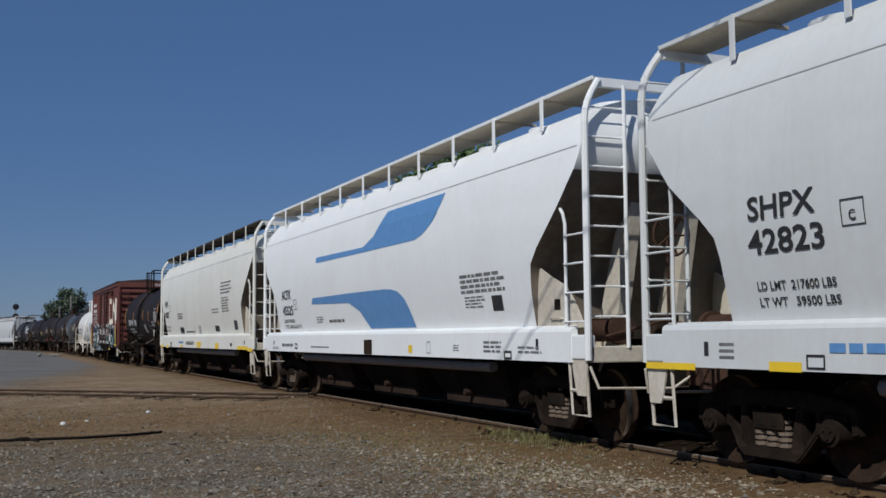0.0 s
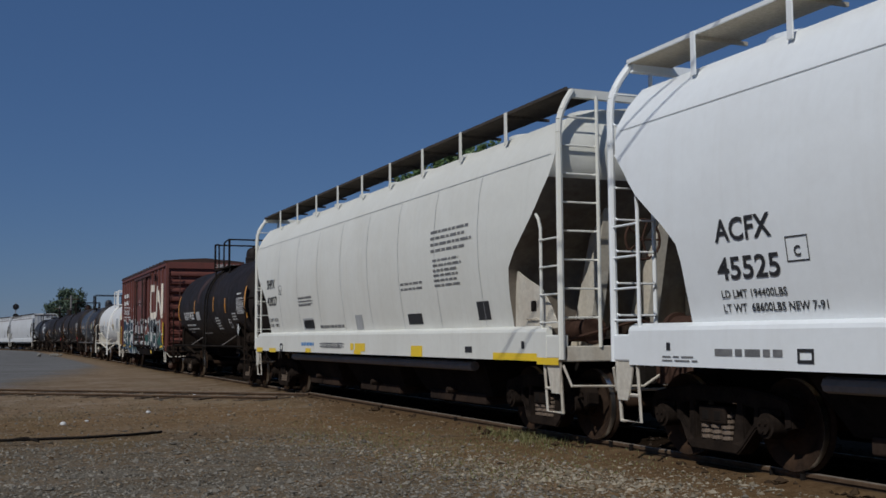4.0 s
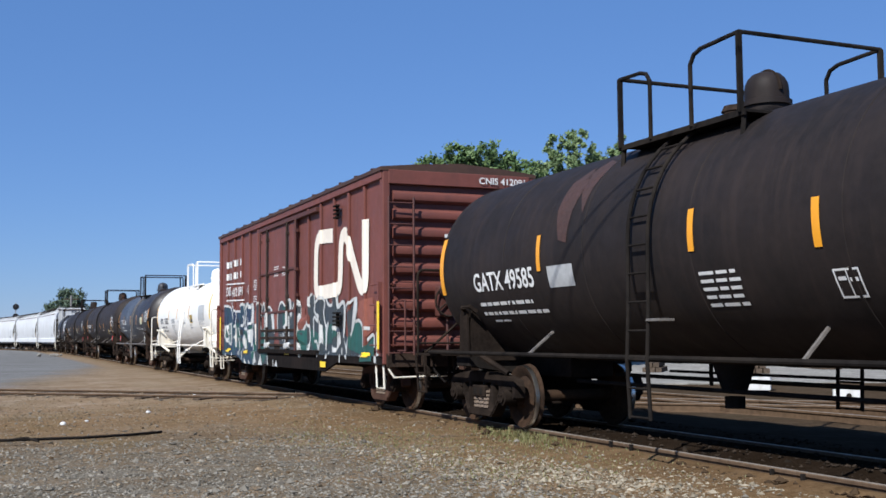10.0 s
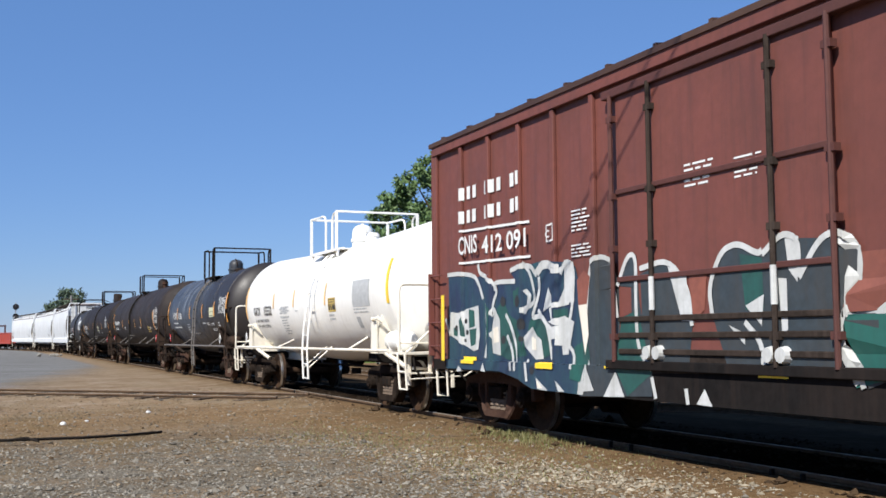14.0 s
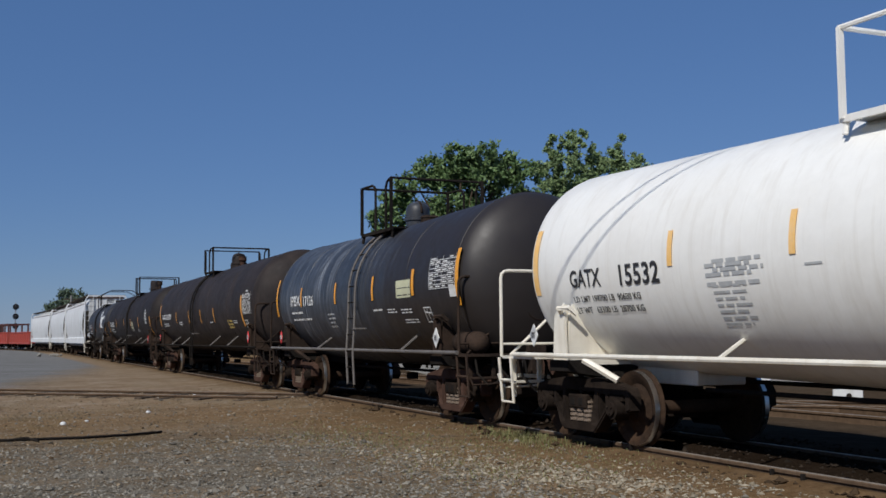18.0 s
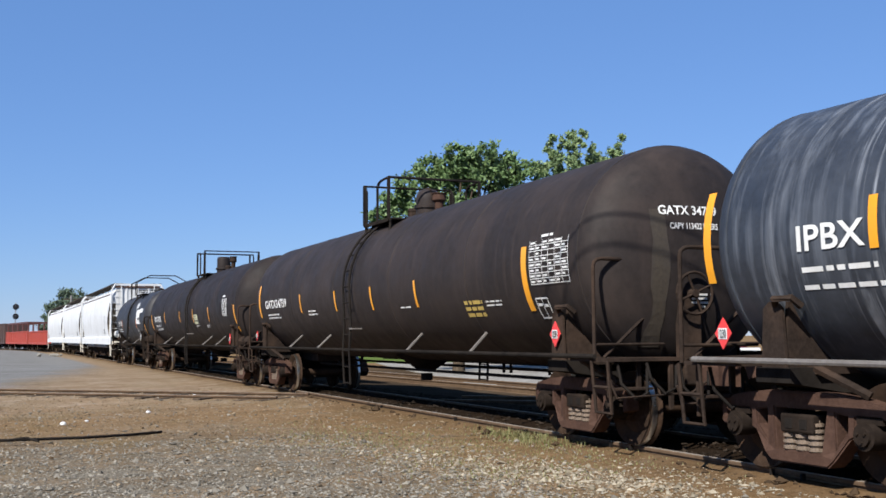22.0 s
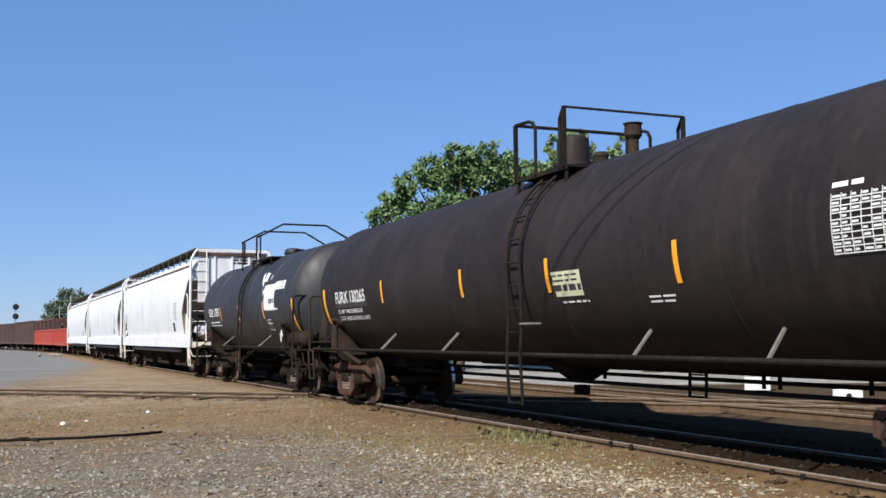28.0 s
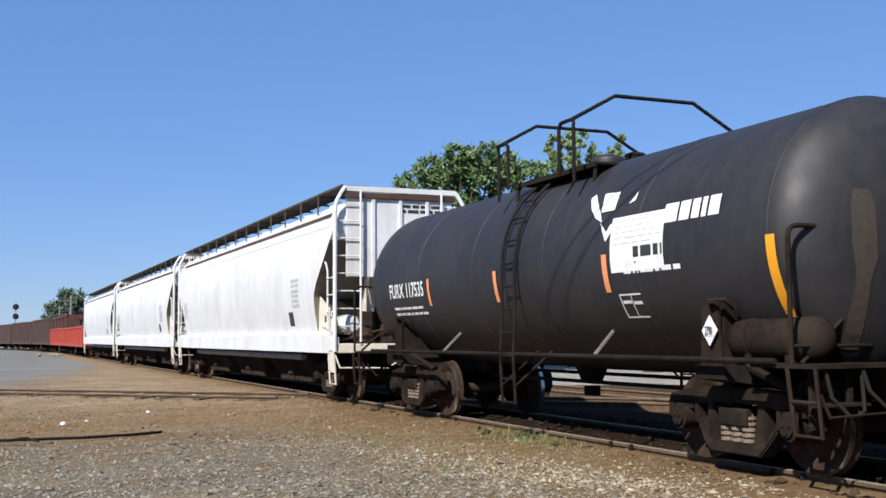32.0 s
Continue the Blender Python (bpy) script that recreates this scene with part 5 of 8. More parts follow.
def tree(name, label, x, y, height, clumps, leaves, leaf, mat, seed, trunk_r=0.28, upright=False):
    """Tapered trunk, limbs to each clump, and a crown of small leaves that leaves gaps."""
    rng = np.random.default_rng(seed)
    root = thing(name, label, "tree")
    root.location = (x, y, -0.16)
    bm = bmesh.new()
    h0 = height * 0.32
    pts = [(0, 0, 0), (0.05, 0.02, h0 * 0.5), (-0.04, 0.05, h0), (0.05, 0, height * 0.55)]
    for i, (a, b) in enumerate(zip(pts, pts[1:])):
        disc(bm, a, b, trunk_r * (1 - 0.22 * i), 12, trunk_r * (1 - 0.22 * (i + 1)))
    part("trunk", bm, M_BARK, root, "", True)
    bm = bmesh.new()
    for cx, cy, cz, r in clumps:
        a = Vector((0, 0, h0 + (height * 0.5 - h0) * rng.random()))
        c = Vector((cx, cy, cz))
        mid = (a + c) / 2 + Vector((0, 0, 0.3))
        disc(bm, a, mid, trunk_r * 0.35, 7, trunk_r * 0.2)
        disc(bm, mid, c, trunk_r * 0.2, 7, trunk_r * 0.06)
    part("limb", bm, M_BARK, root, "", True)
    V, F = [], []
    k = 0
    vol = sum(c[3] ** 2 for c in clumps)
    for cx, cy, cz, r in clumps:
        n = int(leaves * r * r / vol)
        # sub-tufts on the shell of the clump
        tufts = rng.normal(0, 1, (max(6, int(r * 16)), 3))
        tufts /= np.linalg.norm(tufts, axis=1)[:, None]
        tufts *= (rng.uniform(0.6, 1.08, (len(tufts), 1)) * r)
        if upright:
            tufts[:, 2] *= 1.35
        for _ in range(n):
            t = tufts[rng.integers(len(tufts))]
            p = np.array((cx, cy, cz)) + t + rng.normal(0, r * 0.15, 3)
            d1 = rng.normal(0, 1, 3)
            d1 /= np.linalg.norm(d1)
            d2 = np.cross(d1, rng.normal(0, 1, 3))
            d2 /= np.linalg.norm(d2)
            s = leaf * rng.uniform(0.6, 1.3)
            V += [p - d1 * s, p + d2 * s * 0.45, p + d1 * s, p - d2 * s * 0.45]
            F.append((k, k + 1, k + 2, k + 3))
            k += 4
    me = bpy.data.meshes.new("crown")
    me.from_pydata([tuple(map(float, v)) for v in V], [], F)
    me.materials.append(mat)
    ob = new("crown", me)
    ob.parent = root
    return root


def view_place(d, right):
    """Place at distance d along the view axis and so far to its right."""
    a = radians(23.108)
    return d * math.sin(a) + right * math.cos(a), d * math.cos(a) - right * math.sin(a)


def crown(*clumps):
    """Clumps given as (along the view's right, height, radius), spread a little in depth."""
    rc = random.Random(3)
    return [(0.92 * r + 0.39 * d, -0.39 * r + 0.92 * d, z, q) for r, z, q in clumps for d in [rc.uniform(-0.8, 0.8)]]


x, y = view_place(46, 0.63)
tree("broadleaf_tree", "large rounded green broadleaf tree behind the tracks", x, y, 9.6,
     crown((-3.1, 6.6, .7), (-2.7, 7.3, .65), (-1.9, 8.3, .7), (-1.2, 8.6, .75), (-.5, 9.0, .75), (.2, 9.1, .75), (.9, 9.1, .75), (1.6, 9.0, .75), (2.3, 8.8, .7), (2.9, 8.1, .75), (-2.2, 6.9, .95), (-1.2, 7.4, 1.1), (0, 7.8, 1.2), (1.2, 7.8, 1.2), (2.3, 7.3, 1.1), (-2.6, 5.6, 1.1), (-1, 5.8, 1.4), (.7, 6, 1.5), (2.3, 5.6, 1.3), (-1.5, 4.3, 1.4), (.8, 4.3, 1.5), (2.6, 4.2, 1.3)), 44000, 0.105, M_LEAF, 21)
x, y = view_place(50, 5.9)
tree("columnar_tree", "upright green tree with feathery crown behind the tracks", x, y, 10.8,
     crown((-.7, 10.2, .5), (0, 10.5, .55), (.6, 10.7, .45), (.9, 9.8, .5), (-.9, 9.4, .6), (0, 9.4, .8), (.5, 8.6, .9), (-.6, 8.4, .9), (0, 7.4, 1.2), (0, 6.1, 1.3)), 18000, 0.10, M_LEAF2, 22, 0.2, True)
x, y = view_place(52, 8.4)
tree("columnar_tree", "pale green tree with feathery crown behind the tracks", x, y, 10.2,
     crown((-1.0, 10.1, .45), (-.3, 10.0, .55), (.5, 10.5, .5), (1.1, 10.3, .45), (0, 9.3, .9), (.8, 9.1, .9), (-.8, 9.0, .8), (0, 7.7, 1.3), (0, 6.2, 1.4)), 16000, 0.10, M_LEAF2, 23, 0.2, True)
x, y = view_place(58, 13.1)
tree("columnar_tree", "pale green tree far behind the tank cars", x, y, 10.0,
     crown((-0.5, 9.6, 0.7), (0.6, 9.6, 0.7), (0, 8.4, 1.2), (0, 6.8, 1.5)), 6000, 0.16, M_LEAF2, 24, 0.2, True)
x, y = view_place(56, 21.9)
tree("evergreen_tree", "small pointed green tree at the end of the lot", x, y, 5.1,
     crown((0, 4.75, .28), (.05, 4.2, .42), (-.15, 3.6, .55), (.25, 3.3, .5), (0, 2.8, .75), (-.3, 2.1, .8), (.4, 2.0, .8), (0, 1.2, 1.0)), 7000, 0.09, M_LEAF2, 26, 0.12, True)
x, y = view_place(55.5, 23.6)
tree("shrub", "low spreading green shrub at the end of the lot", x, y, 3.0,
     crown((-3.0, 1.5, .6), (-2.2, 1.6, .65), (-1.2, 1.5, .8), (-.3, 1.9, .8), (.5, 2.3, .7), (1.2, 2.1, .8), (-2.4, .8, .8), (-1, .8, .9), (.4, .9, 1.0), (1.5, 1.0, 1.0)), 9000, 0.09, M_LEAF, 27, 0.1)
x, y = view_place(210, -73.5)
tree("broadleaf_tree", "distant dark green rounded tree beyond the bend", x, y, 12.6,
     [(-2.8, 0, 4.8, 1.8), (-1.9, 0, 7.3, 2.0), (0.0, 0, 9.5, 2.1), (1.4, 0, 9.0, 2.0), (2.4, 0, 6.7, 2.0), (0, 0, 6.2, 3.1), (-4.0, 0, 3.1, 1.4), (2.9, 0, 3.8, 1.7)], 9500, 0.30, M_LEAF3, 25, 0.35)

# ================= the train =================
# leading grey hopper
HOPPER_GREY = center_flow("covered_hopper", "light grey covered hopper car with black stencils", -7.6, 10.64, (-5.9, 8.5), M_GREY, M_WALK)
HOPPER_WHITE = center_flow("covered_hopper", "white covered hopper car with two light blue swoosh bands", 10.64, 28.13, (12.75, 26.21), M_WHITE, M_WALK)
HOPPER_CREAM = center_flow("covered_hopper", "cream-white covered hopper car with grey panels and dark roof walk", 28.13, 45.93, (29.98, 43.87), M_CREAM, M_WALKD, 9, 1.84)
TANK_A = tank_car("tank_car", "black tank car with orange reflectors and a black roof railing", 47.0, 60.95, (49.15, 58.67), 47.80, 60.05, 1.42, 2.41, M_TANK, M_FRAME, 53.2, (52.45, 54.75, 0.65, 0.85, 4.53), 53.66, struts=(51.06, 56.31), hoop_z=2.48, dark_iron=True, side_bar=M_DARK, fittings=((53.75, 0.16, 0.24, False, M_FRAME),))
TANK_B = tank_car("tank_car", "white tank car with ivory frame, white railings and faded orange reflectors", 77.4, 92.3, (79.9, 90.2), 78.6, 91.55, 1.343, 2.28, M_TANKW, M_IVORY, 84.6, (83.55, 85.55, 1.2, 0.3, 4.18), 84.17, sag=0.15, struts=(81.1, 86.8), foot_brace=True, fittings=((83.9, 0.16, 0.26, False, M_TANKW),))
TANK_C = tank_car("tank_car", "blue-black tank car streaked with grey, orange reflectors", 92.3, 105.6, (94.3, 103.7), 92.85, 104.95, 1.413, 2.29, M_TANKB, M_FRAME, 98.55, (97.5, 99.25, 0.85, 0.3, 4.45), 98.41, sag=0.09, struts=(95.66, 100.78), fittings=((97.9, 0.18, 0.16, False, M_FRAME),))
TANK_D = tank_car("tank_car", "long black tank car with orange reflectors and red placard", 105.6, 125.3, (107.55, 123.4), 106.3, 124.55, 1.46, 2.35, M_TANKD, M_FRAME, 115.3, (114.95, 116.4, 0.15, 0.65, 4.48), 115.95, struts=(110.05, 112.69, 118.10, 120.43), side_bar=M_DARK, fittings=((114.72, 0.14, 0.36, True, M_RUST), (116.0, 0.15, 0.2, False, M_FRAME)))
TANK_E = tank_car("tank_car", "long black tank car with orange reflectors and a pale label", 125.3, 145.3, (127.3, 143.2), 126.0, 144.5, 1.46, 2.35, M_TANK, M_FRAME, 135.4, (133.95, 135.4, 0.62, 0.12, 4.48), 134.47, struts=(129.31, 131.57, 137.06, 139.93), side_bar=M_DARK, drum=True, fittings=((133.75, 0.125, 0.47, True, M_FRAME), (134.60, 0.11, 0.20, False, M_FRAME)))
TANK_F = tank_car("tank_car", "black tank car with a white leaf emblem and arched roof railing", 145.3, 159.3, (147.5, 156.5), 145.95, 158.35, 1.42, 2.31, M_TANKC, M_FRAME, 151.6, (150.4, 152.6, 0.35, 0.35, 4.50), 151.87, rail_shape="arch", struts=(149.6, 154.2), hoop_z=2.35, foot_brace=True, dark_iron=True, side_bar=M_DARK, dome_h=0.4, fittings=((150.9, 0.14, 0.12, False, M_TRUCKD),))


# ---------------- boxcar ----------------
BX = -1.55


def boxcar(u0, u1, trucks, f, r):
    car, u = rail_car("boxcar", "oxide-red boxcar with a large cream emblem and sprayed graffiti", "boxcar", u0, u1, trucks)
    a, b = f - u, r - u
    z0, z1 = 0.98, 4.42
    part("body", boxes(((-1.50, a + 0.03, z0), (1.50, b - 0.03, z1)), bevel=0.01), M_BROWN, car)
    # roof: shallow gable with overhang and seams
    bm = bmesh.new()
    plate(bm, [(-1.60, z1 - 0.02), (-1.60, z1 + 0.05), (-0.9, z1 + 0.12), (0, z1 + 0.18), (0.9, z1 + 0.12), (1.60, z1 + 0.05), (1.60, z1 - 0.02)], (a - 0.06, b + 0.06), "y")
    rf = part("roof", bm, M_BROWNR, car, "dark ribbed steel roof")
    for i in range(15):
        y = a + 0.5 + i * (b - a - 1.0) / 14
        bm = bmesh.new()
        for x0, zz0, x1, zz1 in ((-1.6, .05, -.9, .12), (-.9, .12, 0, .18), (0, .18, .9, .12), (.9, .12, 1.6, .05)):
            plate(bm, [(x0, z1 + zz0), (x1, z1 + zz1), (x1, z1 + zz1 + 0.035), (x0, z1 + zz0 + 0.035)], (y - 0.03, y + 0.03), "y")
        part("roof_seam", bm, M_BROWNR, rf)
    for s in (-1, 1):
        # top chord, side sill that deepens between the trucks
        part("top_chord", boxes(((min(s * 1.50, s * 1.575), a, z1 - 0.16), (max(s * 1.50, s * 1.575), b, z1)), bevel=0.008), M_BROWN, car)
        sill = [(a, 1.0), (a, 0.84), (a + 2.75, 0.84), (a + 3.6, 0.64), (b - 3.6, 0.64), (b - 2.75, 0.84), (b, 0.84), (b, 1.0)]
        part("side_sill", plates(sill, (s * 1.50, s * 1.56)), M_SILL, car)
        # side posts
        door = (67.55 - u, 71.2 - u) if s < 0 else (-2.0, 1.7)
        for y in BOX_POSTS:
            if door[0] - 0.3 < y < door[1] + 0.3:
                continue
            part("side_post", boxes(((min(s * 1.5, s * 1.555), y - 0.045, z0), (max(s * 1.5, s * 1.555), y + 0.045, z1 - 0.16)), bevel=0.012), M_BROWN, car)
        # sliding door with rails, rods and locks
        d0, d1 = door
        dr = part("door", boxes(((min(s * 1.50, s * 1.565), d0 + 0.12, 1.06), (max(s * 1.50, s * 1.565), d1 - 0.12, 4.1)), bevel=0.02), M_BROWN, car, "plug door")
        for z in (4.14, 1.02):
            part("door_track", boxes(((min(s * 1.5, s * 1.62), d0 - 1.6, z - 0.05), (max(s * 1.5, s * 1.62), d1 + 0.1, z + 0.05)), bevel=0.01), M_SILL if z < 2 else M_BROWND, dr)
        for y in (d0 + 0.08, d0 + 0.85, d1 - 0.85, d1 - 0.08):
            bm = tubes([[(s * 1.61, y, 1.05), (s * 1.61, y, 4.12)]], 0.028)
            for z in (1.3, 2.3, 2.9, 3.8):
                box(bm, (min(s * 1.55, s * 1.63), y - 0.06, z), (max(s * 1.55, s * 1.63), y + 0.06, z + 0.07))
            rod = part("lock_rod", bm, M_BROWND if y in (d0 + 0.08, d1 - 0.08) else M_GRIME, dr)
            # splashes of spray paint on the rods, and the round locks at their feet
            if s < 0 and d0 + 0.5 < y < d1 - 0.5:
                part("paint_splash", tubes([[(s * 1.61, y, 1.62), (s * 1.61, y, 1.98)]], 0.032), M_SPRAYW, rod)
                for dy in (-0.09, 0.09):
                    bm = bmesh.new()
                    disc(bm, (s * 1.57, y + dy, 1.16), (s * 1.645, y + dy, 1.16), 0.085, 14, 0.07)
                    part("lock_hub", bm, M_SPRAYW, rod)
        for z in (1.14, 1.32, 1.5, 1.95, 2.95):
            part("door_rib", boxes(((min(s * 1.56, s * 1.595), d0 + 0.14, z), (max(s * 1.56, s * 1.595), d1 - 0.14, z + 0.06)), bevel=0.01), M_GRIME if z < 1.6 else M_BROWND, dr)
        # corner ladders
        for y, e in ((a, -1), (b, 1)):
            ld = part("side_ladder", boxes(((min(s * 1.56, s * 1.64), min(y, y - e * 0.06), 1.05), (max(s * 1.56, s * 1.64), max(y, y - e * 0.06), 2.35))), M_BROWN, car)
            for i in range(4):
                z = 1.2 + i * 0.37
                part("rung", tubes([[(s * 1.62, y - e * 0.03, z), (s * 1.62, y - e * 0.5, z)]], 0.014, 6), M_BROWN, ld)
            bm = tubes([[(s * 1.52, y - e * 0.05, 0.9), (s * 1.5, y - e * 0.05, 0.42), (s * 1.5, y - e * 0.45, 0.42), (s * 1.52, y - e * 0.45, 0.9)]], 0.022, 6)
            part("sill_step", bm, M_IVORY, car)
    # ends of pressed ribs
    for y, e in ((a, -1), (b, 1)):
        for i in range(9):
            z = 1.25 + i * 0.335
            bm = bmesh.new()
            prof = [(y, z - 0.11), (y + e * 0.07, z - 0.06), (y + e * 0.085, z), (y + e * 0.07, z + 0.06), (y, z + 0.11)]
            plate(bm, prof, (-1.36, 1.36))
            part("end_rib", bm, M_BROWN, car, "", True)
        for s in (-1, 1):
            part("corner_post", boxes(((min(s * 1.42, s * 1.56), min(y - 0.05, y + 0.05), 0.85), (max(s * 1.42, s * 1.56), max(y - 0.05, y + 0.05), z1)), bevel=0.015), M_BROWN, car)
        for i in range(4):
            part("grab_iron", tubes([[(-1.40, y, 1.2 + i * .37), (-1.40, y + e * 0.13, 1.2 + i * .37), (-1.0, y + e * 0.13, 1.2 + i * .37), (-1.0, y, 1.2 + i * .37)]], 0.014, 6), M_BROWN, car)
        part("end_sill", boxes(((-1.5, min(y, y + e * 0.1), 0.80), (1.5, max(y, y + e * 0.1), 1.05)), bevel=0.01), M_FRAME, car)
        part("end_platform", boxes(((-0.75, min(y, y + e * 0.42), 1.06), (0.75, max(y, y + e * 0.42), 1.11))), M_FRAME, car)
    # brake wheel on the leading end
    bm = bmesh.new()
    tube(bm, [(-0.35 + 0.28 * math.cos(k * math.pi / 10), a - 0.3, 2.0 + 0.28 * math.sin(k * math.pi / 10)) for k in range(21)], 0.02, 6)
    for k in range(5):
        tube(bm, [(-0.35, a - 0.28, 2.0), (-0.35 + 0.28 * math.cos(k * 1.257), a - 0.3, 2.0 + 0.28 * math.sin(k * 1.257))], 0.016, 6)
    disc(bm, (-0.35, a, 2.0), (-0.35, a - 0.33, 2.0), 0.06, 12)
    part("brake_wheel", bm, M_FRAME, car)
    part("center_sill", boxes(((-0.34, a, 0.68), (0.34, b, 0.98))), M_DARK, car)
    bm = bmesh.new()
    disc(bm, (0.6, -1.5, 0.72), (0.6, -0.5, 0.72), 0.24, 16)
    disc(bm, (-0.7, 1.2, 0.75), (-0.7, 1.7, 0.75), 0.16, 14)
    part("brake_cylinder", bm, M_DARK, car)
    return car, u


car, u = boxcar(60.95, 77.4, (63.2, 75.2), 61.85, 76.6)
BOXCAR = (car, u)


# ================= lettering, stencils and paint on the cars =================

car, u = HOPPER_GREY[0], HOPPER_GREY[1]
lettering("SHPX", M_SIGNB, car, hop_side, 6.85, 2.42, 0.213, "reporting_mark", width=0.90, label="black stencilled lettering")
lettering("42823", M_SIGNB, car, hop_side, 6.88, 2.10, 0.221, "car_number", width=1.00, label="black stencilled number")
lettering("LD LMT  217600 LBS", M_SIGNB, car, hop_side, 6.84, 1.76, 0.079, "load_stencil", width=1.03)
lettering("LT WT   59500 LBS", M_SIGNB, car, hop_side, 6.84, 1.61, 0.079, "load_stencil", width=1.05)
decal("stencil_box", M_SIGNB, car, hop_side, outline_box(5.39, 5.66, 2.25, 2.48, 0.012))
lettering("C", M_SIGNB, car, hop_side, 5.57, 2.30, 0.083, "plate_letter", width=0.08)
decal("reflector", M_YELLOW, car, hop_side, strip(8.67, 7.79, 0.99, 1.06, 4))
decal("reflector", M_YELLOW, car, hop_side, strip(6.67, 6.24, 1.01, 1.10, 4))
decal("stencil_text", M_BLUE, car, hop_side, bars(5.89, 5.22, 1.17, 1.27, 1, 0.8, 3, 0.25))
decal("stencil_text", M_SIGNF, car, hop_side, bars(7.40, 7.12, 1.08, 1.27, 3, 0.42, 5, 0.25))
decal("sill_slot", M_SIGNB, car, hop_side, strip(7.64, 7.57, 1.14, 1.28, 4))
decal("stencil_box", M_SIGNB, car, hop_side, outline_box(5.95, 6.18, 1.04, 1.17, 0.02))

car, u = HOPPER_WHITE[0], HOPPER_WHITE[1]
decal("blue_band", M_BLUE, car, hop_side, [[(3.06, 2.96), (3.06, 3.08), (-0.09, 3.06), (-0.67, 3.22), (-1.28, 3.62), (-3.92, 3.63), (-3.80, 3.45), (-3.66, 3.31), (-3.52, 3.21), (-3.33, 3.12), (-3.09, 3.03), (-2.79, 2.97), (-0.31, 2.96)]], label="light blue painted swoosh")
decal("blue_band", M_BLUE, car, hop_side, [[(3.54, 2.08), (3.43, 2.21), (0.65, 2.22), (-1.20, 2.21), (-1.56, 2.19), (-1.82, 2.15), (-2.01, 2.08), (-2.17, 1.99), (-2.29, 1.86), (-2.40, 1.70), (-2.51, 1.51), (-0.18, 1.51), (0.32, 1.85), (0.94, 2.03)]], label="light blue painted swoosh")
lettering("ACFX", M_SIGNB, car, hop_side, 6.02, 2.26, 0.215, "reporting_mark", width=0.82, label="black stencilled lettering")
lettering("45525", M_SIGNB, car, hop_side, 6.05, 1.89, 0.210, "car_number", width=0.91, label="black stencilled number")
decal("stencil_box", M_SIGNB, car, hop_side, outline_box(4.75, 5.04, 2.00, 2.23, 0.012))
lettering("C", M_SIGNB, car, hop_side, 4.94, 2.05, 0.090, "plate_letter", width=0.09)
lettering("LD LMT 194400LBS", M_SIGNB, car, hop_side, 6.05, 1.71, 0.072, "load_stencil", width=0.95)
lettering("LT WT  68600LBS NEW 7-91", M_SIGNB, car, hop_side, 6.05, 1.57, 0.077, "load_stencil", width=1.44)
decal("stencil_text", M_SIGNF, car, hop_side, bars(-4.56, -6.11, 1.96, 2.27, 4, 0.55, 2, 0.1))
decal("stencil_text", M_SIGNF, car, hop_side, bars(-4.66, -5.39, 1.75, 1.94, 4, 0.4, 3, 0.25))
decal("stencil_square", M_SIGNB, car, hop_side, strip(-5.59, -5.93, 1.71, 1.93, 4))
decal("stencil_text", M_SIGNF, car, hop_side, bars(3.32, 2.78, 1.64, 1.80, 3, 0.5, 4, 0.25))
decal("stencil_text", M_SIGNF, car, hop_side, bars(2.41, 1.37, 1.62, 1.72, 1, 0.6, 5, 0.0))
decal("stencil_text", M_SIGNF, car, hop_side, bars(6.13, 5.12, 1.12, 1.21, 1, 0.75, 8, 0))
decal("stencil_text", M_SIGNF, car, hop_side, bars(7.03, 6.41, 1.05, 1.13, 2, 0.42, 9, 0.25))
decal("sill_slot", M_SIGNB, car, hop_side, strip(6.95, 6.88, 1.19, 1.27, 4))
decal("stencil_box", M_SIGNB, car, hop_side, outline_box(4.74, 4.95, 1.09, 1.22, 0.03))
decal("rust_patch", M_FRAME, car, hop_side, strip(-0.00, -0.45, 1.03, 1.30, 4))
decal("reflector", M_YELLOW, car, hop_side, strip(-2.33, -2.51, 1.08, 1.21, 4))
decal("stencil_box", M_SIGNB, car, hop_side, outline_box(-3.31, -3.16, 1.08, 1.27, 0.008))
decal("stencil_text", M_SIGNF, car, hop_side, bars(-4.24, -4.47, 1.11, 1.22, 3, 0.42, 7, 0.25))
decal("stencil_text", M_SIGNF, car, hop_side, bars(-5.34, -5.99, 1.09, 1.28, 3, 0.5, 11, 0.25))
decal("stencil_box", M_SIGNB, car, hop_side, outline_box(-6.24, -6.01, 1.03, 1.15, 0.03))
decal("sill_slot", M_SIGNB, car, hop_side, strip(-6.95, -7.02, 1.17, 1.31, 4))
decal("stencil_text", M_SIGNF, car, hop_side, bars(-6.43, -7.11, 1.09, 1.21, 2, 0.42, 12, 0.25))
decal("stencil_text", M_SIGNF, car, hop_side, bars(3.61, 2.17, 1.12, 1.16, 1, 0.7, 13, 0.25))

car, u = HOPPER_CREAM[0], HOPPER_CREAM[1]
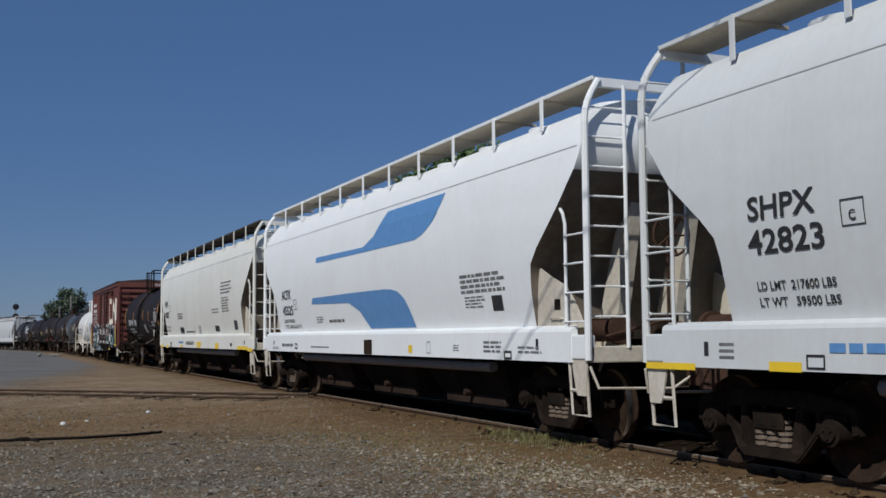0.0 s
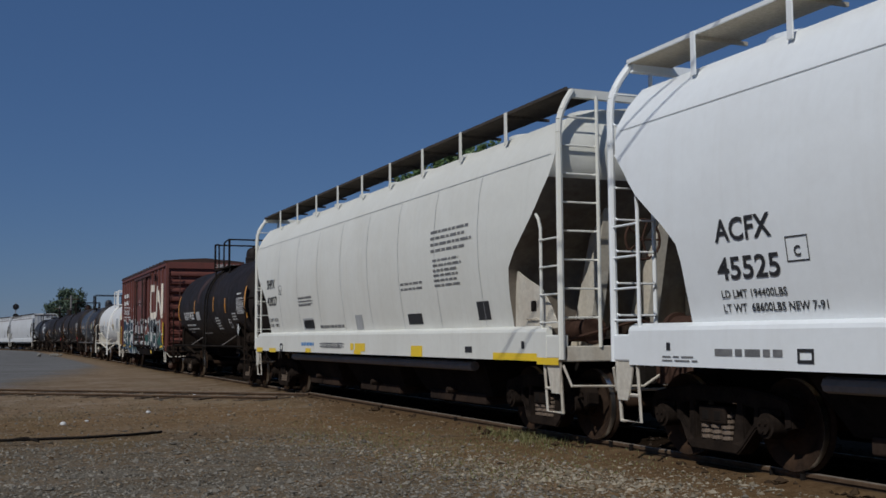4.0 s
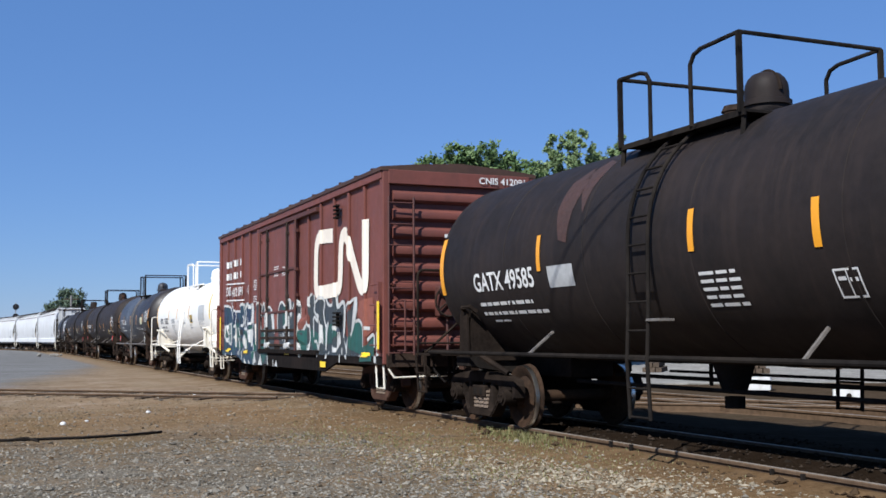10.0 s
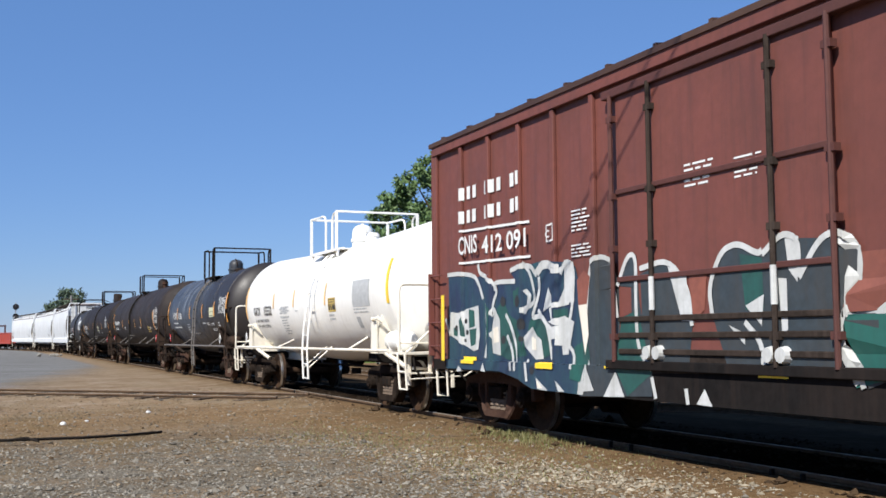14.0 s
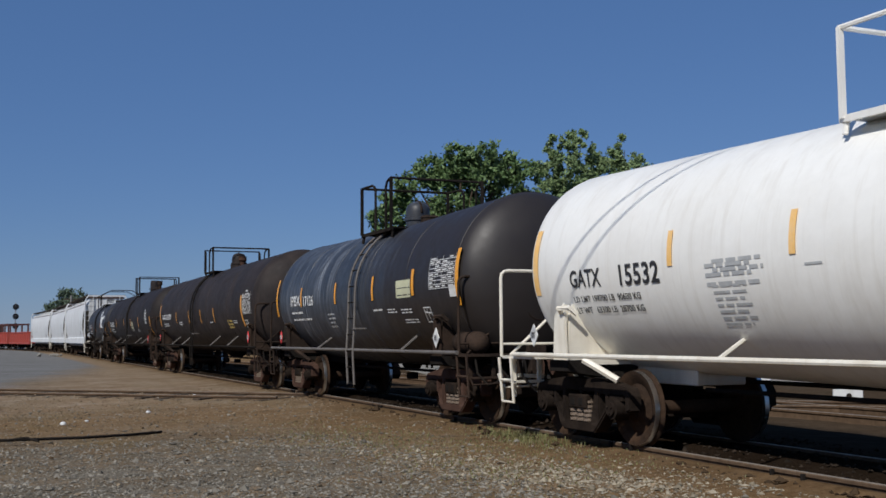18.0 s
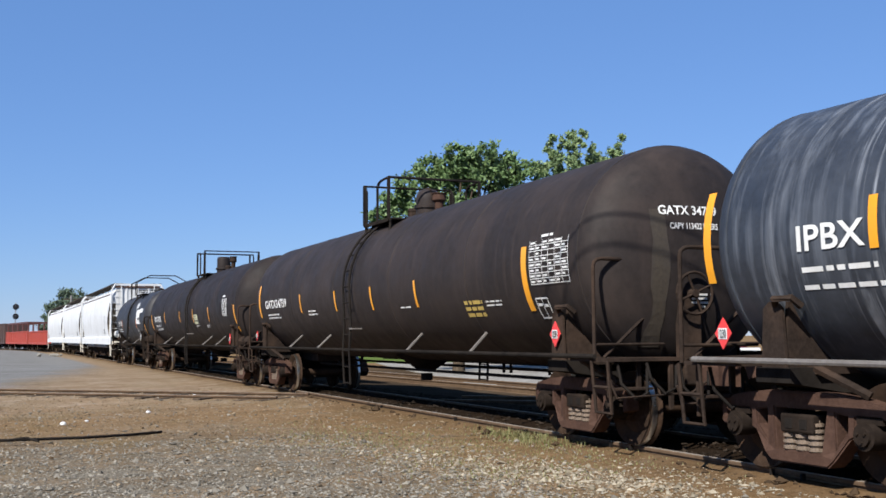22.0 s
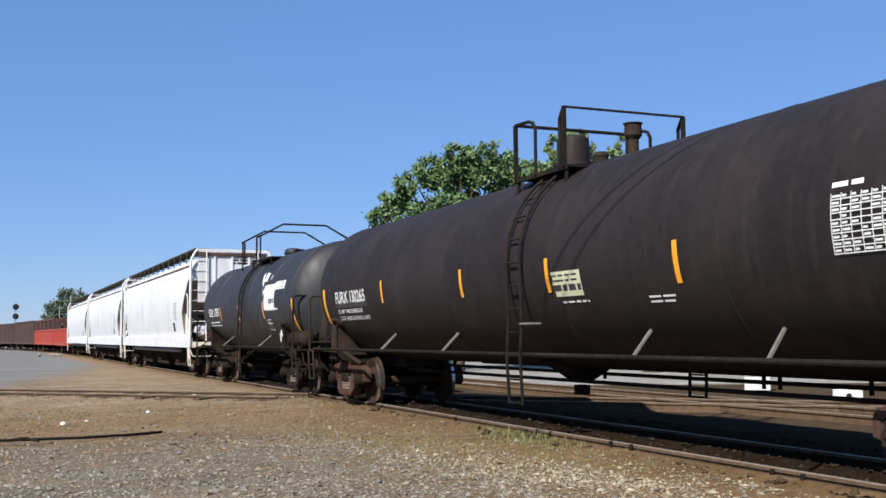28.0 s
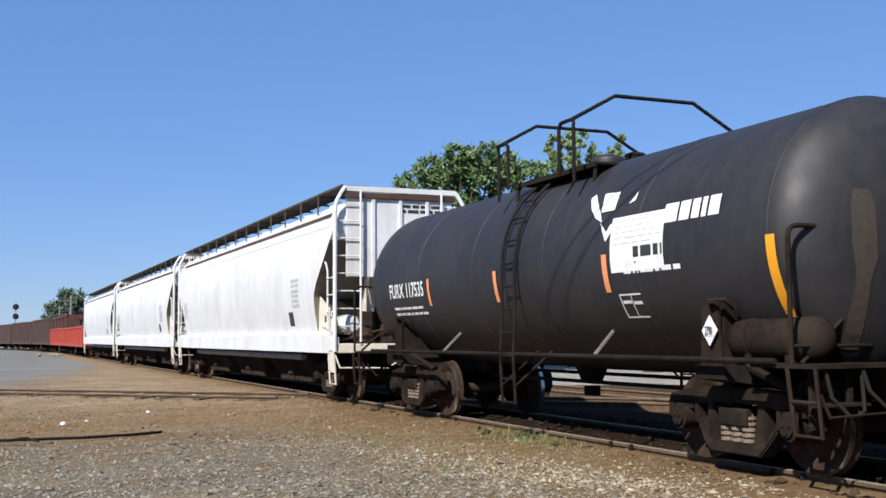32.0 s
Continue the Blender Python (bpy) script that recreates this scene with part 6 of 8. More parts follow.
# seams between the side sheets
for k in range(8):
    decal("panel_seam", M_SIGNG, car, hop_side, strip(5.706 - 1.657 * k, 5.694 - 1.657 * k, 1.50, 3.68, 8), 0.003)
lettering("SHPX", M_SIGNB, car, hop_side, 6.84, 2.58, 0.220, "reporting_mark", width=0.79, label="black stencilled lettering")
lettering("42827", M_SIGNB, car, hop_side, 6.88, 2.16, 0.211, "car_number", width=0.96, label="black stencilled number")
decal("stencil_box", M_SIGNB, car, hop_side, outline_box(5.42, 5.67, 2.39, 2.61, 0.012))
lettering("C", M_SIGNB, car, hop_side, 5.59, 2.43, 0.088, "plate_letter", width=0.10)
lettering("LD LMT  217200", M_SIGNB, car, hop_side, 6.92, 1.76, 0.073, "load_stencil", width=0.90)
lettering("LT WT    59800", M_SIGNB, car, hop_side, 6.91, 1.62, 0.074, "load_stencil", width=0.88)
decal("stencil_text", M_SIGNF, car, hop_side, bars(4.00, 2.84, 2.05, 2.25, 3, 0.42, 4, 0.25))
decal("vent_panel", M_SIGNG, car, hop_side, strip(3.81, 2.98, 1.52, 1.78, 4))
decal("vent_slot", M_SIGNB, car, hop_side, strip(3.76, 3.16, 1.59, 1.71, 4))
decal("grey_patch", M_SIGNG, car, hop_side, strip(0.05, -0.38, 1.50, 1.78, 4))
decal("stencil_text", M_SIGNF, car, hop_side, bars(2.52, 0.78, 1.51, 1.61, 1, 0.6, 6, 0))
decal("reflector", M_YELLOW, car, hop_side, strip(8.15, 7.51, 0.99, 1.10, 4))
decal("reflector", M_YELLOW, car, hop_side, strip(6.81, 6.14, 0.99, 1.09, 4))
decal("reflector", M_YELLOW, car, hop_side, strip(3.47, 3.03, 1.02, 1.11, 4))
decal("reflector", M_YELLOW, car, hop_side, strip(0.23, 0.03, 1.10, 1.23, 4))
decal("reflector", M_YELLOW, car, hop_side, strip(0.01, -0.41, 1.02, 1.10, 4))
decal("stencil_text", M_BLUE, car, hop_side, bars(3.80, 2.75, 1.15, 1.24, 1, 0.75, 3, 0))
decal("stencil_text", M_SIGNF, car, hop_side, bars(2.16, 0.62, 1.10, 1.24, 3, 0.42, 7, 0.25))
decal("stencil_box", M_SIGNB, car, hop_side, outline_box(5.48, 5.73, 1.03, 1.21, 0.04))
decal("stencil_text", M_SIGNF, car, hop_side, bars(-4.10, -5.69, 2.64, 3.04, 4, 0.42, 8, 0.25))
decal("stencil_text", M_SIGNF, car, hop_side, bars(-4.17, -5.30, 2.10, 2.58, 6, 0.42, 9, 0.25))
decal("stencil_text", M_SIGNF, car, hop_side, bars(-2.63, -3.81, 2.09, 2.27, 2, 0.42, 10, 0.25))
decal("stencil_square", M_SIGNB, car, hop_side, strip(-5.66, -6.08, 1.59, 1.86, 4))
decal("stencil_square", M_SIGNB, car, hop_side, strip(-2.80, -3.45, 1.56, 1.74, 4))
decal("stencil_square", M_SIGNB, car, hop_side, strip(3.71, 2.95, 1.55, 1.74, 4))
decal("stencil_text", M_SIGNF, car, hop_side, bars(3.97, 2.79, 2.01, 2.27, 3, 0.4, 11, 0.25))
decal("reflector", M_YELLOW, car, hop_side, strip(-6.26, -7.58, 1.02, 1.12, 4))
decal("reflector", M_YELLOW, car, hop_side, strip(-7.58, -8.16, 0.98, 1.07, 4))
decal("reflector", M_YELLOW, car, hop_side, strip(-3.06, -3.57, 1.02, 1.20, 4))
decal("reflector", M_YELLOW, car, hop_side, strip(-0.05, -0.66, 1.08, 1.23, 4))
decal("stencil_text", M_SIGNF, car, hop_side, bars(2.34, 0.38, 1.11, 1.23, 2, 0.42, 12, 0.25))
decal("sill_slot", M_SIGNB, car, hop_side, strip(-5.29, -5.54, 1.11, 1.20, 4))
decal("sill_slot", M_SIGNB, car, hop_side, strip(-7.14, -7.23, 1.18, 1.28, 4))

car, u = TANK_A[0], TANK_A[1]
sf = TANK_A[2](0)
orange_mark(car, sf, -1.14, 2.22, 2.67, 0.1, M_ORANGE)
orange_mark(car, sf, -2.99, 2.12, 2.57, 0.1, M_ORANGE)
orange_mark(car, sf, 2.23, 2.21, 2.69, 0.1, M_ORANGE)
orange_mark(car, sf, -5.74, 1.92, 2.82, 0.14, M_ORANGE)
orange_mark(car, sf, 5.51, 2.01, 2.91, 0.14, M_ORANGE)
lettering("GATX 49585", M_SIGNW, car, sf, 4.34, 2.02, 0.264, "reporting_mark", width=1.92, label="white stencilled lettering")
decal("faded_label", M_SIGNG, car, sf, strip(2.02, 1.36, 1.98, 2.26, 4))
decal("stencil_text", M_SIGNW, car, sf, bars(4.30, 2.52, 1.73, 1.85, 1, 0.42, 3, 0.25))
decal("stencil_text", M_SIGNW, car, sf, bars(4.32, 2.17, 1.60, 1.71, 1, 0.42, 4, 0.25))
decal("stencil_text", M_SIGNW, car, sf, bars(4.08, 3.42, 1.53, 1.59, 1, 0.42, 5, 0.25))
data_panel(car, sf, -4.61, -5.59, 2.05, 2.53, 8, 5, None, M_SIGNW)
decal("stencil_text", M_SIGNW, car, sf, bars(-4.62, -5.14, 2.55, 2.66, 1, 0.42, 2, 0))
decal("stencil_text", M_SIGNW, car, sf, bars(-1.18, -1.82, 1.59, 2.00, 5, 0.42, 6, 0.1))
decal("stencil_box", M_SIGNW, car, sf, outline_box(-3.38, -3.07, 1.66, 1.92, 0.02, True))
decal("stencil_text", M_SIGNW, car, sf, bars(-3.82, -4.42, 1.85, 2.09, 3, 0.42, 7, 0.25))
decal("stencil_text", M_SIGNW, car, sf, bars(-3.94, -4.32, 1.66, 1.77, 2, 0.42, 8, 0.25))
placard(car, -4.91, 1.59, -1.42, M_SIGNW, "1814", M_SIGNB, 0.135)
decal("rust_streak", M_RSTK, car, sf, [[(1.70, 2.58), (1.88, 2.99), (1.88, 3.36), (1.61, 3.55), (1.41, 3.29), (1.48, 2.95), (1.49, 2.53)], [(1.59, 3.38), (1.41, 3.62), (1.11, 3.54), (1.19, 3.22), (1.19, 2.88)]])

car, u = TANK_B[0], TANK_B[1]
sf = TANK_B[2](0)
lettering("GATX", M_SIGNB, car, sf, 4.95, 1.96, 0.211, "reporting_mark", width=0.74, label="black stencilled lettering")
lettering("15532", M_SIGNB, car, sf, 3.85, 1.94, 0.238, "car_number", width=0.88, label="black stencilled number")
orange_mark(car, sf, 0.81, 2.09, 2.51, 0.09, M_FADEDO)
orange_mark(car, sf, 2.75, 2.10, 2.49, 0.09, M_FADEDO)
orange_mark(car, sf, -1.81, 2.06, 2.54, 0.09, M_FADEDO)
orange_mark(car, sf, 5.84, 1.89, 2.77, 0.13, M_FADEDO)
lettering("LD LMT 199700 LB  90600 KG", M_SIGNB, car, sf, 4.94, 1.77, 0.074, "load_stencil", width=1.53)
lettering("LT WT   63300 LB  28700 KG", M_SIGNB, car, sf, 4.95, 1.63, 0.074, "load_stencil", width=1.54)
decal("stencil_text", M_SIGNG, car, sf, bars(2.02, 1.22, 1.94, 2.12, 2, 0.42, 3, 0.25))
decal("stencil_text", M_SIGNG, car, sf, bars(2.07, 1.49, 1.40, 1.86, 7, 0.4, 4, 0.25))
decal("stencil_text", M_SIGNG, car, sf, bars(0.67, 0.38, 1.95, 2.00, 1, 0.42, 5, 0.25))
decal("yellow_label", M_LABELY, car, sf, strip(-2.04, -2.56, 1.90, 2.20, 4), label="weathered yellow emergency label")
decal("stencil_text", M_SIGNB, car, sf, bars(-2.08, -2.57, 2.02, 2.17, 3, 0.4, 21, 0.1))
decal("stencil_text", M_SIGNB, car, sf, bars(-2.06, -2.55, 1.93, 2.04, 1, 0.9, 22, 0))
decal("stencil_text", M_SIGNG, car, sf, bars(-2.02, -2.46, 1.68, 1.85, 2, 0.42, 6, 0.25))
decal("faded_label", M_SIGNG, car, sf, strip(-3.71, -4.75, 1.96, 2.49, 4))
decal("stencil_text", M_SIGNG, car, sf, bars(-3.72, -4.59, 1.80, 1.93, 2, 0.42, 7, 0.25))
orange_mark(car, sf, -5.79, 1.98, 2.82, 0.13, M_YELLOW)
decal("stencil_text", M_SIGNG, car, sf, bars(2.15, 1.31, 1.79, 2.08, 3, 0.42, 9, 0.25))
decal("faded_label", M_SIGNG, car, sf, strip(-3.77, -3.99, 1.54, 1.76, 4))

car, u = TANK_C[0], TANK_C[1]
sf = TANK_C[2](0)
orange_mark(car, sf, -1.62, 2.04, 2.50, 0.1, M_ORANGE)
orange_mark(car, sf, 0.75, 2.05, 2.49, 0.1, M_ORANGE)
orange_mark(car, sf, 3.38, 2.06, 2.51, 0.1, M_ORANGE)
orange_mark(car, sf, -3.71, 2.06, 2.52, 0.12, M_ORANGE)
orange_mark(car, sf, 5.61, 1.87, 2.80, 0.12, M_ORANGE)
orange_mark(car, sf, -5.62, 1.84, 2.74, 0.13, M_ORANGE)
lettering("IPBX", M_SIGNW, car, sf, 4.33, 2.10, 0.227, "reporting_mark", width=0.85, label="white stencilled lettering")
lettering("17126", M_SIGNW, car, sf, 3.26, 2.08, 0.213, "car_number", width=0.87, label="white stencilled number")
decal("stencil_text", M_SIGNW, car, sf, bars(4.29, 3.09, 1.84, 1.95, 1, 0.42, 2, 0.25))
decal("stencil_text", M_SIGNW, car, sf, bars(4.31, 2.64, 1.69, 1.79, 1, 0.42, 3, 0.25))
decal("stencil_text", M_SIGNG, car, sf, bars(1.40, 0.93, 1.51, 1.86, 4, 0.42, 4, 0.3))
decal("label_panel", M_LABEL, car, sf, strip(-2.90, -3.60, 2.04, 2.35, 4), label="pale yellow emergency label")
decal("stencil_text", M_SIGNB, car, sf, bars(-2.95, -3.58, 2.06, 2.22, 1, 0.9, 5, 0))
decal("stencil_text", M_SIGNW, car, sf, bars(-1.57, -2.15, 1.80, 1.87, 1, 0.42, 5, 0.25))
decal("stencil_text", M_SIGNW, car, sf, bars(-2.32, -2.83, 1.76, 1.86, 2, 0.42, 6, 0.25))
decal("stencil_text", M_SIGNW, car, sf, bars(-3.01, -3.61, 1.74, 1.84, 2, 0.42, 7, 0.25))
decal("stencil_text", M_SIGNW, car, sf, bars(-3.06, -3.72, 1.57, 1.66, 2, 0.42, 8, 0.25))
data_panel(car, sf, -4.48, -5.55, 2.13, 2.66, 8, 4, None, M_SIGNW)
decal("stencil_box", M_SIGNW, car, sf, outline_box(-4.37, -4.07, 1.59, 1.85, 0.02, True))
placard(car, -4.79, 1.33, -1.42, M_SIGNW, "1805", M_SIGNB, 0.135)
decal("label_panel", M_SIGNW, car, sf, strip(-5.29, -5.56, 1.98, 2.16, 4))

car, u = TANK_D[0], TANK_D[1]
sf = TANK_D[2](0)
orange_mark(car, sf, -3.07, 1.85, 2.31, 0.085, M_ORANGE)
orange_mark(car, sf, -0.79, 1.86, 2.31, 0.085, M_ORANGE)
orange_mark(car, sf, 1.49, 1.90, 2.32, 0.085, M_ORANGE)
orange_mark(car, sf, 4.17, 1.92, 2.35, 0.085, M_ORANGE)
orange_mark(car, sf, -7.15, 1.69, 2.56, 0.15, M_ORANGE)
orange_mark(car, sf, 8.12, 1.87, 2.72, 0.14, M_ORANGE)
lettering("GATX34739", M_SIGNW, car, sf, 7.53, 2.10, 0.200, "reporting_mark", width=2.11, label="white stencilled lettering")
decal("stencil_text", M_SIGNW, car, sf, bars(7.38, 5.89, 1.79, 1.95, 2, 0.42, 2, 0.25))
data_panel(car, sf, -7.33, -8.37, 2.03, 2.62, 8, 6, None, M_SIGNW)
decal("stencil_text", M_SIGNW, car, sf, bars(-7.61, -7.92, 2.61, 2.69, 1, 0.42, 3, 0))
decal("stencil_box", M_SIGNW, car, sf, outline_box(-7.65, -7.31, 1.58, 1.86, 0.02, True))
decal("stencil_text", M_LABELY, car, sf, bars(-4.98, -5.66, 1.61, 1.89, 3, 0.6, 41, 0.1))
decal("stencil_text", M_SIGNW, car, sf, bars(-5.76, -6.32, 1.76, 1.87, 2, 0.42, 4, 0.25))
decal("stencil_text", M_SIGNW, car, sf, bars(-2.23, -2.81, 1.82, 1.88, 1, 0.42, 5, 0.25))
placard(car, -7.94, 1.37, -1.42, M_REDP, "1230", M_SIGNB, 0.135)
decal("stencil_text", M_SIGNW, car, sf, bars(3.64, 2.93, 1.81, 1.96, 2, 0.42, 9, 0.25))

car, u = TANK_E[0], TANK_E[1]
sf = TANK_E[2](0)
orange_mark(car, sf, -1.62, 1.91, 2.36, 0.09, M_ORANGE)
orange_mark(car, sf, -4.47, 1.90, 2.36, 0.09, M_ORANGE)
orange_mark(car, sf, 1.15, 1.95, 2.38, 0.09, M_ORANGE)
orange_mark(car, sf, 4.75, 1.98, 2.39, 0.09, M_ORANGE)
orange_mark(car, sf, -8.46, 1.55, 2.33, 0.14, M_ORANGE)
orange_mark(car, sf, 8.37, 1.65, 2.37, 0.13, M_ORANGE)
decal("number_panel", M_SIGNB, car, sf, strip(7.69, 5.66, 1.95, 2.16, 6), 0.002)
lettering("FURX 130265", M_SIGNW, car, sf, 7.61, 2.05, 0.230, "reporting_mark", width=1.88, label="white lettering on a black panel")
lettering("LD LMT 194800 LB 88350 KG", M_SIGNW, car, sf, 7.57, 1.84, 0.079, "load_stencil", width=1.56)
lettering("LT WT 68200 LB 30950 KG NEW", M_SIGNW, car, sf, 7.58, 1.70, 0.079, "load_stencil", width=1.87)
data_panel(car, sf, -6.79, -7.49, 2.03, 2.56, 9, 6, None, M_SIGNW)
decal("stencil_text", M_SIGNW, car, sf, bars(-6.78, -7.15, 2.55, 2.66, 1, 0.42, 3, 0))
decal("label_panel", M_LABEL, car, sf, strip(-1.71, -2.44, 1.85, 2.17, 4), label="pale worn paper label")
decal("stencil_text", M_SIGNB, car, sf, bars(-1.76, -2.47, 2.00, 2.13, 2, 0.4, 42, 0.25))
decal("stencil_text", M_SIGNB, car, sf, bars(-1.71, -2.42, 1.91, 2.00, 1, 0.9, 43, 0))
decal("stencil_text", M_SIGNW, car, sf, bars(-1.86, -2.56, 1.73, 1.79, 1, 0.42, 4, 0.25))
decal("stencil_text", M_SIGNW, car, sf, bars(-3.81, -4.42, 1.68, 1.79, 2, 0.42, 5, 0.25))
placard(car, -7.83, 1.32, -1.42, M_REDP, "1230", M_SIGNB, 0.135)

car, u = TANK_F[0], TANK_F[1]
sf = TANK_F[2](0)
orange_mark(car, sf, -2.55, 1.86, 2.31, 0.11, M_SALMON)
orange_mark(car, sf, 0.45, 1.84, 2.29, 0.1, M_SALMON)
orange_mark(car, sf, 3.00, 1.86, 2.31, 0.09, M_SALMON)
orange_mark(car, sf, -5.50, 1.51, 2.29, 0.13, M_ORANGE)
lettering("FURX 117535", M_SIGNW, car, sf, 4.86, 2.04, 0.245, "reporting_mark", width=1.64, label="white stencilled lettering")
decal("stencil_text", M_SIGNW, car, sf, bars(4.74, 3.19, 1.67, 1.87, 2, 0.42, 2, 0.1))
decal("leaf_emblem", M_SIGNW, car, sf, [[(-1.93, 3.07), (-2.02, 3.11), (-2.31, 2.86), (-2.43, 2.71), (-2.25, 2.78), (-2.07, 2.91)], [(-2.25, 3.09), (-2.61, 3.07), (-2.65, 2.84), (-2.35, 2.84)], [(-2.93, 2.88), (-3.04, 3.02), (-3.05, 2.91)], [(-2.39, 2.71), (-2.57, 2.46), (-2.74, 2.64), (-2.64, 2.67), (-2.57, 2.58)]], label="white leaf-shaped emblem")
decal("emblem_letters", M_SIGNW, car, sf, bars(-3.74, -4.71, 2.50, 2.78, 1, 0.75, 6, 0))
decal("label_panel", M_SIGNW, car, sf, strip(-2.68, -3.76, 2.08, 2.73, 4), label="white data label")
decal("stencil_text", M_SIGNB, car, sf, bars(-3.17, -3.74, 2.22, 2.36, 1, 0.9, 7, 0))
decal("stencil_text", M_SIGNG, car, sf, bars(-2.76, -3.77, 2.35, 2.68, 5, 0.25, 8, 0.25))
decal("stencil_text", M_SIGNW, car, sf, bars(-2.94, -4.19, 1.98, 2.11, 1, 0.42, 9, 0.25))
decal("stencil_box", M_SIGNW, car, sf, outline_box(-3.20, -2.73, 1.55, 1.83, 0.02, True))
placard(car, -4.55, 1.39, -1.42, M_SIGNW, "2790", M_SIGNB, 0.125)

car, u = BOXCAR[0], BOXCAR[1]
strokes("emblem", M_LOGO, car, box_side, 0.3, [[(-4.23, 3.48), (-3.41, 3.53), (-3.11, 3.49), (-2.98, 3.29), (-2.96, 2.44), (-3.08, 2.31), (-3.85, 2.32), (-4.51, 2.33), (-4.72, 2.41), (-4.76, 3.17), (-4.84, 3.39), (-5.03, 3.45), (-5.22, 3.32), (-5.46, 2.98), (-5.86, 2.48), (-6.03, 2.31), (-6.25, 2.29), (-6.34, 2.44), (-6.36, 3.03), (-6.37, 3.60)]])
decal("name_bar", M_SIGNW, car, box_side, [[(6.35, 3.42), (6.23, 3.42), (6.23, 3.61), (6.35, 3.61)], [(6.14, 3.42), (6.02, 3.42), (6.02, 3.61), (6.14, 3.61)], [(5.93, 3.42), (5.81, 3.42), (5.81, 3.61), (5.93, 3.61)], [(5.52, 3.42), (5.40, 3.42), (5.40, 3.61), (5.52, 3.61)], [(5.31, 3.42), (5.19, 3.42), (5.19, 3.61), (5.31, 3.61)], [(5.11, 3.42), (4.98, 3.42), (4.98, 3.61), (5.11, 3.61)], [(4.69, 3.42), (4.57, 3.42), (4.57, 3.61), (4.69, 3.61)], [(4.48, 3.42), (4.36, 3.42), (4.36, 3.61), (4.48, 3.61)]])
decal("name_bar", M_SIGNW, car, box_side, [[(6.36, 3.06), (6.24, 3.06), (6.24, 3.25), (6.36, 3.25)], [(6.15, 3.06), (6.03, 3.06), (6.03, 3.25), (6.15, 3.25)], [(5.95, 3.06), (5.82, 3.06), (5.82, 3.25), (5.95, 3.25)], [(5.53, 3.06), (5.41, 3.06), (5.41, 3.25), (5.53, 3.25)], [(5.32, 3.06), (5.20, 3.06), (5.20, 3.25), (5.32, 3.25)], [(5.11, 3.06), (4.99, 3.06), (4.99, 3.25), (5.11, 3.25)], [(4.69, 3.06), (4.57, 3.06), (4.57, 3.25), (4.69, 3.25)], [(4.48, 3.06), (4.36, 3.06), (4.36, 3.25), (4.48, 3.25)]])
lettering("CNIS", M_SIGNW, car, box_face, 6.36, 2.59, 0.263, "reporting_mark", width=0.68, label="white stencilled lettering")
lettering("412 091", M_SIGNW, car, box_face, 5.51, 2.55, 0.246, "car_number", width=1.38, label="white stencilled number")
strokes("stripe", M_SIGNW, car, box_side, 0.035, [[(6.34, 2.95), (4.11, 2.88)], [(6.34, 2.46), (4.09, 2.41)]])
decal("stencil_box", M_SIGNW, car, box_side, outline_box(3.40, 3.66, 2.56, 2.79, 0.02))
lettering("C", M_SIGNW, car, box_face, 3.59, 2.61, 0.094, "plate_letter", width=0.11)
decal("stencil_text", M_SIGNW, car, box_side, bars(3.00, 2.56, 2.61, 2.90, 6, 0.42, 5, 0.25))
decal("stencil_text", M_SIGNW, car, box_side, bars(3.01, 2.48, 2.29, 2.47, 4, 0.42, 6, 0.25))
decal("stencil_text", M_SIGNW, car, box_side, bars(0.57, 0.04, 2.84, 3.11, 5, 0.42, 7, 0.25))
decal("stencil_text", M_SIGNW, car, box_side, bars(-0.24, -0.66, 2.83, 3.06, 5, 0.42, 8, 0.25))
decal("reflector", M_YELLOW, car, box_side, strip(6.26, 5.81, 0.95, 1.05, 1), 0.022)
decal("reflector", M_YELLOW, car, box_side, strip(3.88, 3.42, 0.93, 1.01, 1), 0.022)
decal("reflector", M_YELLOW, car, box_side, strip(2.18, 1.74, 0.97, 1.06, 1), 0.022)
decal("reflector", M_YELLOW, car, box_side, strip(-0.52, -0.93, 0.95, 1.04, 1), 0.022)
decal("reflector", M_YELLOW, car, box_side, strip(-6.20, -6.59, 0.97, 1.06, 1), 0.022)
decal("reflector", M_YELLOW, car, box_side, strip(-3.52, -3.92, 0.72, 0.84, 1), 0.022)
part("reflector", boxes(((-1.655, 6.74, 0.98), (-1.645, 6.84, 1.99))), M_YELLOW, car, "yellow reflective strip")
part("reflector", boxes(((-1.655, -7.42, 1.13), (-1.645, -7.32, 2.00))), M_YELLOW, car, "yellow reflective strip")
bracket = part("tie_down_bracket", boxes(((-1.60, -4.77, 1.57), (-1.55, -4.67, 1.85)), bevel=0.01), M_SILL, car)
for dz in (-0.12, -0.04, 0.04, 0.12):
    part("slat", boxes(((-1.64, -4.89, 1.71 + dz), (-1.56, -4.55, 1.71 + dz + 0.03))), M_SILL, bracket)
bracket = part("tie_down_bracket", boxes(((-1.60, -4.76, 3.77), (-1.55, -4.66, 4.05)), bevel=0.01), M_SILL, car)
for dz in (-0.12, -0.04, 0.04, 0.12):
    part("slat", boxes(((-1.64, -4.84, 3.91 + dz), (-1.56, -4.58, 3.91 + dz + 0.03))), M_SILL, bracket)
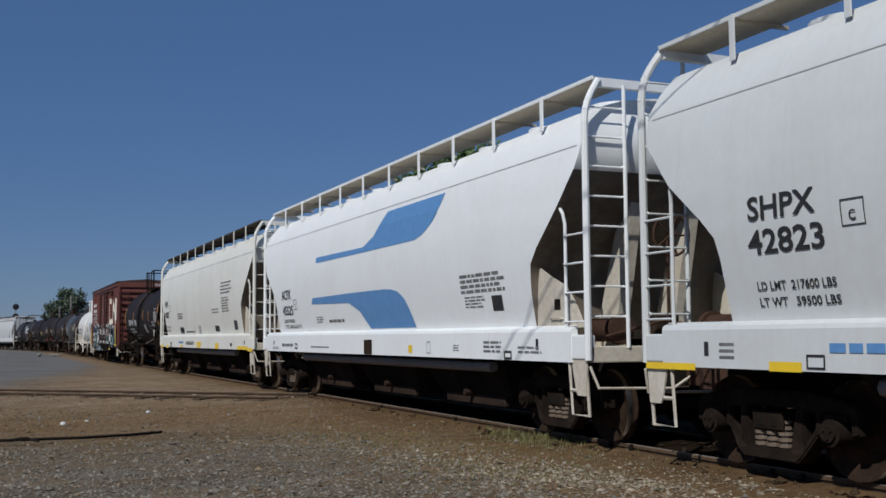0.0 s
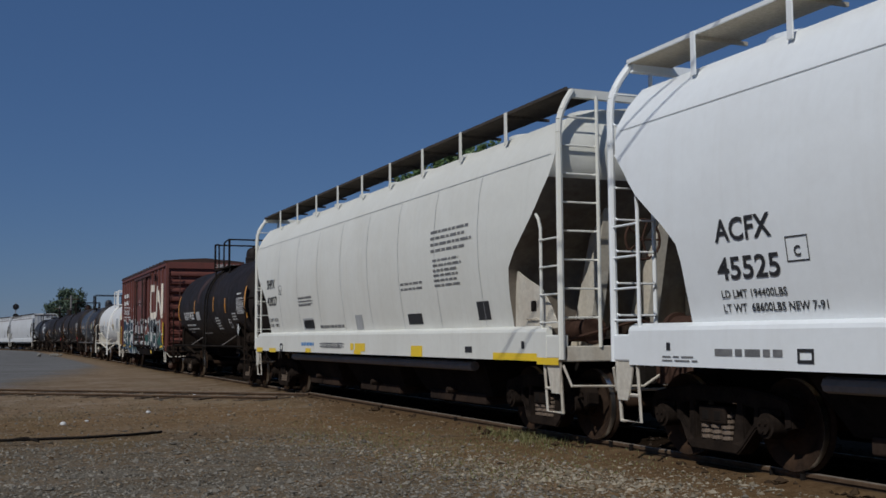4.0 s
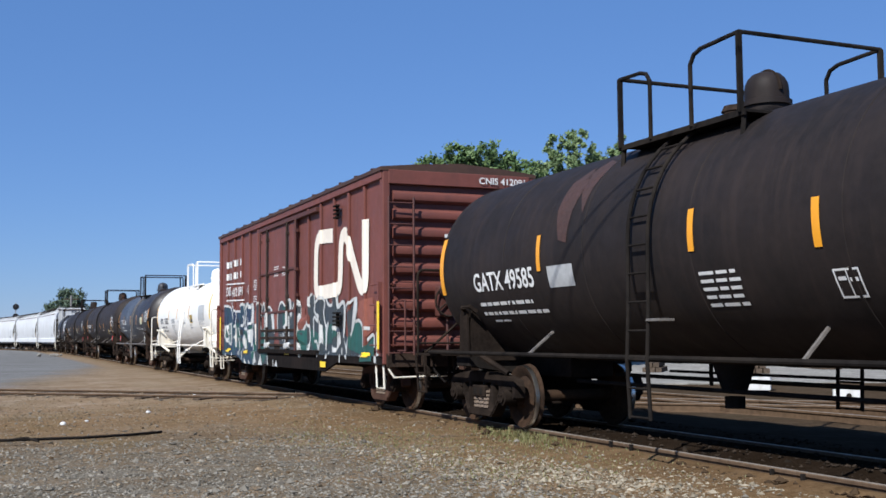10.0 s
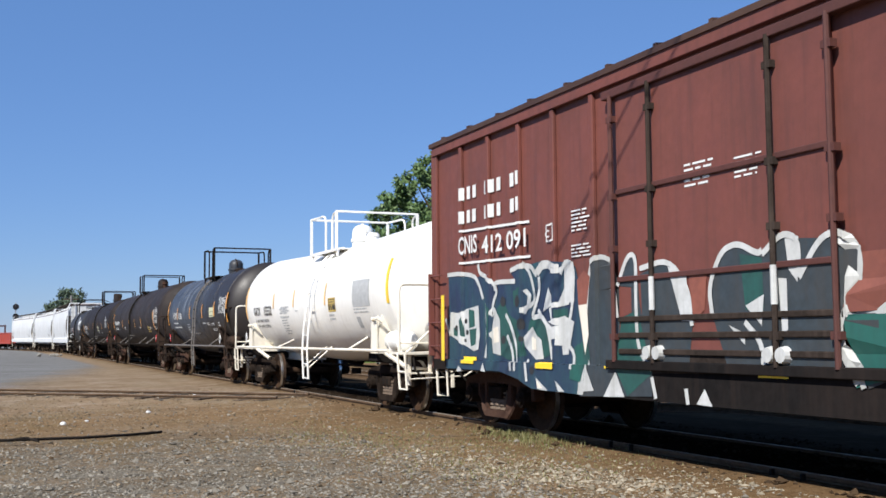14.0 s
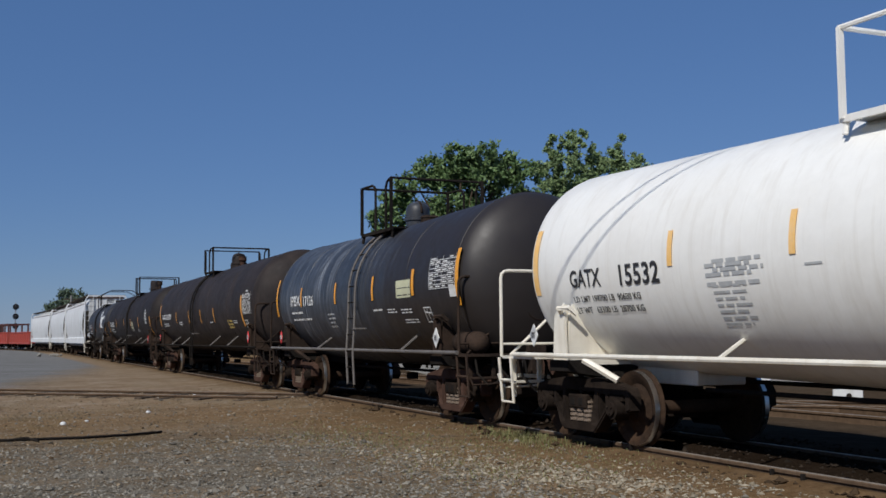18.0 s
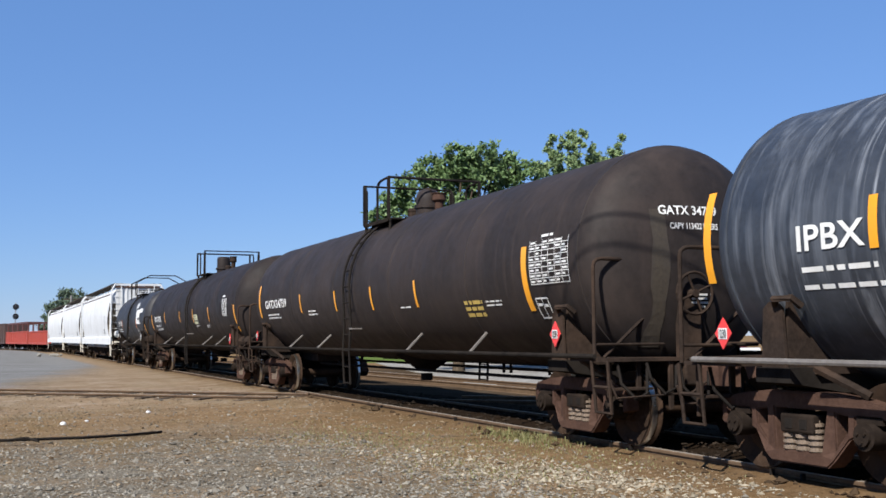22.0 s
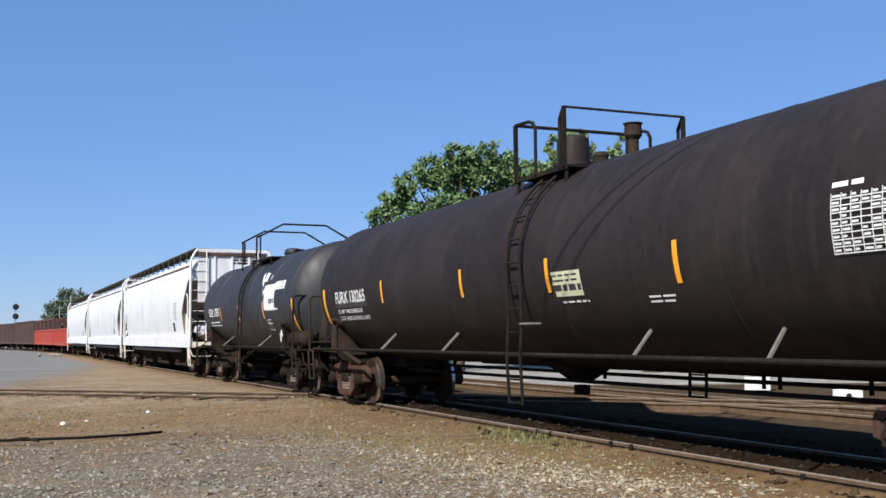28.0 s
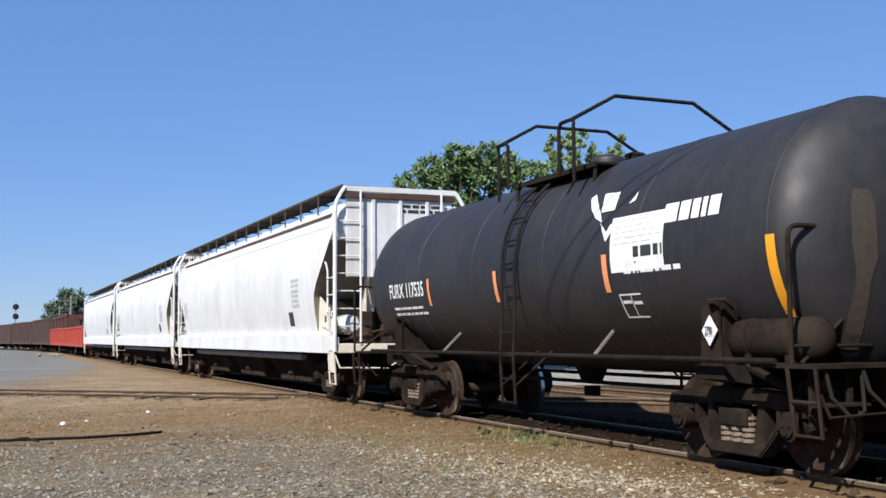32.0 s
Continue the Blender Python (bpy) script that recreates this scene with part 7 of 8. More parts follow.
decal("graffiti_patch", M_SLATE, car, box_side, [[(-1.59, 1.51), (-1.98, 1.52), (-2.30, 1.71), (-2.49, 1.60), (-2.42, 2.06), (-2.52, 2.29), (-2.83, 2.28), (-2.93, 2.17), (-3.23, 2.25), (-3.61, 2.22), (-3.70, 2.15), (-3.87, 2.03), (-4.14, 1.98), (-4.30, 2.21), (-4.48, 2.19), (-4.54, 1.93), (-4.98, 2.10), (-5.08, 1.98), (-5.02, 0.98), (-4.39, 0.98), (-1.78, 0.98)]], 0.002)
decal("graffiti_patch", M_SLATE, car, box_side, [[(-3.66, 2.24), (-4.11, 2.02), (-4.50, 2.23), (-4.57, 2.00), (-5.02, 2.13), (-5.00, 1.38), (-5.37, 1.34), (-5.24, 1.80), (-5.65, 2.10), (-5.75, 1.65), (-6.15, 1.50), (-6.13, 0.98), (-3.63, 0.98)]], 0.002)
decal("graffiti_patch", M_TEAL, car, box_side, [[(-1.59, 1.51), (-2.40, 1.51), (-2.47, 1.07), (-1.72, 0.90)]], 0.005)
decal("graffiti_patch", M_TEAL, car, box_side, [[(-2.57, 1.54), (-3.29, 1.42), (-3.33, 1.14), (-2.73, 1.07), (-2.56, 1.30)]], 0.005)
decal("graffiti_patch", M_TEAL, car, box_side, [[(-3.49, 1.52), (-4.11, 1.64), (-4.50, 1.43), (-4.21, 1.23), (-3.52, 1.20)]], 0.005)
decal("graffiti_patch", M_TEAL, car, box_side, [[(-5.60, 1.65), (-6.02, 1.64), (-6.15, 1.47), (-6.07, 1.01), (-5.37, 1.10), (-5.34, 1.34)]], 0.005)
decal("graffiti_patch", M_TEAL, car, box_side, [[(-6.21, 1.14), (-6.79, 1.37), (-6.77, 0.90), (-6.07, 0.88)]], 0.005)
decal("graffiti_patch", M_SPRAYO, car, box_side, [[(-1.76, 2.03), (-2.06, 2.03), (-2.11, 1.86), (-2.42, 1.88), (-2.44, 1.65), (-2.30, 1.73), (-1.98, 1.54), (-1.59, 1.53), (-1.69, 1.81)]], 0.002)
decal("graffiti_patch", M_SPRAYO, car, box_side, [[(-5.90, 2.05), (-6.69, 2.10), (-6.80, 1.84), (-6.73, 1.47), (-6.28, 1.34), (-6.22, 1.57), (-5.92, 1.73), (-5.78, 1.78)]], 0.002)
decal("graffiti_fill", M_SPRAYW, car, box_side, [[(-3.33, 1.72), (-3.47, 1.58), (-3.45, 1.28), (-3.33, 1.05)]], 0.008)
decal("graffiti_fill", M_SPRAYW, car, box_side, [[(-3.05, 1.88), (-3.19, 1.84), (-3.11, 1.66), (-2.99, 1.71)]], 0.008)
decal("graffiti_fill", M_SPRAYW, car, box_side, [[(-4.17, 1.58), (-4.27, 1.55), (-4.24, 1.46), (-4.15, 1.45)]], 0.008)
decal("graffiti_fill", M_SPRAYW, car, box_side, [[(-4.53, 1.28), (-4.74, 1.38), (-4.75, 1.22), (-4.48, 1.08)]], 0.008)
decal("graffiti_fill", M_SPRAYW, car, box_side, [[(-4.16, 1.19), (-4.49, 1.12), (-4.44, 1.04), (-4.16, 1.05)]], 0.008)
decal("graffiti_fill", M_SPRAYW, car, box_side, [[(-4.44, 2.20), (-4.53, 2.16), (-4.58, 1.96), (-4.52, 1.91)]], 0.008)
decal("graffiti_fill", M_SPRAYW, car, box_side, [[(-4.98, 2.10), (-5.08, 1.98), (-5.08, 1.69), (-5.00, 1.52)]], 0.008)
decal("graffiti_fill", M_SPRAYW, car, box_side, [[(-3.78, 0.90), (-3.95, 1.07), (-3.93, 0.91)]], 0.008)
decal("graffiti_fill", M_SPRAYW, car, box_side, [[(-5.62, 2.13), (-5.79, 2.14), (-5.81, 1.88), (-5.49, 1.41), (-5.45, 1.51)]], 0.008)
decal("graffiti_fill", M_SPRAYW, car, box_side, [[(-4.96, 1.31), (-5.18, 1.13), (-5.34, 1.34), (-5.25, 0.89), (-5.14, 0.99)]], 0.008)
decal("graffiti_fill", M_SPRAYW, car, box_side, [[(-6.91, 1.45), (-7.03, 1.46), (-7.04, 0.87), (-6.92, 0.87)]], 0.008)
strokes("graffiti_outline", M_SPRAYW, car, box_side, 0.065, [[(-1.59, 1.52), (-1.98, 1.54), (-2.30, 1.71), (-2.49, 1.59)], [(-2.49, 1.59), (-2.56, 1.33), (-2.41, 1.04)], [(-2.51, 2.02), (-2.43, 2.12), (-2.49, 2.28), (-2.68, 2.31)], [(-2.83, 2.30), (-2.90, 2.03), (-2.82, 1.95), (-3.02, 1.82), (-3.17, 1.84), (-3.11, 1.67), (-2.79, 1.86), (-2.82, 1.36)], [(-2.93, 2.11), (-3.23, 2.25), (-3.56, 2.18), (-3.67, 2.07), (-3.55, 1.91), (-3.63, 1.71), (-3.74, 1.56), (-3.94, 1.69), (-3.80, 1.52), (-3.74, 1.09)], [(-3.36, 1.72), (-3.39, 1.42), (-3.33, 1.08)], [(-3.42, 1.61), (-3.50, 1.39), (-3.50, 1.20)], [(-3.72, 2.19), (-3.87, 2.04), (-4.14, 2.00), (-4.27, 2.16)], [(-4.44, 2.18), (-4.54, 1.92), (-4.98, 2.10), (-5.04, 1.93), (-5.04, 1.64), (-5.00, 1.43)], [(-4.48, 1.78), (-4.51, 1.61)], [(-2.87, 1.25), (-3.05, 1.29), (-3.23, 0.93)], [(-4.19, 1.56), (-4.60, 1.49), (-4.55, 1.25), (-4.72, 1.38), (-4.75, 1.21)], [(-4.84, 1.13), (-4.83, 0.84)], [(-1.55, 1.24), (-1.75, 0.93)]])
strokes("graffiti_outline", M_SPRAYW, car, box_side, 0.065, [[(-4.96, 1.34), (-5.02, 2.13), (-4.57, 1.97), (-4.54, 2.23)], [(-5.20, 1.76), (-5.24, 2.01), (-5.76, 2.14), (-5.81, 1.95), (-5.60, 1.58), (-5.41, 1.38)], [(-5.71, 1.65), (-5.92, 1.69), (-6.16, 1.57), (-6.17, 1.11), (-6.10, 0.97)], [(-6.32, 1.52), (-6.57, 1.51)], [(-6.41, 1.29), (-6.82, 1.43), (-6.81, 1.15)], [(-4.18, 1.57), (-4.68, 1.52), (-4.68, 1.31)], [(-3.74, 1.58), (-3.73, 1.08)]])
decal("graffiti_patch", M_SLATE, car, box_side, [[(2.78, 0.62), (2.69, 1.85), (2.59, 2.18), (2.35, 2.30), (2.00, 2.19), (1.84, 1.91), (1.66, 2.25), (1.49, 2.24), (1.45, 1.72), (1.23, 0.94), (1.24, 0.69)]], 0.002)
decal("graffiti_patch", M_SLATE, car, box_side, [[(1.42, 2.02), (0.88, 2.14), (0.54, 1.81), (0.49, 1.44), (0.57, 1.00), (1.38, 0.98)]], 0.002)
decal("graffiti_patch", M_SLATE, car, box_side, [[(0.15, 1.52), (0.20, 1.83), (-0.01, 2.17), (-0.26, 2.23), (-0.55, 2.10), (-0.84, 2.26), (-1.10, 2.20), (-1.36, 2.18), (-1.60, 2.23), (-1.78, 2.04), (-1.74, 1.68), (-1.56, 1.45), (-1.59, 1.02), (-0.08, 0.98)]], 0.002)
decal("graffiti_patch", M_SLATE, car, box_side, [[(-1.61, 1.50), (-2.09, 1.51), (-2.24, 1.68), (-2.41, 1.72), (-2.37, 1.07), (-1.86, 0.90)]], 0.002)
decal("road_grime", M_GRIME, car, box_side, [[(1.46, 1.17), (-1.55, 1.20), (-1.57, 1.01), (1.46, 0.93)]], 0.002)
decal("graffiti_patch", M_TEAL, car, box_side, [[(-0.28, 2.12), (-0.60, 2.06), (-0.61, 1.58), (-0.35, 1.58)]], 0.005)
decal("graffiti_patch", M_TEAL, car, box_side, [[(1.81, 1.55), (1.48, 1.63), (1.23, 0.94), (1.72, 0.67), (1.96, 0.97)]], 0.005)
decal("graffiti_patch", M_TEAL, car, box_side, [[(-1.64, 1.50), (-2.19, 1.51), (-2.40, 1.56), (-2.38, 1.16), (-1.91, 1.03)]], 0.005)
decal("graffiti_patch", M_SPRAYO, car, box_side, [[(0.53, 1.97), (0.23, 1.95), (0.28, 1.60), (0.48, 1.48)]], 0.005)
decal("graffiti_patch", M_SPRAYO, car, box_side, [[(-1.80, 1.98), (-2.00, 1.98), (-2.02, 1.57), (-1.71, 1.53)]], 0.005)
decal("graffiti_patch", M_SPRAYO, car, box_side, [[(2.33, 1.47), (2.11, 1.46), (2.08, 1.10), (2.30, 1.05)]], 0.005)
decal("graffiti_fill", M_SPRAYW, car, box_side, [[(-0.35, 1.62), (-0.62, 1.72), (-0.58, 1.43)]], 0.008)
decal("graffiti_fill", M_SPRAYW, car, box_side, [[(-0.82, 1.86), (-0.93, 1.85), (-0.93, 1.39), (-0.85, 1.36)]], 0.008)
decal("graffiti_fill", M_SPRAYW, car, box_side, [[(2.18, 1.92), (1.92, 1.91), (1.92, 1.55)]], 0.008)
decal("graffiti_fill", M_SPRAYW, car, box_side, [[(2.77, 0.90), (2.66, 0.95), (2.69, 0.64), (2.83, 0.64)]], 0.008)
decal("graffiti_fill", M_SPRAYW, car, box_side, [[(1.96, 0.94), (1.78, 0.66), (2.23, 0.64)]], 0.008)
decal("graffiti_fill", M_SPRAYW, car, box_side, [[(0.45, 0.65), (0.31, 0.81), (0.19, 0.64)]], 0.008)
decal("graffiti_fill", M_SPRAYW, car, box_side, [[(-0.10, 1.44), (-0.34, 1.36), (-0.33, 1.25)]], 0.008)
decal("graffiti_fill", M_SPRAYW, car, box_side, [[(0.89, 2.07), (0.57, 1.97), (0.52, 1.49), (0.66, 1.49)]], 0.008)
decal("graffiti_fill", M_SPRAYW, car, box_side, [[(-1.46, 2.24), (-1.78, 2.08), (-1.75, 1.81), (-1.62, 1.55), (-1.66, 2.02)]], 0.008)
decal("graffiti_fill", M_SPRAYW, car, box_side, [[(-0.92, 2.21), (-1.10, 2.22), (-1.07, 1.81), (-0.96, 1.93)]], 0.008)
strokes("graffiti_outline", M_SPRAYW, car, box_side, 0.06, [[(2.71, 1.38), (2.59, 2.18), (2.35, 2.30), (2.00, 2.19), (1.89, 1.55)], [(1.88, 1.91), (1.66, 2.25), (1.49, 2.24), (1.51, 1.72), (1.49, 1.20), (1.23, 0.98)], [(1.42, 2.08), (0.88, 2.15), (0.54, 1.85), (0.49, 1.44)], [(0.15, 1.52), (0.20, 1.83), (-0.01, 2.17), (-0.26, 2.23), (-0.55, 2.10), (-0.61, 2.13)], [(-0.61, 2.09), (-0.89, 2.27), (-1.10, 2.20), (-1.09, 1.88)], [(-1.09, 1.85), (-1.36, 2.18), (-1.60, 2.23), (-1.78, 2.04), (-1.74, 1.68), (-1.56, 1.45), (-1.60, 1.22), (-1.77, 1.02), (-1.81, 0.90)], [(-1.62, 1.52), (-2.06, 1.52), (-2.24, 1.68), (-2.41, 1.70)], [(1.23, 0.90), (1.16, 0.67)], [(0.62, 0.80), (0.59, 0.64)], [(-0.59, 1.03), (-0.57, 1.28), (-0.34, 1.47)]])
decal("graffiti_patch", M_NAVY, car, box_side, [[(6.86, 2.29), (5.76, 2.22), (5.59, 2.26), (5.10, 2.00), (5.17, 2.11), (4.55, 2.10), (4.70, 2.23), (4.10, 2.30), (3.88, 2.12), (3.86, 2.23), (3.25, 2.23), (3.06, 2.24), (3.14, 0.66), (3.85, 0.66), (4.17, 0.73), (4.98, 0.86), (6.85, 0.86)]], 0.002)
decal("graffiti_patch", M_NAVY, car, box_side, [[(4.33, 2.29), (3.76, 2.33), (3.17, 2.27), (2.93, 2.20), (2.75, 1.76), (2.78, 0.64), (4.03, 0.66), (4.37, 0.75)]], 0.002)
decal("graffiti_patch", M_TEAL, car, box_side, [[(5.14, 1.74), (4.93, 1.86), (4.75, 1.64), (4.53, 1.57), (4.36, 1.36), (4.24, 1.09), (4.78, 1.02), (5.02, 1.08), (5.21, 1.20)]], 0.005)
decal("graffiti_patch", M_TEAL, car, box_side, [[(3.97, 1.61), (3.66, 1.49), (3.56, 1.11), (3.88, 1.04), (4.23, 1.36), (4.13, 1.56)]], 0.005)
decal("graffiti_fill", M_SPRAYW, car, box_side, [[(6.78, 1.73), (6.37, 1.70), (6.18, 1.76), (5.75, 1.80), (5.71, 1.36), (5.77, 1.16), (5.92, 1.13), (6.80, 1.37)]], 0.008)
decal("graffiti_fill", M_SPRAYW, car, box_side, [[(5.19, 1.74), (5.04, 1.58), (5.02, 1.08), (5.27, 1.11), (5.31, 1.39)]], 0.008)
decal("graffiti_fill", M_SPRAYW, car, box_side, [[(4.33, 1.96), (4.20, 1.98), (4.08, 1.90), (4.10, 1.76), (4.26, 1.64), (4.37, 1.67), (4.21, 1.76), (4.18, 1.88)]], 0.008)
decal("graffiti_fill", M_SPRAYW, car, box_side, [[(3.62, 1.97), (3.46, 1.76), (3.77, 1.66)]], 0.008)
decal("graffiti_fill", M_SPRAYW, car, box_side, [[(4.18, 1.41), (4.06, 1.47), (3.94, 1.35), (3.82, 1.30), (3.76, 1.05), (3.98, 1.04), (4.28, 1.21), (4.32, 1.33)]], 0.008)
decal("graffiti_fill", M_SPRAYW, car, box_side, [[(3.62, 1.44), (3.09, 1.52), (3.11, 1.12), (3.26, 1.11), (3.28, 1.32), (3.56, 1.30), (3.51, 1.05), (3.61, 1.35)]], 0.008)
decal("graffiti_fill", M_SPRAYW, car, box_side, [[(3.89, 0.81), (3.57, 0.65), (3.85, 0.66)]], 0.008)
decal("graffiti_fill", M_SPRAYW, car, box_side, [[(3.38, 0.79), (3.14, 0.66), (3.30, 0.65)]], 0.008)
decal("graffiti_fill", M_SPRAYW, car, box_side, [[(6.47, 0.82), (6.37, 0.91), (6.25, 0.83)]], 0.008)
decal("graffiti_fill", M_SPRAYW, car, box_side, [[(5.59, 0.85), (5.51, 0.97), (5.43, 0.84)]], 0.008)
decal("graffiti_patch", M_TEAL, car, box_side, [[(6.09, 1.76), (5.89, 1.73), (5.87, 1.50), (6.08, 1.47)]], 0.011)
decal("graffiti_patch", M_TEAL, car, box_side, [[(6.08, 1.45), (5.82, 1.47), (5.86, 1.23), (6.03, 1.20)]], 0.011)
decal("graffiti_patch", M_TEAL, car, box_side, [[(6.37, 1.58), (6.28, 1.65), (6.23, 1.33), (6.32, 1.37)]], 0.011)
decal("graffiti_patch", M_TEAL, car, box_side, [[(6.66, 1.48), (6.50, 1.51), (6.51, 1.35), (6.65, 1.37)]], 0.011)
decal("graffiti_fill", M_SPRAYW, car, box_side, [[(3.19, 2.30), (2.96, 2.26), (2.95, 1.77), (3.38, 1.73), (3.19, 1.95)]], 0.0095)
decal("graffiti_fill", M_SPRAYW, car, box_side, [[(3.65, 1.53), (3.35, 1.48), (3.39, 1.23), (3.07, 1.21), (2.96, 1.52), (3.20, 1.60)]], 0.0095)
decal("graffiti_fill", M_SPRAYO, car, box_side, [[(2.88, 2.03), (2.71, 2.14), (2.57, 2.06), (2.65, 1.73), (2.85, 1.72)]], 0.0095)
decal("graffiti_fill", M_LOGO, car, box_side, [[(2.85, 1.72), (2.65, 1.73), (2.62, 1.36), (2.71, 1.12)]], 0.0095)
decal("graffiti_patch", M_TEAL, car, box_side, [[(2.97, 1.21), (2.67, 1.31), (2.60, 1.08), (2.75, 0.79), (3.01, 0.82)]], 0.0065)
decal("graffiti_fill", M_SPRAYW, car, box_side, [[(2.60, 0.94), (2.44, 0.70), (2.69, 0.68), (2.63, 1.08)]], 0.0095)
decal("graffiti_dot", M_SIGNB, car, box_side, [[(6.50, 1.48), (6.51, 1.45), (6.56, 1.43), (6.60, 1.45), (6.61, 1.48), (6.59, 1.51), (6.55, 1.52), (6.51, 1.50)]], 0.0115)
decal("graffiti_dot", M_SIGNB, car, box_side, [[(6.14, 1.58), (6.15, 1.55), (6.19, 1.54), (6.23, 1.55), (6.25, 1.58), (6.23, 1.61), (6.19, 1.62), (6.15, 1.61)]], 0.0115)
decal("graffiti_dot", M_SIGNB, car, box_side, [[(6.10, 1.41), (6.11, 1.38), (6.15, 1.37), (6.19, 1.38), (6.20, 1.41), (6.19, 1.44), (6.15, 1.45), (6.11, 1.44)]], 0.0115)
decal("graffiti_dot", M_SIGNB, car, box_side, [[(6.17, 1.29), (6.18, 1.27), (6.22, 1.26), (6.25, 1.27), (6.26, 1.29), (6.25, 1.31), (6.21, 1.32), (6.18, 1.31)]], 0.0115)
decal("graffiti_dot", M_SIGNB, car, box_side, [[(4.36, 1.82), (4.40, 1.75), (4.47, 1.73), (4.55, 1.76), (4.58, 1.83), (4.54, 1.89), (4.46, 1.92), (4.39, 1.89)]], 0.0075)
decal("graffiti_dot", M_SIGNB, car, box_side, [[(4.26, 1.51), (4.29, 1.45), (4.36, 1.43), (4.42, 1.46), (4.44, 1.51), (4.41, 1.57), (4.35, 1.59), (4.29, 1.56)]], 0.0075)
decal("graffiti_dot", M_SIGNB, car, box_side, [[(4.85, 1.83), (4.88, 1.78), (4.94, 1.76), (5.00, 1.78), (5.02, 1.84), (5.00, 1.89), (4.93, 1.91), (4.87, 1.88)]], 0.0075)
decal("graffiti_dot", M_SIGNB, car, box_side, [[(4.86, 1.30), (4.89, 1.25), (4.94, 1.24), (4.99, 1.25), (5.01, 1.30), (4.99, 1.34), (4.93, 1.36), (4.88, 1.34)]], 0.0075)
decal("graffiti_dot", M_SIGNB, car, box_side, [[(3.94, 0.90), (3.96, 0.86), (4.00, 0.84), (4.05, 0.85), (4.07, 0.90), (4.05, 0.94), (4.00, 0.96), (3.95, 0.95)]], 0.0075)
decal("graffiti_dot", M_SIGNB, car, box_side, [[(4.32, 1.31), (4.33, 1.28), (4.36, 1.27), (4.39, 1.28), (4.41, 1.31), (4.39, 1.34), (4.36, 1.35), (4.33, 1.34)]], 0.0075)
decal("graffiti_fill", M_IVORY, car, box_side, [[(5.25, 1.46), (5.09, 1.49), (5.06, 1.27), (5.24, 1.25)]], 0.0115)
decal("graffiti_fill", M_IVORY, car, box_side, [[(4.08, 1.35), (3.96, 1.31), (3.95, 1.16), (4.07, 1.17)]], 0.0115)
decal("graffiti_fill", M_IVORY, car, box_side, [[(3.87, 0.78), (3.70, 0.68), (3.85, 0.67)]], 0.0115)
decal("graffiti_patch", M_TEAL, car, box_side, [[(5.53, 1.82), (5.32, 1.75), (5.36, 1.36), (5.47, 1.20)]], 0.0045)
decal("graffiti_patch", M_TEAL, car, box_side, [[(3.43, 1.68), (3.11, 1.69), (3.11, 1.56), (3.42, 1.53)]], 0.0045)
decal("graffiti_patch", M_TEAL, car, box_side, [[(4.64, 1.97), (4.37, 2.01), (4.42, 1.86), (4.61, 1.75)]], 0.0045)
strokes("graffiti_outline", M_SPRAYW, car, box_side, 0.065, [[(6.89, 2.31), (6.41, 2.31), (5.87, 2.25), (5.71, 2.10), (5.58, 1.89)], [(5.75, 2.41), (5.70, 2.27), (5.38, 2.19), (5.10, 2.00), (5.24, 1.84), (5.30, 1.62), (5.19, 1.74)], [(5.45, 1.82), (5.48, 1.59), (5.41, 1.36), (5.53, 1.04)], [(5.18, 2.00), (5.22, 2.12), (4.55, 2.10)], [(4.70, 2.25), (4.54, 2.28), (4.10, 2.30), (3.92, 2.14)], [(3.90, 2.15), (3.77, 2.25), (3.58, 2.25), (3.47, 2.17), (3.26, 2.18), (3.20, 2.23)], [(3.86, 2.12), (3.85, 1.92), (4.00, 1.70), (4.07, 1.58), (3.81, 1.62), (3.66, 1.49), (3.59, 1.30), (3.53, 1.05)], [(4.85, 1.65), (4.67, 1.48), (4.50, 1.15), (4.51, 0.88)], [(4.81, 1.36), (4.64, 1.15), (4.63, 0.88)], [(3.48, 1.73), (3.08, 1.77)], [(3.57, 1.71), (3.49, 1.46)], [(4.20, 1.04), (4.15, 0.75)], [(6.80, 1.37), (6.96, 1.63)]])
strokes("graffiti_outline", M_SPRAYW, car, box_side, 0.06, [[(4.33, 2.34), (4.10, 2.19), (3.94, 1.79), (4.35, 1.70)], [(3.99, 2.16), (3.76, 2.33), (3.33, 2.22)], [(3.28, 2.12), (3.17, 2.29), (2.94, 2.23), (2.99, 1.72), (3.15, 1.38)], [(3.89, 1.69), (3.67, 1.48), (2.96, 1.18), (2.99, 0.94)]])


# ================= yard details =================
M_ASPHALT = material("grey_asphalt", (0.165, 0.160, 0.152), 0.9, grime=(0.22, 0.205, 0.18), grain=0.12, bump=0.3)
M_CONC = material("pale_concrete_lot", (0.30, 0.285, 0.255), 0.9, grime=(0.17, 0.155, 0.135), grime_amt=0.8, grain=0.25, bump=0.3, scale=0.35)
M_GRASS = material("mown_grass", (0.10, 0.15, 0.04), 0.95, grime=(0.16, 0.17, 0.06), grain=0.3, bump=0.6)
M_BLACKP = material("black_signal_paint", (0.02, 0.02, 0.022), 0.6, grain=0.1)
M_STEELG = material("galvanised_steel", (0.42, 0.43, 0.44), 0.45, metal=0.7, grain=0.1)
M_GLASS = material("dark_car_glass", (0.02, 0.025, 0.03), 0.1, grain=0.05, bump=0)
M_RUBBER = material("tyre_rubber", (0.02, 0.02, 0.02), 0.9, grain=0.1)
M_CREAMW = material("building_cream_wall", (0.62, 0.58, 0.50), 0.85, grain=0.05)


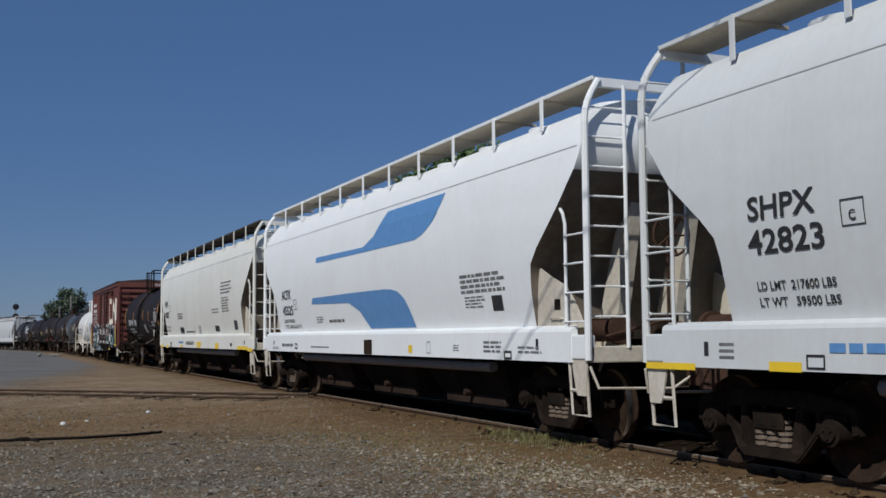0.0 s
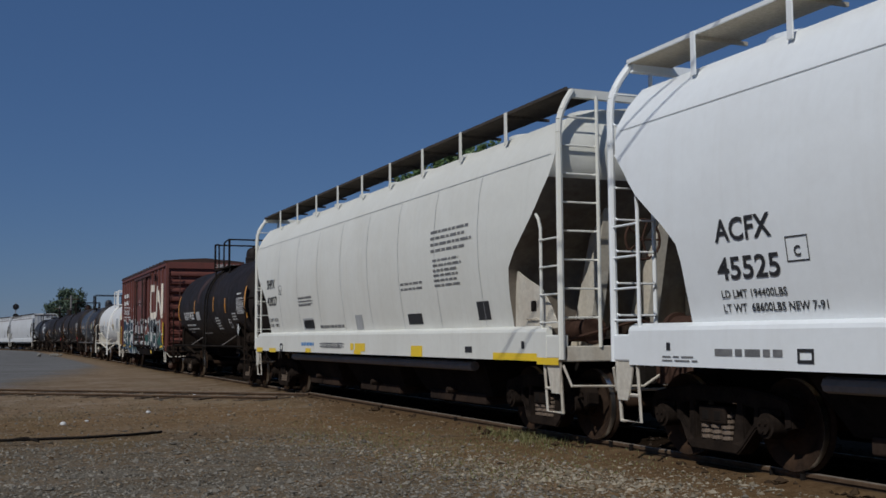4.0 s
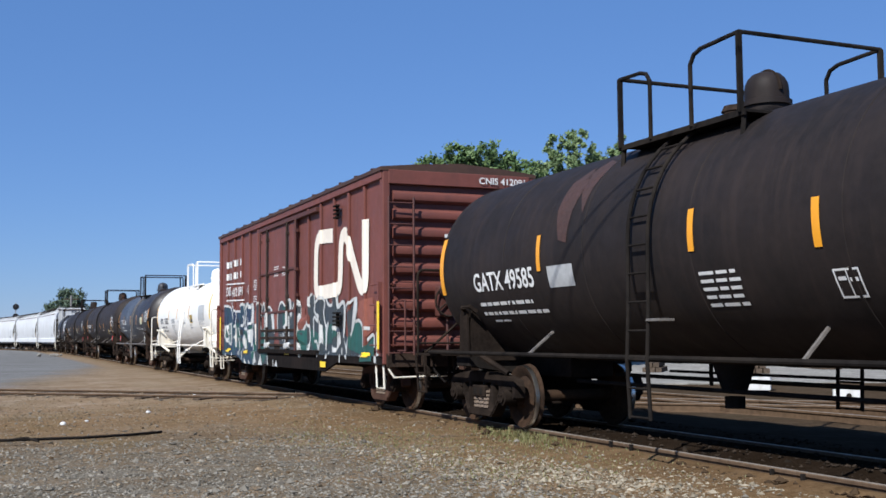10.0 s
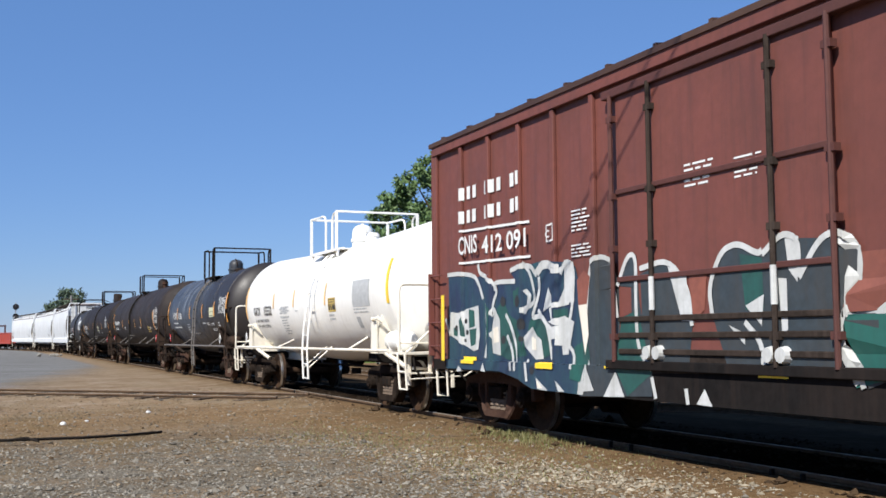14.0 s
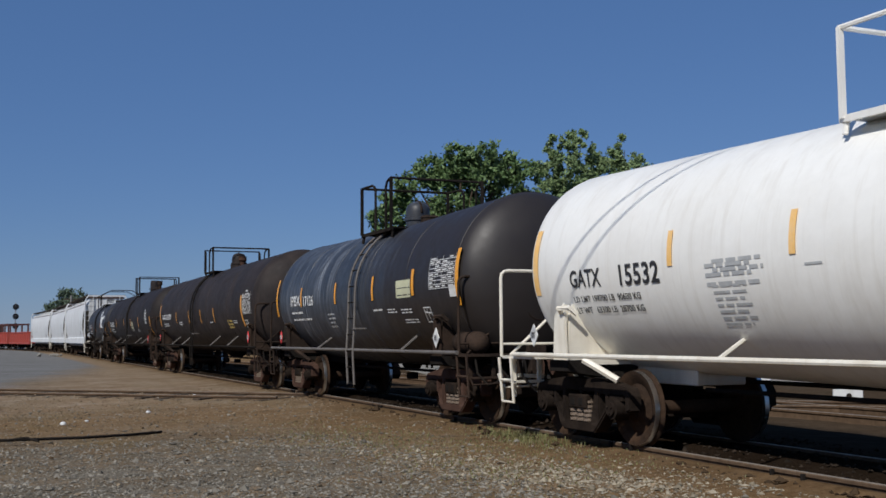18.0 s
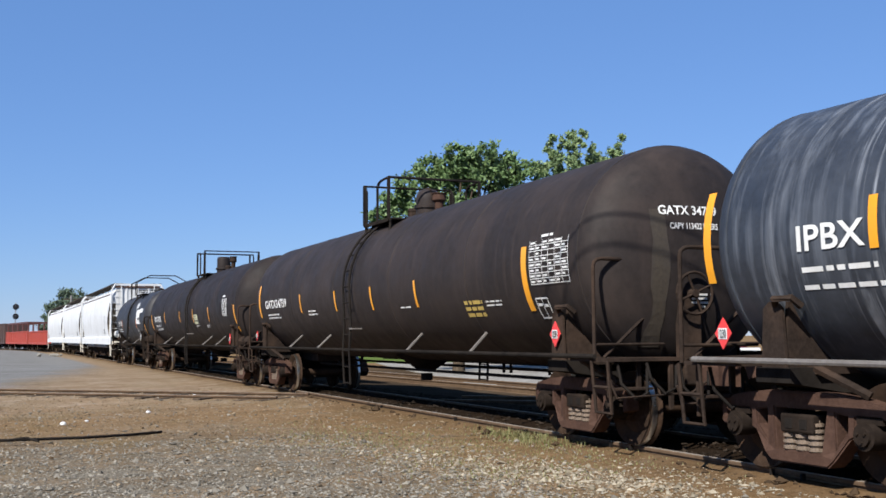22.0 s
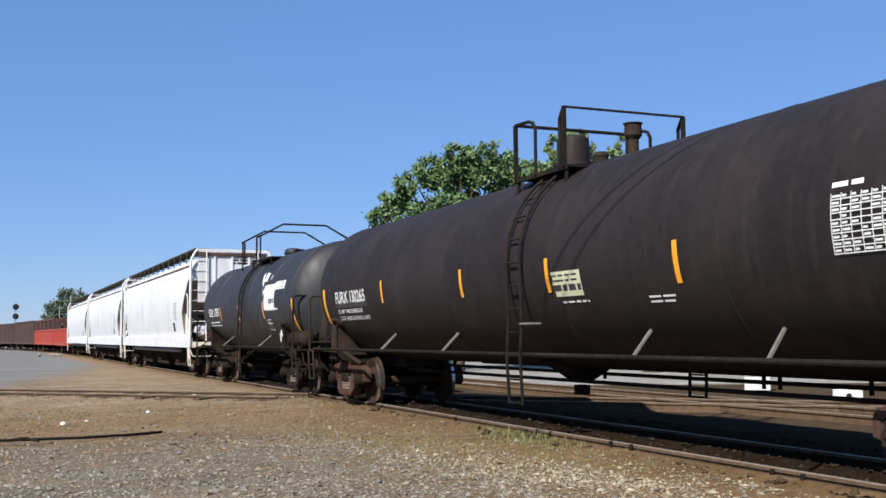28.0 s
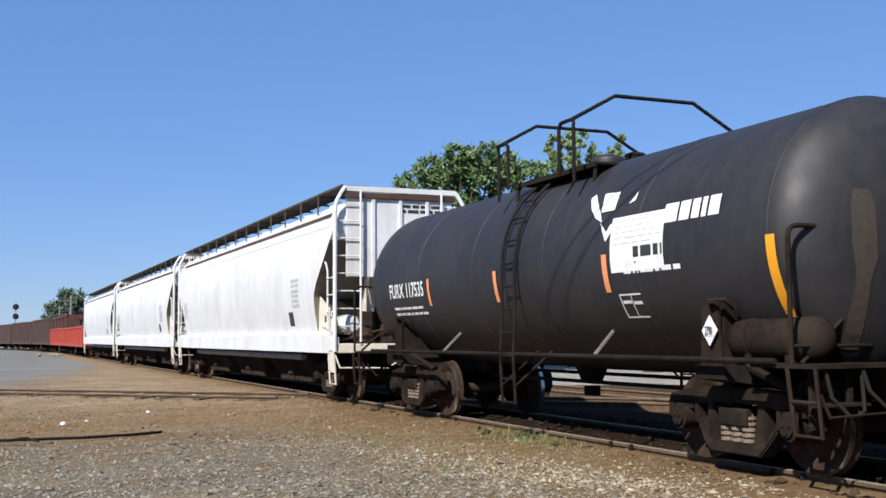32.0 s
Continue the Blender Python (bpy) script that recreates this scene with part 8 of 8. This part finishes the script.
def slab(name, label, category, pts, z, mat):
    bm = bmesh.new()
    plate(bm, pts, (z - 0.12, z), "z")
    return tagged(part(name, bm, mat), label, category, "", "structure")


def view_quad(d0, a0, b0, d1, a1, b1):
    return [view_place(d0, a0), view_place(d0, b0), view_place(d1, b1), view_place(d1, a1)]


slab("concrete_lot", "sunlit pale concrete lot behind the tracks", "pavement", view_quad(33, 1.0, 32, 62, -4, 55), -0.125, M_CONC)
slab("grass_verge", "strip of mown grass behind the lot", "lawn", view_quad(62.2, -10, 8, 90, -12, 12), -0.12, M_GRASS)


def parked_car(label, x, y, turn, paint):
    """Saloon with body, cabin, windows, lamps and wheels."""
    car = thing("parked_car", label, "car", "cars parked on the lot")
    bm = bmesh.new()
    plate(bm, [(-2.2, 0.25), (-2.25, 0.62), (-2.1, 0.80), (-1.2, 0.90), (0.9, 0.92), (2.0, 0.78), (2.2, 0.60), (2.2, 0.25)], (-0.85, 0.85), "y")
    bmesh.ops.bevel(bm, geom=bm.edges[:], offset=0.06, segments=2, affect="EDGES")
    part("body", bm, paint, car, "", True)
    bm = bmesh.new()
    plate(bm, [(-1.55, 0.88), (-0.95, 1.36), (0.35, 1.42), (1.15, 0.90)], (-0.74, 0.74), "y")
    bmesh.ops.bevel(bm, geom=bm.edges[:], offset=0.05, segments=2, affect="EDGES")
    cab = part("cabin", bm, paint, car, "", True)
    for s in (-1, 1):
        part("side_window", plates([(-1.3, 0.95), (-0.88, 1.30), (0.30, 1.35), (0.85, 0.95)], (s * 0.745, s * 0.755), axis="y"), M_GLASS, cab)
        for wx in (-1.35, 1.35):
            bm = bmesh.new()
            disc(bm, (wx, s * 0.70, 0.32), (wx, s * 0.88, 0.32), 0.32, 20)
            w = part("wheel", bm, M_RUBBER, car, "", True)
            bm = bmesh.new()
            disc(bm, (wx, s * 0.88, 0.32), (wx, s * 0.892, 0.32), 0.19, 16)
            part("hub", bm, M_STEELG, w)
        part("tail_lamp", boxes(((-2.26, s * 0.62 - 0.14, 0.58), (-2.20, s * 0.62 + 0.14, 0.72))), M_REDP, car)
        part("head_lamp", boxes(((2.12, s * 0.6 - 0.16, 0.56), (2.215, s * 0.6 + 0.16, 0.68))), M_SIGNW, car)
    car.matrix_basis = pose(x, y, -0.13, 0, 0, turn)
    return car


M_CARRED = material("red_car_paint", (0.45, 0.03, 0.025), 0.3, grain=0.02, bump=0, coat=0.5)
M_CARBLUE = material("blue_car_paint", (0.06, 0.22, 0.55), 0.3, grain=0.02, bump=0, coat=0.5)
M_CARWHITE = material("white_car_paint", (0.80, 0.80, 0.80), 0.3, grain=0.02, bump=0, coat=0.5)
for label, d, r, paint, turn in (("red saloon car parked on the pale lot", 61, 4.6, M_CARRED, 12), ("blue saloon car parked on the pale lot", 62, 7.0, M_CARBLUE, 70),
                                 ("white saloon car parked on the pale lot", 61, 9.4, M_CARWHITE, 75), ("white saloon car parked beside another white car", 61, 12.2, M_CARWHITE, 80), ("red saloon car at the end of the lot", 64, 16.0, M_CARRED, 10)):
    x, y = view_place(d, r)
    parked_car(label, x, y, turn, paint)

# stacks of old ties on the lot
for k, (d, r, n) in enumerate(((44, 9.0, 5), (42, 12.5, 6), (46, 16.5, 5))):
    x, y = view_place(d, r)
    st = thing("tie_stack", "low stack of old dark wooden ties", "wooden ties", "tie stacks behind the tracks")
    st.matrix_basis = pose(x, y, -0.125, 0, 0, 50 + 8 * k)
    for i in range(n):
        row, col = (0, i) if i < 3 else (1, i - 3)
        part("tie", boxes(((-1.3 + 0.06 * i, col * 0.27 + row * 0.12, row * 0.19), (1.25 + 0.05 * i, col * 0.27 + row * 0.12 + 0.23, 0.18 + row * 0.19)), bevel=0.015), M_TIE, st)

# low white boundary blocks
for k in range(7):
    x, y = view_place(58 + k * 0.7, 13.5 + k * 2.6)
    b = thing("concrete_block", "white concrete barrier block on the lot", "barrier", "barrier blocks on the lot")
    b.matrix_basis = pose(x, y, -0.125, 0, 0, -20)
    part("block", boxes(((-1.1, -0.25, 0), (1.1, 0.25, 0.75)), bevel=0.05), M_CLEANW, b)

# equipment cabinet and concrete pad between the tracks
for k, (x, y, w, h, label) in enumerate(((17.55, 18.45, 0.62, 0.31, "low white concrete cable box with a dark hole"), (19.4, 23.7, 0.68, 0.38, "low white concrete block behind the second track"))):
    pad = thing("concrete_pad", label, "cable box", "cable boxes behind the tracks")
    pad.matrix_basis = pose(x, y, -0.16, 0, 0, -42)
    part("box", boxes(((-w / 2, -0.25, 0), (w / 2, 0.25, h)), bevel=0.02), M_CLEANW, pad)
    part("cover", boxes(((-w / 2 - 0.02, -0.27, h), (w / 2 + 0.02, 0.27, h + 0.04)), bevel=0.01), M_CLEANW, pad)
    if k == 0:
        bm = bmesh.new()
        disc(bm, (0.02, -0.262, h * 0.5), (0.02, -0.245, h * 0.5), 0.06, 12)
        part("hole_plug", bm, M_DARK, pad)

# signal mast beyond the bend
sx, sy = view_place(175, -69.7)
sig = thing("signal_mast", "black railway signal mast with three round heads", "railway signal")
sig.matrix_basis = pose(sx, sy, -0.16, 0, 0, 10)
part("mast", tubes([[(0, 0, 0), (0, 0, 7.5)]], 0.09), M_STEELG, sig)
for z in (3.7, 5.25, 6.8):
    bm = bmesh.new()
    disc(bm, (0, -0.2, z), (0, -0.26, z), 0.48, 24)
    disc(bm, (0, -0.26, z), (0, -0.7, z + 0.03), 0.17, 14)
    box(bm, (-0.16, -0.2, z - 0.4), (0.16, 0.14, z + 0.4))
    part("signal_head", bm, M_BLACKP, sig)
part("case", boxes(((0.6, -0.5, 0), (1.6, 0.3, 1.6)), bevel=0.03), M_STEELG, sig)

# poles and cables in front of the distant tree
for r, d in ((-70.0, 196), (-52.0, 150)):
    x, y = view_place(d, r)
    po = thing("utility_pole", "thin wooden utility pole beyond the bend", "utility pole", "far utility poles")
    po.matrix_basis = pose(x, y, -0.16)
    part("pole", tubes([[(0, 0, 0), (0, 0, 7.6)]], 0.14), M_PIPE, po)
    part("crossarm", boxes(((-1.0, -0.06, 7.0), (1.0, 0.06, 7.14))), M_BARK, po)

# two service cables overhead, out of view, that shade the passing cars
side = Vector((0, 1.0, -0.86)).normalized()
for k, (y0, thick) in enumerate(((10.75, 0.016), (11.25, 0.016))):
    p = Vector((6.65, y0, 3.05))
    up = p + SUN * ((8.6 - p.z) / SUN.z)
    w = side + SUN * (-side.z / SUN.z)
    w.normalize()
    cab = tagged(part("service_cable", tubes([[tuple(up - w * 26 + Vector((0, 0, 0.0))), tuple(up), tuple(up + w * 9)]], thick, 8), M_BLACKP), "black overhead service cable", "cable", "overhead cables")

# a long dry branch on the gravel and scraps by the crossing
br = thing("branch", "long dark dry branch lying on the gravel", "branch")
bm = bmesh.new()
tube(bm, [(-3.4, 17.35, -0.13), (-1.2, 17.2, -0.11), (0.3, 16.9, -0.10), (1.4, 17.05, -0.12), (2.15, 17.35, -0.13), (2.65, 17.75, -0.14)], 0.022, 8)
part("limb", bm, M_DARK, br)
bm = bmesh.new()
tube(bm, [(0.3, 16.9, -0.10), (0.6, 16.7, -0.06), (0.75, 16.5, -0.1)], 0.018, 6)
part("twig", bm, M_DARK, br)
rs = random.Random(12)
for k, (x, y, s) in enumerate(((3.1, 22.6, 0.05), (1.75, 20.6, 0.04), (1.3, 20.0, 0.06), (4.9, 27.5, 0.04))):
    bm = bmesh.new()
    bmesh.ops.create_icosphere(bm, subdivisions=2, radius=s)
    for v in bm.verts:
        v.co *= 1 + 0.35 * noise.noise(v.co * 14 + Vector((k, 0, 0)))
        v.co.z *= 0.6
    ob = part("stone", bm, M_CLEANW, None, "", True)
    ob.location = (x, y, ground_height(x, y) + s * 0.3)
    tagged(ob, "white lump of stone lying on the dirt", "stone", "white stones")
hx, hy = view_place(95, -34.5)
hp = thing("rubble_heap", "small heap of pale rubble beside the bend", "rubble")
for k in range(7):
    bm = bmesh.new()
    bmesh.ops.create_icosphere(bm, subdivisions=1, radius=rs.uniform(0.1, 0.24))
    for v in bm.verts:
        v.co *= 1 + 0.4 * noise.noise(v.co * 5 + Vector((k, 2, 0)))
    ob = part("lump", bm, M_CONC, hp)
    ob.location = (hx + rs.uniform(-1.2, 1.2), hy + rs.uniform(-0.5, 0.5), -0.05)


def weeds(name, n, cx, cy, rx, ry, h, label, seed):
    rng = np.random.default_rng(seed)
    V, F = [], []
    k = 0
    for _ in range(n):
        x, y = cx + rng.normal(0, rx), cy + rng.normal(0, ry)
        z = ground_height(x, y) - 0.01
        hh = h * rng.uniform(0.4, 1.2)
        a = rng.uniform(0, 6.28)
        w = 0.006
        dx, dy = math.cos(a), math.sin(a)
        lean = rng.uniform(0.1, 0.6) * hh
        V += [(x - dy * w, y + dx * w, z), (x + dy * w, y - dx * w, z), (x + dx * lean * .4 + dy * w * .7, y + dy * lean * .4 - dx * w * .7, z + hh * .6), (x + dx * lean * .4 - dy * w * .7, y + dy * lean * .4 + dx * w * .7, z + hh * .6), (x + dx * lean, y + dy * lean, z + hh)]
        F += [(k, k + 1, k + 2, k + 3), (k + 3, k + 2, k + 4)]
        k += 5
    me = bpy.data.meshes.new(name)
    me.from_pydata(V, [], F)
    me.materials.append(M_WEED)
    return tagged(new(name, me), label, "weeds", "", "stuff")


M_WEED = leaf_material("dry_green_weeds", (0.09, 0.10, 0.03), (0.22, 0.20, 0.09))
weeds("weeds", 800, 7.12, 13.9, 0.13, 0.7, 0.085, "patch of green weeds beside the rail", 31)
weeds("weeds", 1500, 5.2, 15.2, 0.7, 1.5, 0.05, "thin low grass in the dirt", 32)
weeds("weeds", 700, 5.4, 11.0, 0.6, 0.8, 0.05, "thin low grass on the gravel", 33)
weeds("weeds", 1700, 6.75, 12.6, 0.3, 1.5, 0.04, "thin olive grass in the dirt beside the track", 34)


# ---------------- end platforms, placards and marks on the ends ----------------
def holder(car, u, up, z, face, number, ink, r=0.16, x=-1.42):
    placard(car, up - u, z, x, face, number, ink, r)


air_tank(TANK_A[0], TANK_A[1], 47.75, 48.85, -1.12, 1.30, 0.20, M_TRUCKD)
air_tank(TANK_B[0], TANK_B[1], 78.6, 79.65, -1.12, 1.27, 0.185, M_TANKW)
air_tank(TANK_C[0], TANK_C[1], 93.05, 94.0, -1.12, 1.25, 0.17, M_FRAME)
air_tank(TANK_E[0], TANK_E[1], 126.2, 127.2, -1.10, 1.24, 0.16, M_FRAME)
air_tank(TANK_F[0], TANK_F[1], 146.15, 147.42, -1.10, 1.30, 0.215, M_TRUCKD)
holder(TANK_B[0], TANK_B[1], 91.05, 1.36, M_SIGNW, "1805", M_SIGNB, 0.12, -1.30)
holder(TANK_C[0], TANK_C[1], 104.5, 1.36, M_REDP, "1230", M_SIGNB, 0.13, -1.33)
holder(TANK_D[0], TANK_D[1], 124.4, 1.40, M_REDP, "1230", M_SIGNB, 0.11, -1.33)


def head_text(tank, y0, R, zc, text, x, z, height, width):
    face_front(lettering(text, M_SIGNW, tank[0], end_surface(y0 - tank[1], R, zc), -x, z, height, "head_stencil", 0.012, width))


def head_bars(tank, y0, R, zc, xa, xb, za, zb, rows, seed):
    face_front(decal("stencil_text", M_SIGNW, tank[0], end_surface(y0 - tank[1], R, zc), bars(-xa, -xb, za, zb, rows, 0.5, seed, 0.15), 0.010, cuts=[0.2 * k for k in range(-6, 7)]))


def head_stain(tank, y0, R, zc, x, w, za, zb, seed):
    """A run of brown stain down the head."""
    rs2 = random.Random(seed)
    n = 9
    left = [(-(x - w * rs2.uniform(0.3, 0.6)), za + (zb - za) * i / n) for i in range(n + 1)]
    right = [(-(x + w * rs2.uniform(0.3, 0.6)), za + (zb - za) * i / n) for i in range(n + 1)]
    face_front(decal("stain", M_STAIN, tank[0], end_surface(y0 - tank[1], R, zc), [left + right[::-1]], 0.004, cuts=[0.1 * k for k in range(-12, 13)]))


head_stain(TANK_A, 47.80, 1.42, 2.41, -0.45, 0.34, 1.35, 3.2, 1)
head_stain(TANK_D, 106.3, 1.46, 2.35, -0.60, 0.22, 1.2, 2.9, 2)
head_stain(TANK_F, 145.95, 1.42, 2.31, -0.72, 0.22, 1.2, 2.7, 4)
head_text(TANK_E, 126.0, 1.46, 2.35, "CAPY 113422 LITERS", -0.56, 2.47, 0.075, 0.78)
head_text(TANK_E, 126.0, 1.46, 2.35, "FURX 130265", -0.61, 2.66, 0.11, 0.84)
head_bars(TANK_E, 126.0, 1.46, 2.35, -0.56, 0.20, 2.56, 2.63, 1, 9)
head_text(TANK_D, 106.3, 1.46, 2.35, "GATX 34739", -0.60, 2.84, 0.11, 0.84)
head_text(TANK_D, 106.3, 1.46, 2.35, "CAPY 113422 LITERS", -0.46, 2.66, 0.075, 0.70)
head_bars(TANK_D, 106.3, 1.46, 2.35, -0.16, 0.16, 1.66, 1.86, 4, 5)
head_bars(TANK_C, 92.85, 1.413, 2.29, -0.04, 0.75, 2.56, 2.74, 2, 6)
head_bars(TANK_C, 92.85, 1.413, 2.29, 0.12, 0.50, 1.68, 1.96, 4, 7)
head_bars(TANK_F, 145.95, 1.42, 2.31, -0.18, 0.85, 2.80, 2.96, 1, 8)
# marks on the boxcar's leading end
end = 61.85 - 0.09 - BOXCAR[1]
face_front(lettering("CNIS 412091", M_SIGNW, BOXCAR[0], lambda z, q=0.0: end, -0.36, 4.235, 0.12, "car_number", 0.012, 0.98))
for xa, xb, z, n in ((-0.36, 0.70, 3.16, 3), (-0.05, 0.25, 2.82, 4)):
    face_front(decal("stencil_text", M_SIGNW, BOXCAR[0], lambda z, q=0.0: end, bars(-xa, -xb, z, z + 0.09, 1, 0.7, n, 0.0), 0.014))
ladder_ob = part("end_ladder", tubes([[(-1.02, end - 0.12, 1.02), (-1.02, end - 0.12, 3.9)], [(-1.50, end - 0.10, 1.02), (-1.50, end - 0.10, 3.9)]], 0.022, 6), M_BROWND, BOXCAR[0])
for i in range(8):
    part("rung", tubes([[(-1.50, end - 0.11, 1.06 + 0.39 * i), (-1.02, end - 0.12, 1.06 + 0.39 * i)]], 0.015, 6), M_BROWND, ladder_ob)
part("end_header", boxes(((-1.45, end + 0.02, 4.16), (1.45, end + 0.10, 4.42)), bevel=0.01), M_BROWN, BOXCAR[0])
part("brake_housing", boxes(((-0.55, end - 0.16, 1.72), (-0.15, end + 0.05, 2.28)), bevel=0.03), M_BROWND, BOXCAR[0])
part("brake_chain_pipe", tubes([[(-0.35, end - 0.08, 1.72), (-0.35, end - 0.10, 1.10)]], 0.025, 6), M_BROWND, BOXCAR[0])
for s in (-1, 1):
    rail_ob = part("end_railing", tubes([[(s * 1.3, end - 0.04, 1.1), (s * 1.3, end - 0.40, 1.1), (s * 1.3, end - 0.40, 2.0), (s * 1.3, end - 0.02, 2.0)]], 0.018, 6), M_BROWND, BOXCAR[0])
    for i in range(7):
        z = 2.35 + 0.30 * i
        if s > 0:
            part("rung", tubes([[(0.85, end + 0.0, z), (0.85, end - 0.09, z), (1.30, end - 0.09, z), (1.30, end, z)]], 0.014, 6), M_BROWND, rail_ob)
part("uncoupling_lever", tubes([[(-1.5, end - 0.06, 0.78), (-1.40, end - 0.10, 0.62), (-0.4, end - 0.14, 0.64), (0.0, end - 0.14, 0.9)]], 0.02, 6), M_IVORY, BOXCAR[0], "pale uncoupling lever")


# ---------------- white hoppers and gondolas at the rear ----------------
def grain_hopper(u0, label):
    u1 = u0 + 20.75
    return center_flow("covered_hopper", label, u0, u1, (u0 + 2.3, u1 - 2.3), M_CLEANW, M_WALKD, 12, 1.8)


for k, label in enumerate(("clean white covered hopper car with dark roof walk", "white covered hopper car in the middle of three", "white covered hopper car ahead of a red gondola")):
    car, u, mid, half = grain_hopper(159.3 + 20.75 * k, label)
    # flat sheet that closes the upper end, with its number, and a dark air tank below
    ye = mid - half
    sheet = part("end_sheet", boxes(((-1.22, ye + 0.10, 2.62), (1.22, ye + 0.14, 4.36)), bevel=0.01), M_CLEANW, car)
    for x in (-0.62, 0.0, 0.62):
        part("end_rib", boxes(((x - 0.04, ye + 0.06, 2.62), (x + 0.04, ye + 0.10, 4.36)), bevel=0.01), M_CLEANW, sheet)
    part("end_chord", boxes(((-1.26, ye + 0.04, 4.30), (1.26, ye + 0.16, 4.42)), bevel=0.01), M_BROWNR, sheet)
    face_front(decal("stencil_text", M_SIGNB, car, lambda z, q=0.0: ye + 0.10, bars(-0.05, -0.95, 3.98, 4.20, 2, 0.6, k + 3, 0.1), 0.006))
    bm = bmesh.new()
    revolve(bm, [(ye + 0.25, 0.0), (ye + 0.28, 0.15), (ye + 0.36, 0.21), (ye + 0.95, 0.21), (ye + 1.03, 0.15), (ye + 1.06, 0.0)], 20, -1.02, 1.62)
    part("air_tank", bm, M_CLEANW, car, "", True)
    part("brake_stand", boxes(((-0.9, ye + 0.3, 1.2), (-0.5, ye + 0.5, 1.9)), bevel=0.02), M_FRAME, car)
    # added dark sheet that stands in for the shade in the end recess
    part("recess_shade", boxes(((-1.15, ye + 1.20, 1.22), (1.15, ye + 1.26, 2.2)), bevel=0.01), M_DARK, car)
    decal("stencil_text", M_SIGNG, car, hop_side, bars(half + mid - 1.6, half + mid - 2.4, 2.0, 2.6, 6, seed=k) + bars(-half + mid + 3.2, -half + mid + 2.4, 2.0, 2.7, 6, seed=k + 9))
    decal("rust_line", M_BROWNR, car, hop_side, [[(mid - half + 0.6, 3.93), (mid + half - 0.6, 3.93), (mid + half - 0.6, 4.02), (mid - half + 0.6, 4.02)]], 0.02)
    decal("stencil_square", M_SIGNB, car, hop_side, strip(-half + mid + 3.6, -half + mid + 3.2, 1.62, 1.95, 3))


def gondola(label, u0, u1, top, paint, ribs, cradle=False):
    car, u = rail_car("gondola", label, "gondola", u0, u1, (u0 + 2.6, u1 - 2.6), True)
    a, b = u0 - u + 0.65, u1 - u - 0.65
    part("floor", boxes(((-1.45, a, 0.95), (1.45, b, 1.10))), paint, car)
    for s in (-1, 1):
        part("side_wall", boxes(((min(s * 1.42, s * 1.48), a, 0.85), (max(s * 1.42, s * 1.48), b, top)), bevel=0.01), paint, car)
        part("top_chord", boxes(((min(s * 1.40, s * 1.56), a, top - 0.1), (max(s * 1.40, s * 1.56), b, top + 0.04)), bevel=0.015), paint, car)
        part("side_sill", boxes(((min(s * 1.40, s * 1.56), a, 0.75), (max(s * 1.40, s * 1.56), b, 1.0)), bevel=0.015), paint, car)
        for i in range(ribs):
            y = a + 0.1 + (b - a - 0.2) * i / (ribs - 1)
            part("side_rib", boxes(((min(s * 1.47, s * 1.57), y - 0.07, 0.95), (max(s * 1.47, s * 1.57), y + 0.07, top - 0.1)), bevel=0.015), paint, car)
    for y in (a, b):
        part("end_wall", boxes(((-1.48, y - 0.04, 0.85), (1.48, y + 0.04, top)), bevel=0.01), paint, car)
    part("center_sill", boxes(((-0.3, a, 0.6), (0.3, b, 0.95))), M_DARK, car)
    if cradle:
        # open framework of posts standing in the car
        y0 = a + 0.6
        for s in (-1, 1):
            for i in range(5):
                part("frame_post", boxes(((min(s * 1.25, s * 1.40), y0 + i * 4.4 - 0.25, 1.1), (max(s * 1.25, s * 1.40), y0 + i * 4.4 + 0.25, 3.45)), bevel=0.02), M_BROWND, car)
            part("frame_beam", boxes(((min(s * 1.22, s * 1.42), y0 - 0.4, 3.40), (max(s * 1.22, s * 1.42), y0 + 18.0, 3.62)), bevel=0.02), M_BROWND, car)
        for i in range(5):
            part("cross_beam", boxes(((-1.25, y0 + i * 4.4 - 0.1, 3.42), (1.25, y0 + i * 4.4 + 0.1, 3.6))), M_BROWND, car)


gondola("bright red gondola with ribbed sides", 221.55, 241.5, 2.30, M_RED, 12)
gondola("bright red gondola with a brown post frame standing in it", 241.5, 261.7, 2.36, M_RED, 12, True)
gondola("tall brown ribbed gondola car", 261.7, 281.0, 3.62, M_BRN2, 14)
gondola("tall brown gondola car with close ribs", 281.0, 300.3, 3.55, M_BRN2, 18)
gondola("brown gondola car at the far end of the train", 300.3, 320.0, 3.45, M_BRN2, 12)


# ================= motion =================
def motions():
    for car, u, half in CARS:
        walk(car, [(t, car_pose(u, half, t)) for t in range(0, 33)])
    # wheels turn with the way that the train has rolled
    times = []
    t, last = 0.0, -9.0
    while t < 32.0:
        if rolled(t) - last >= WHEEL_R * radians(64):
            times.append(t)
            last = rolled(t)
        t += 1 / FPS
    times.append(32.0)
    turns = [(t, math.degrees(rolled(t) / WHEEL_R)) for t in times]
    for ws, y in WHEELSETS:
        walk(ws, [(t, pose(0, y, WHEEL_R, a % 360.0)) for t, a in turns])


motions()
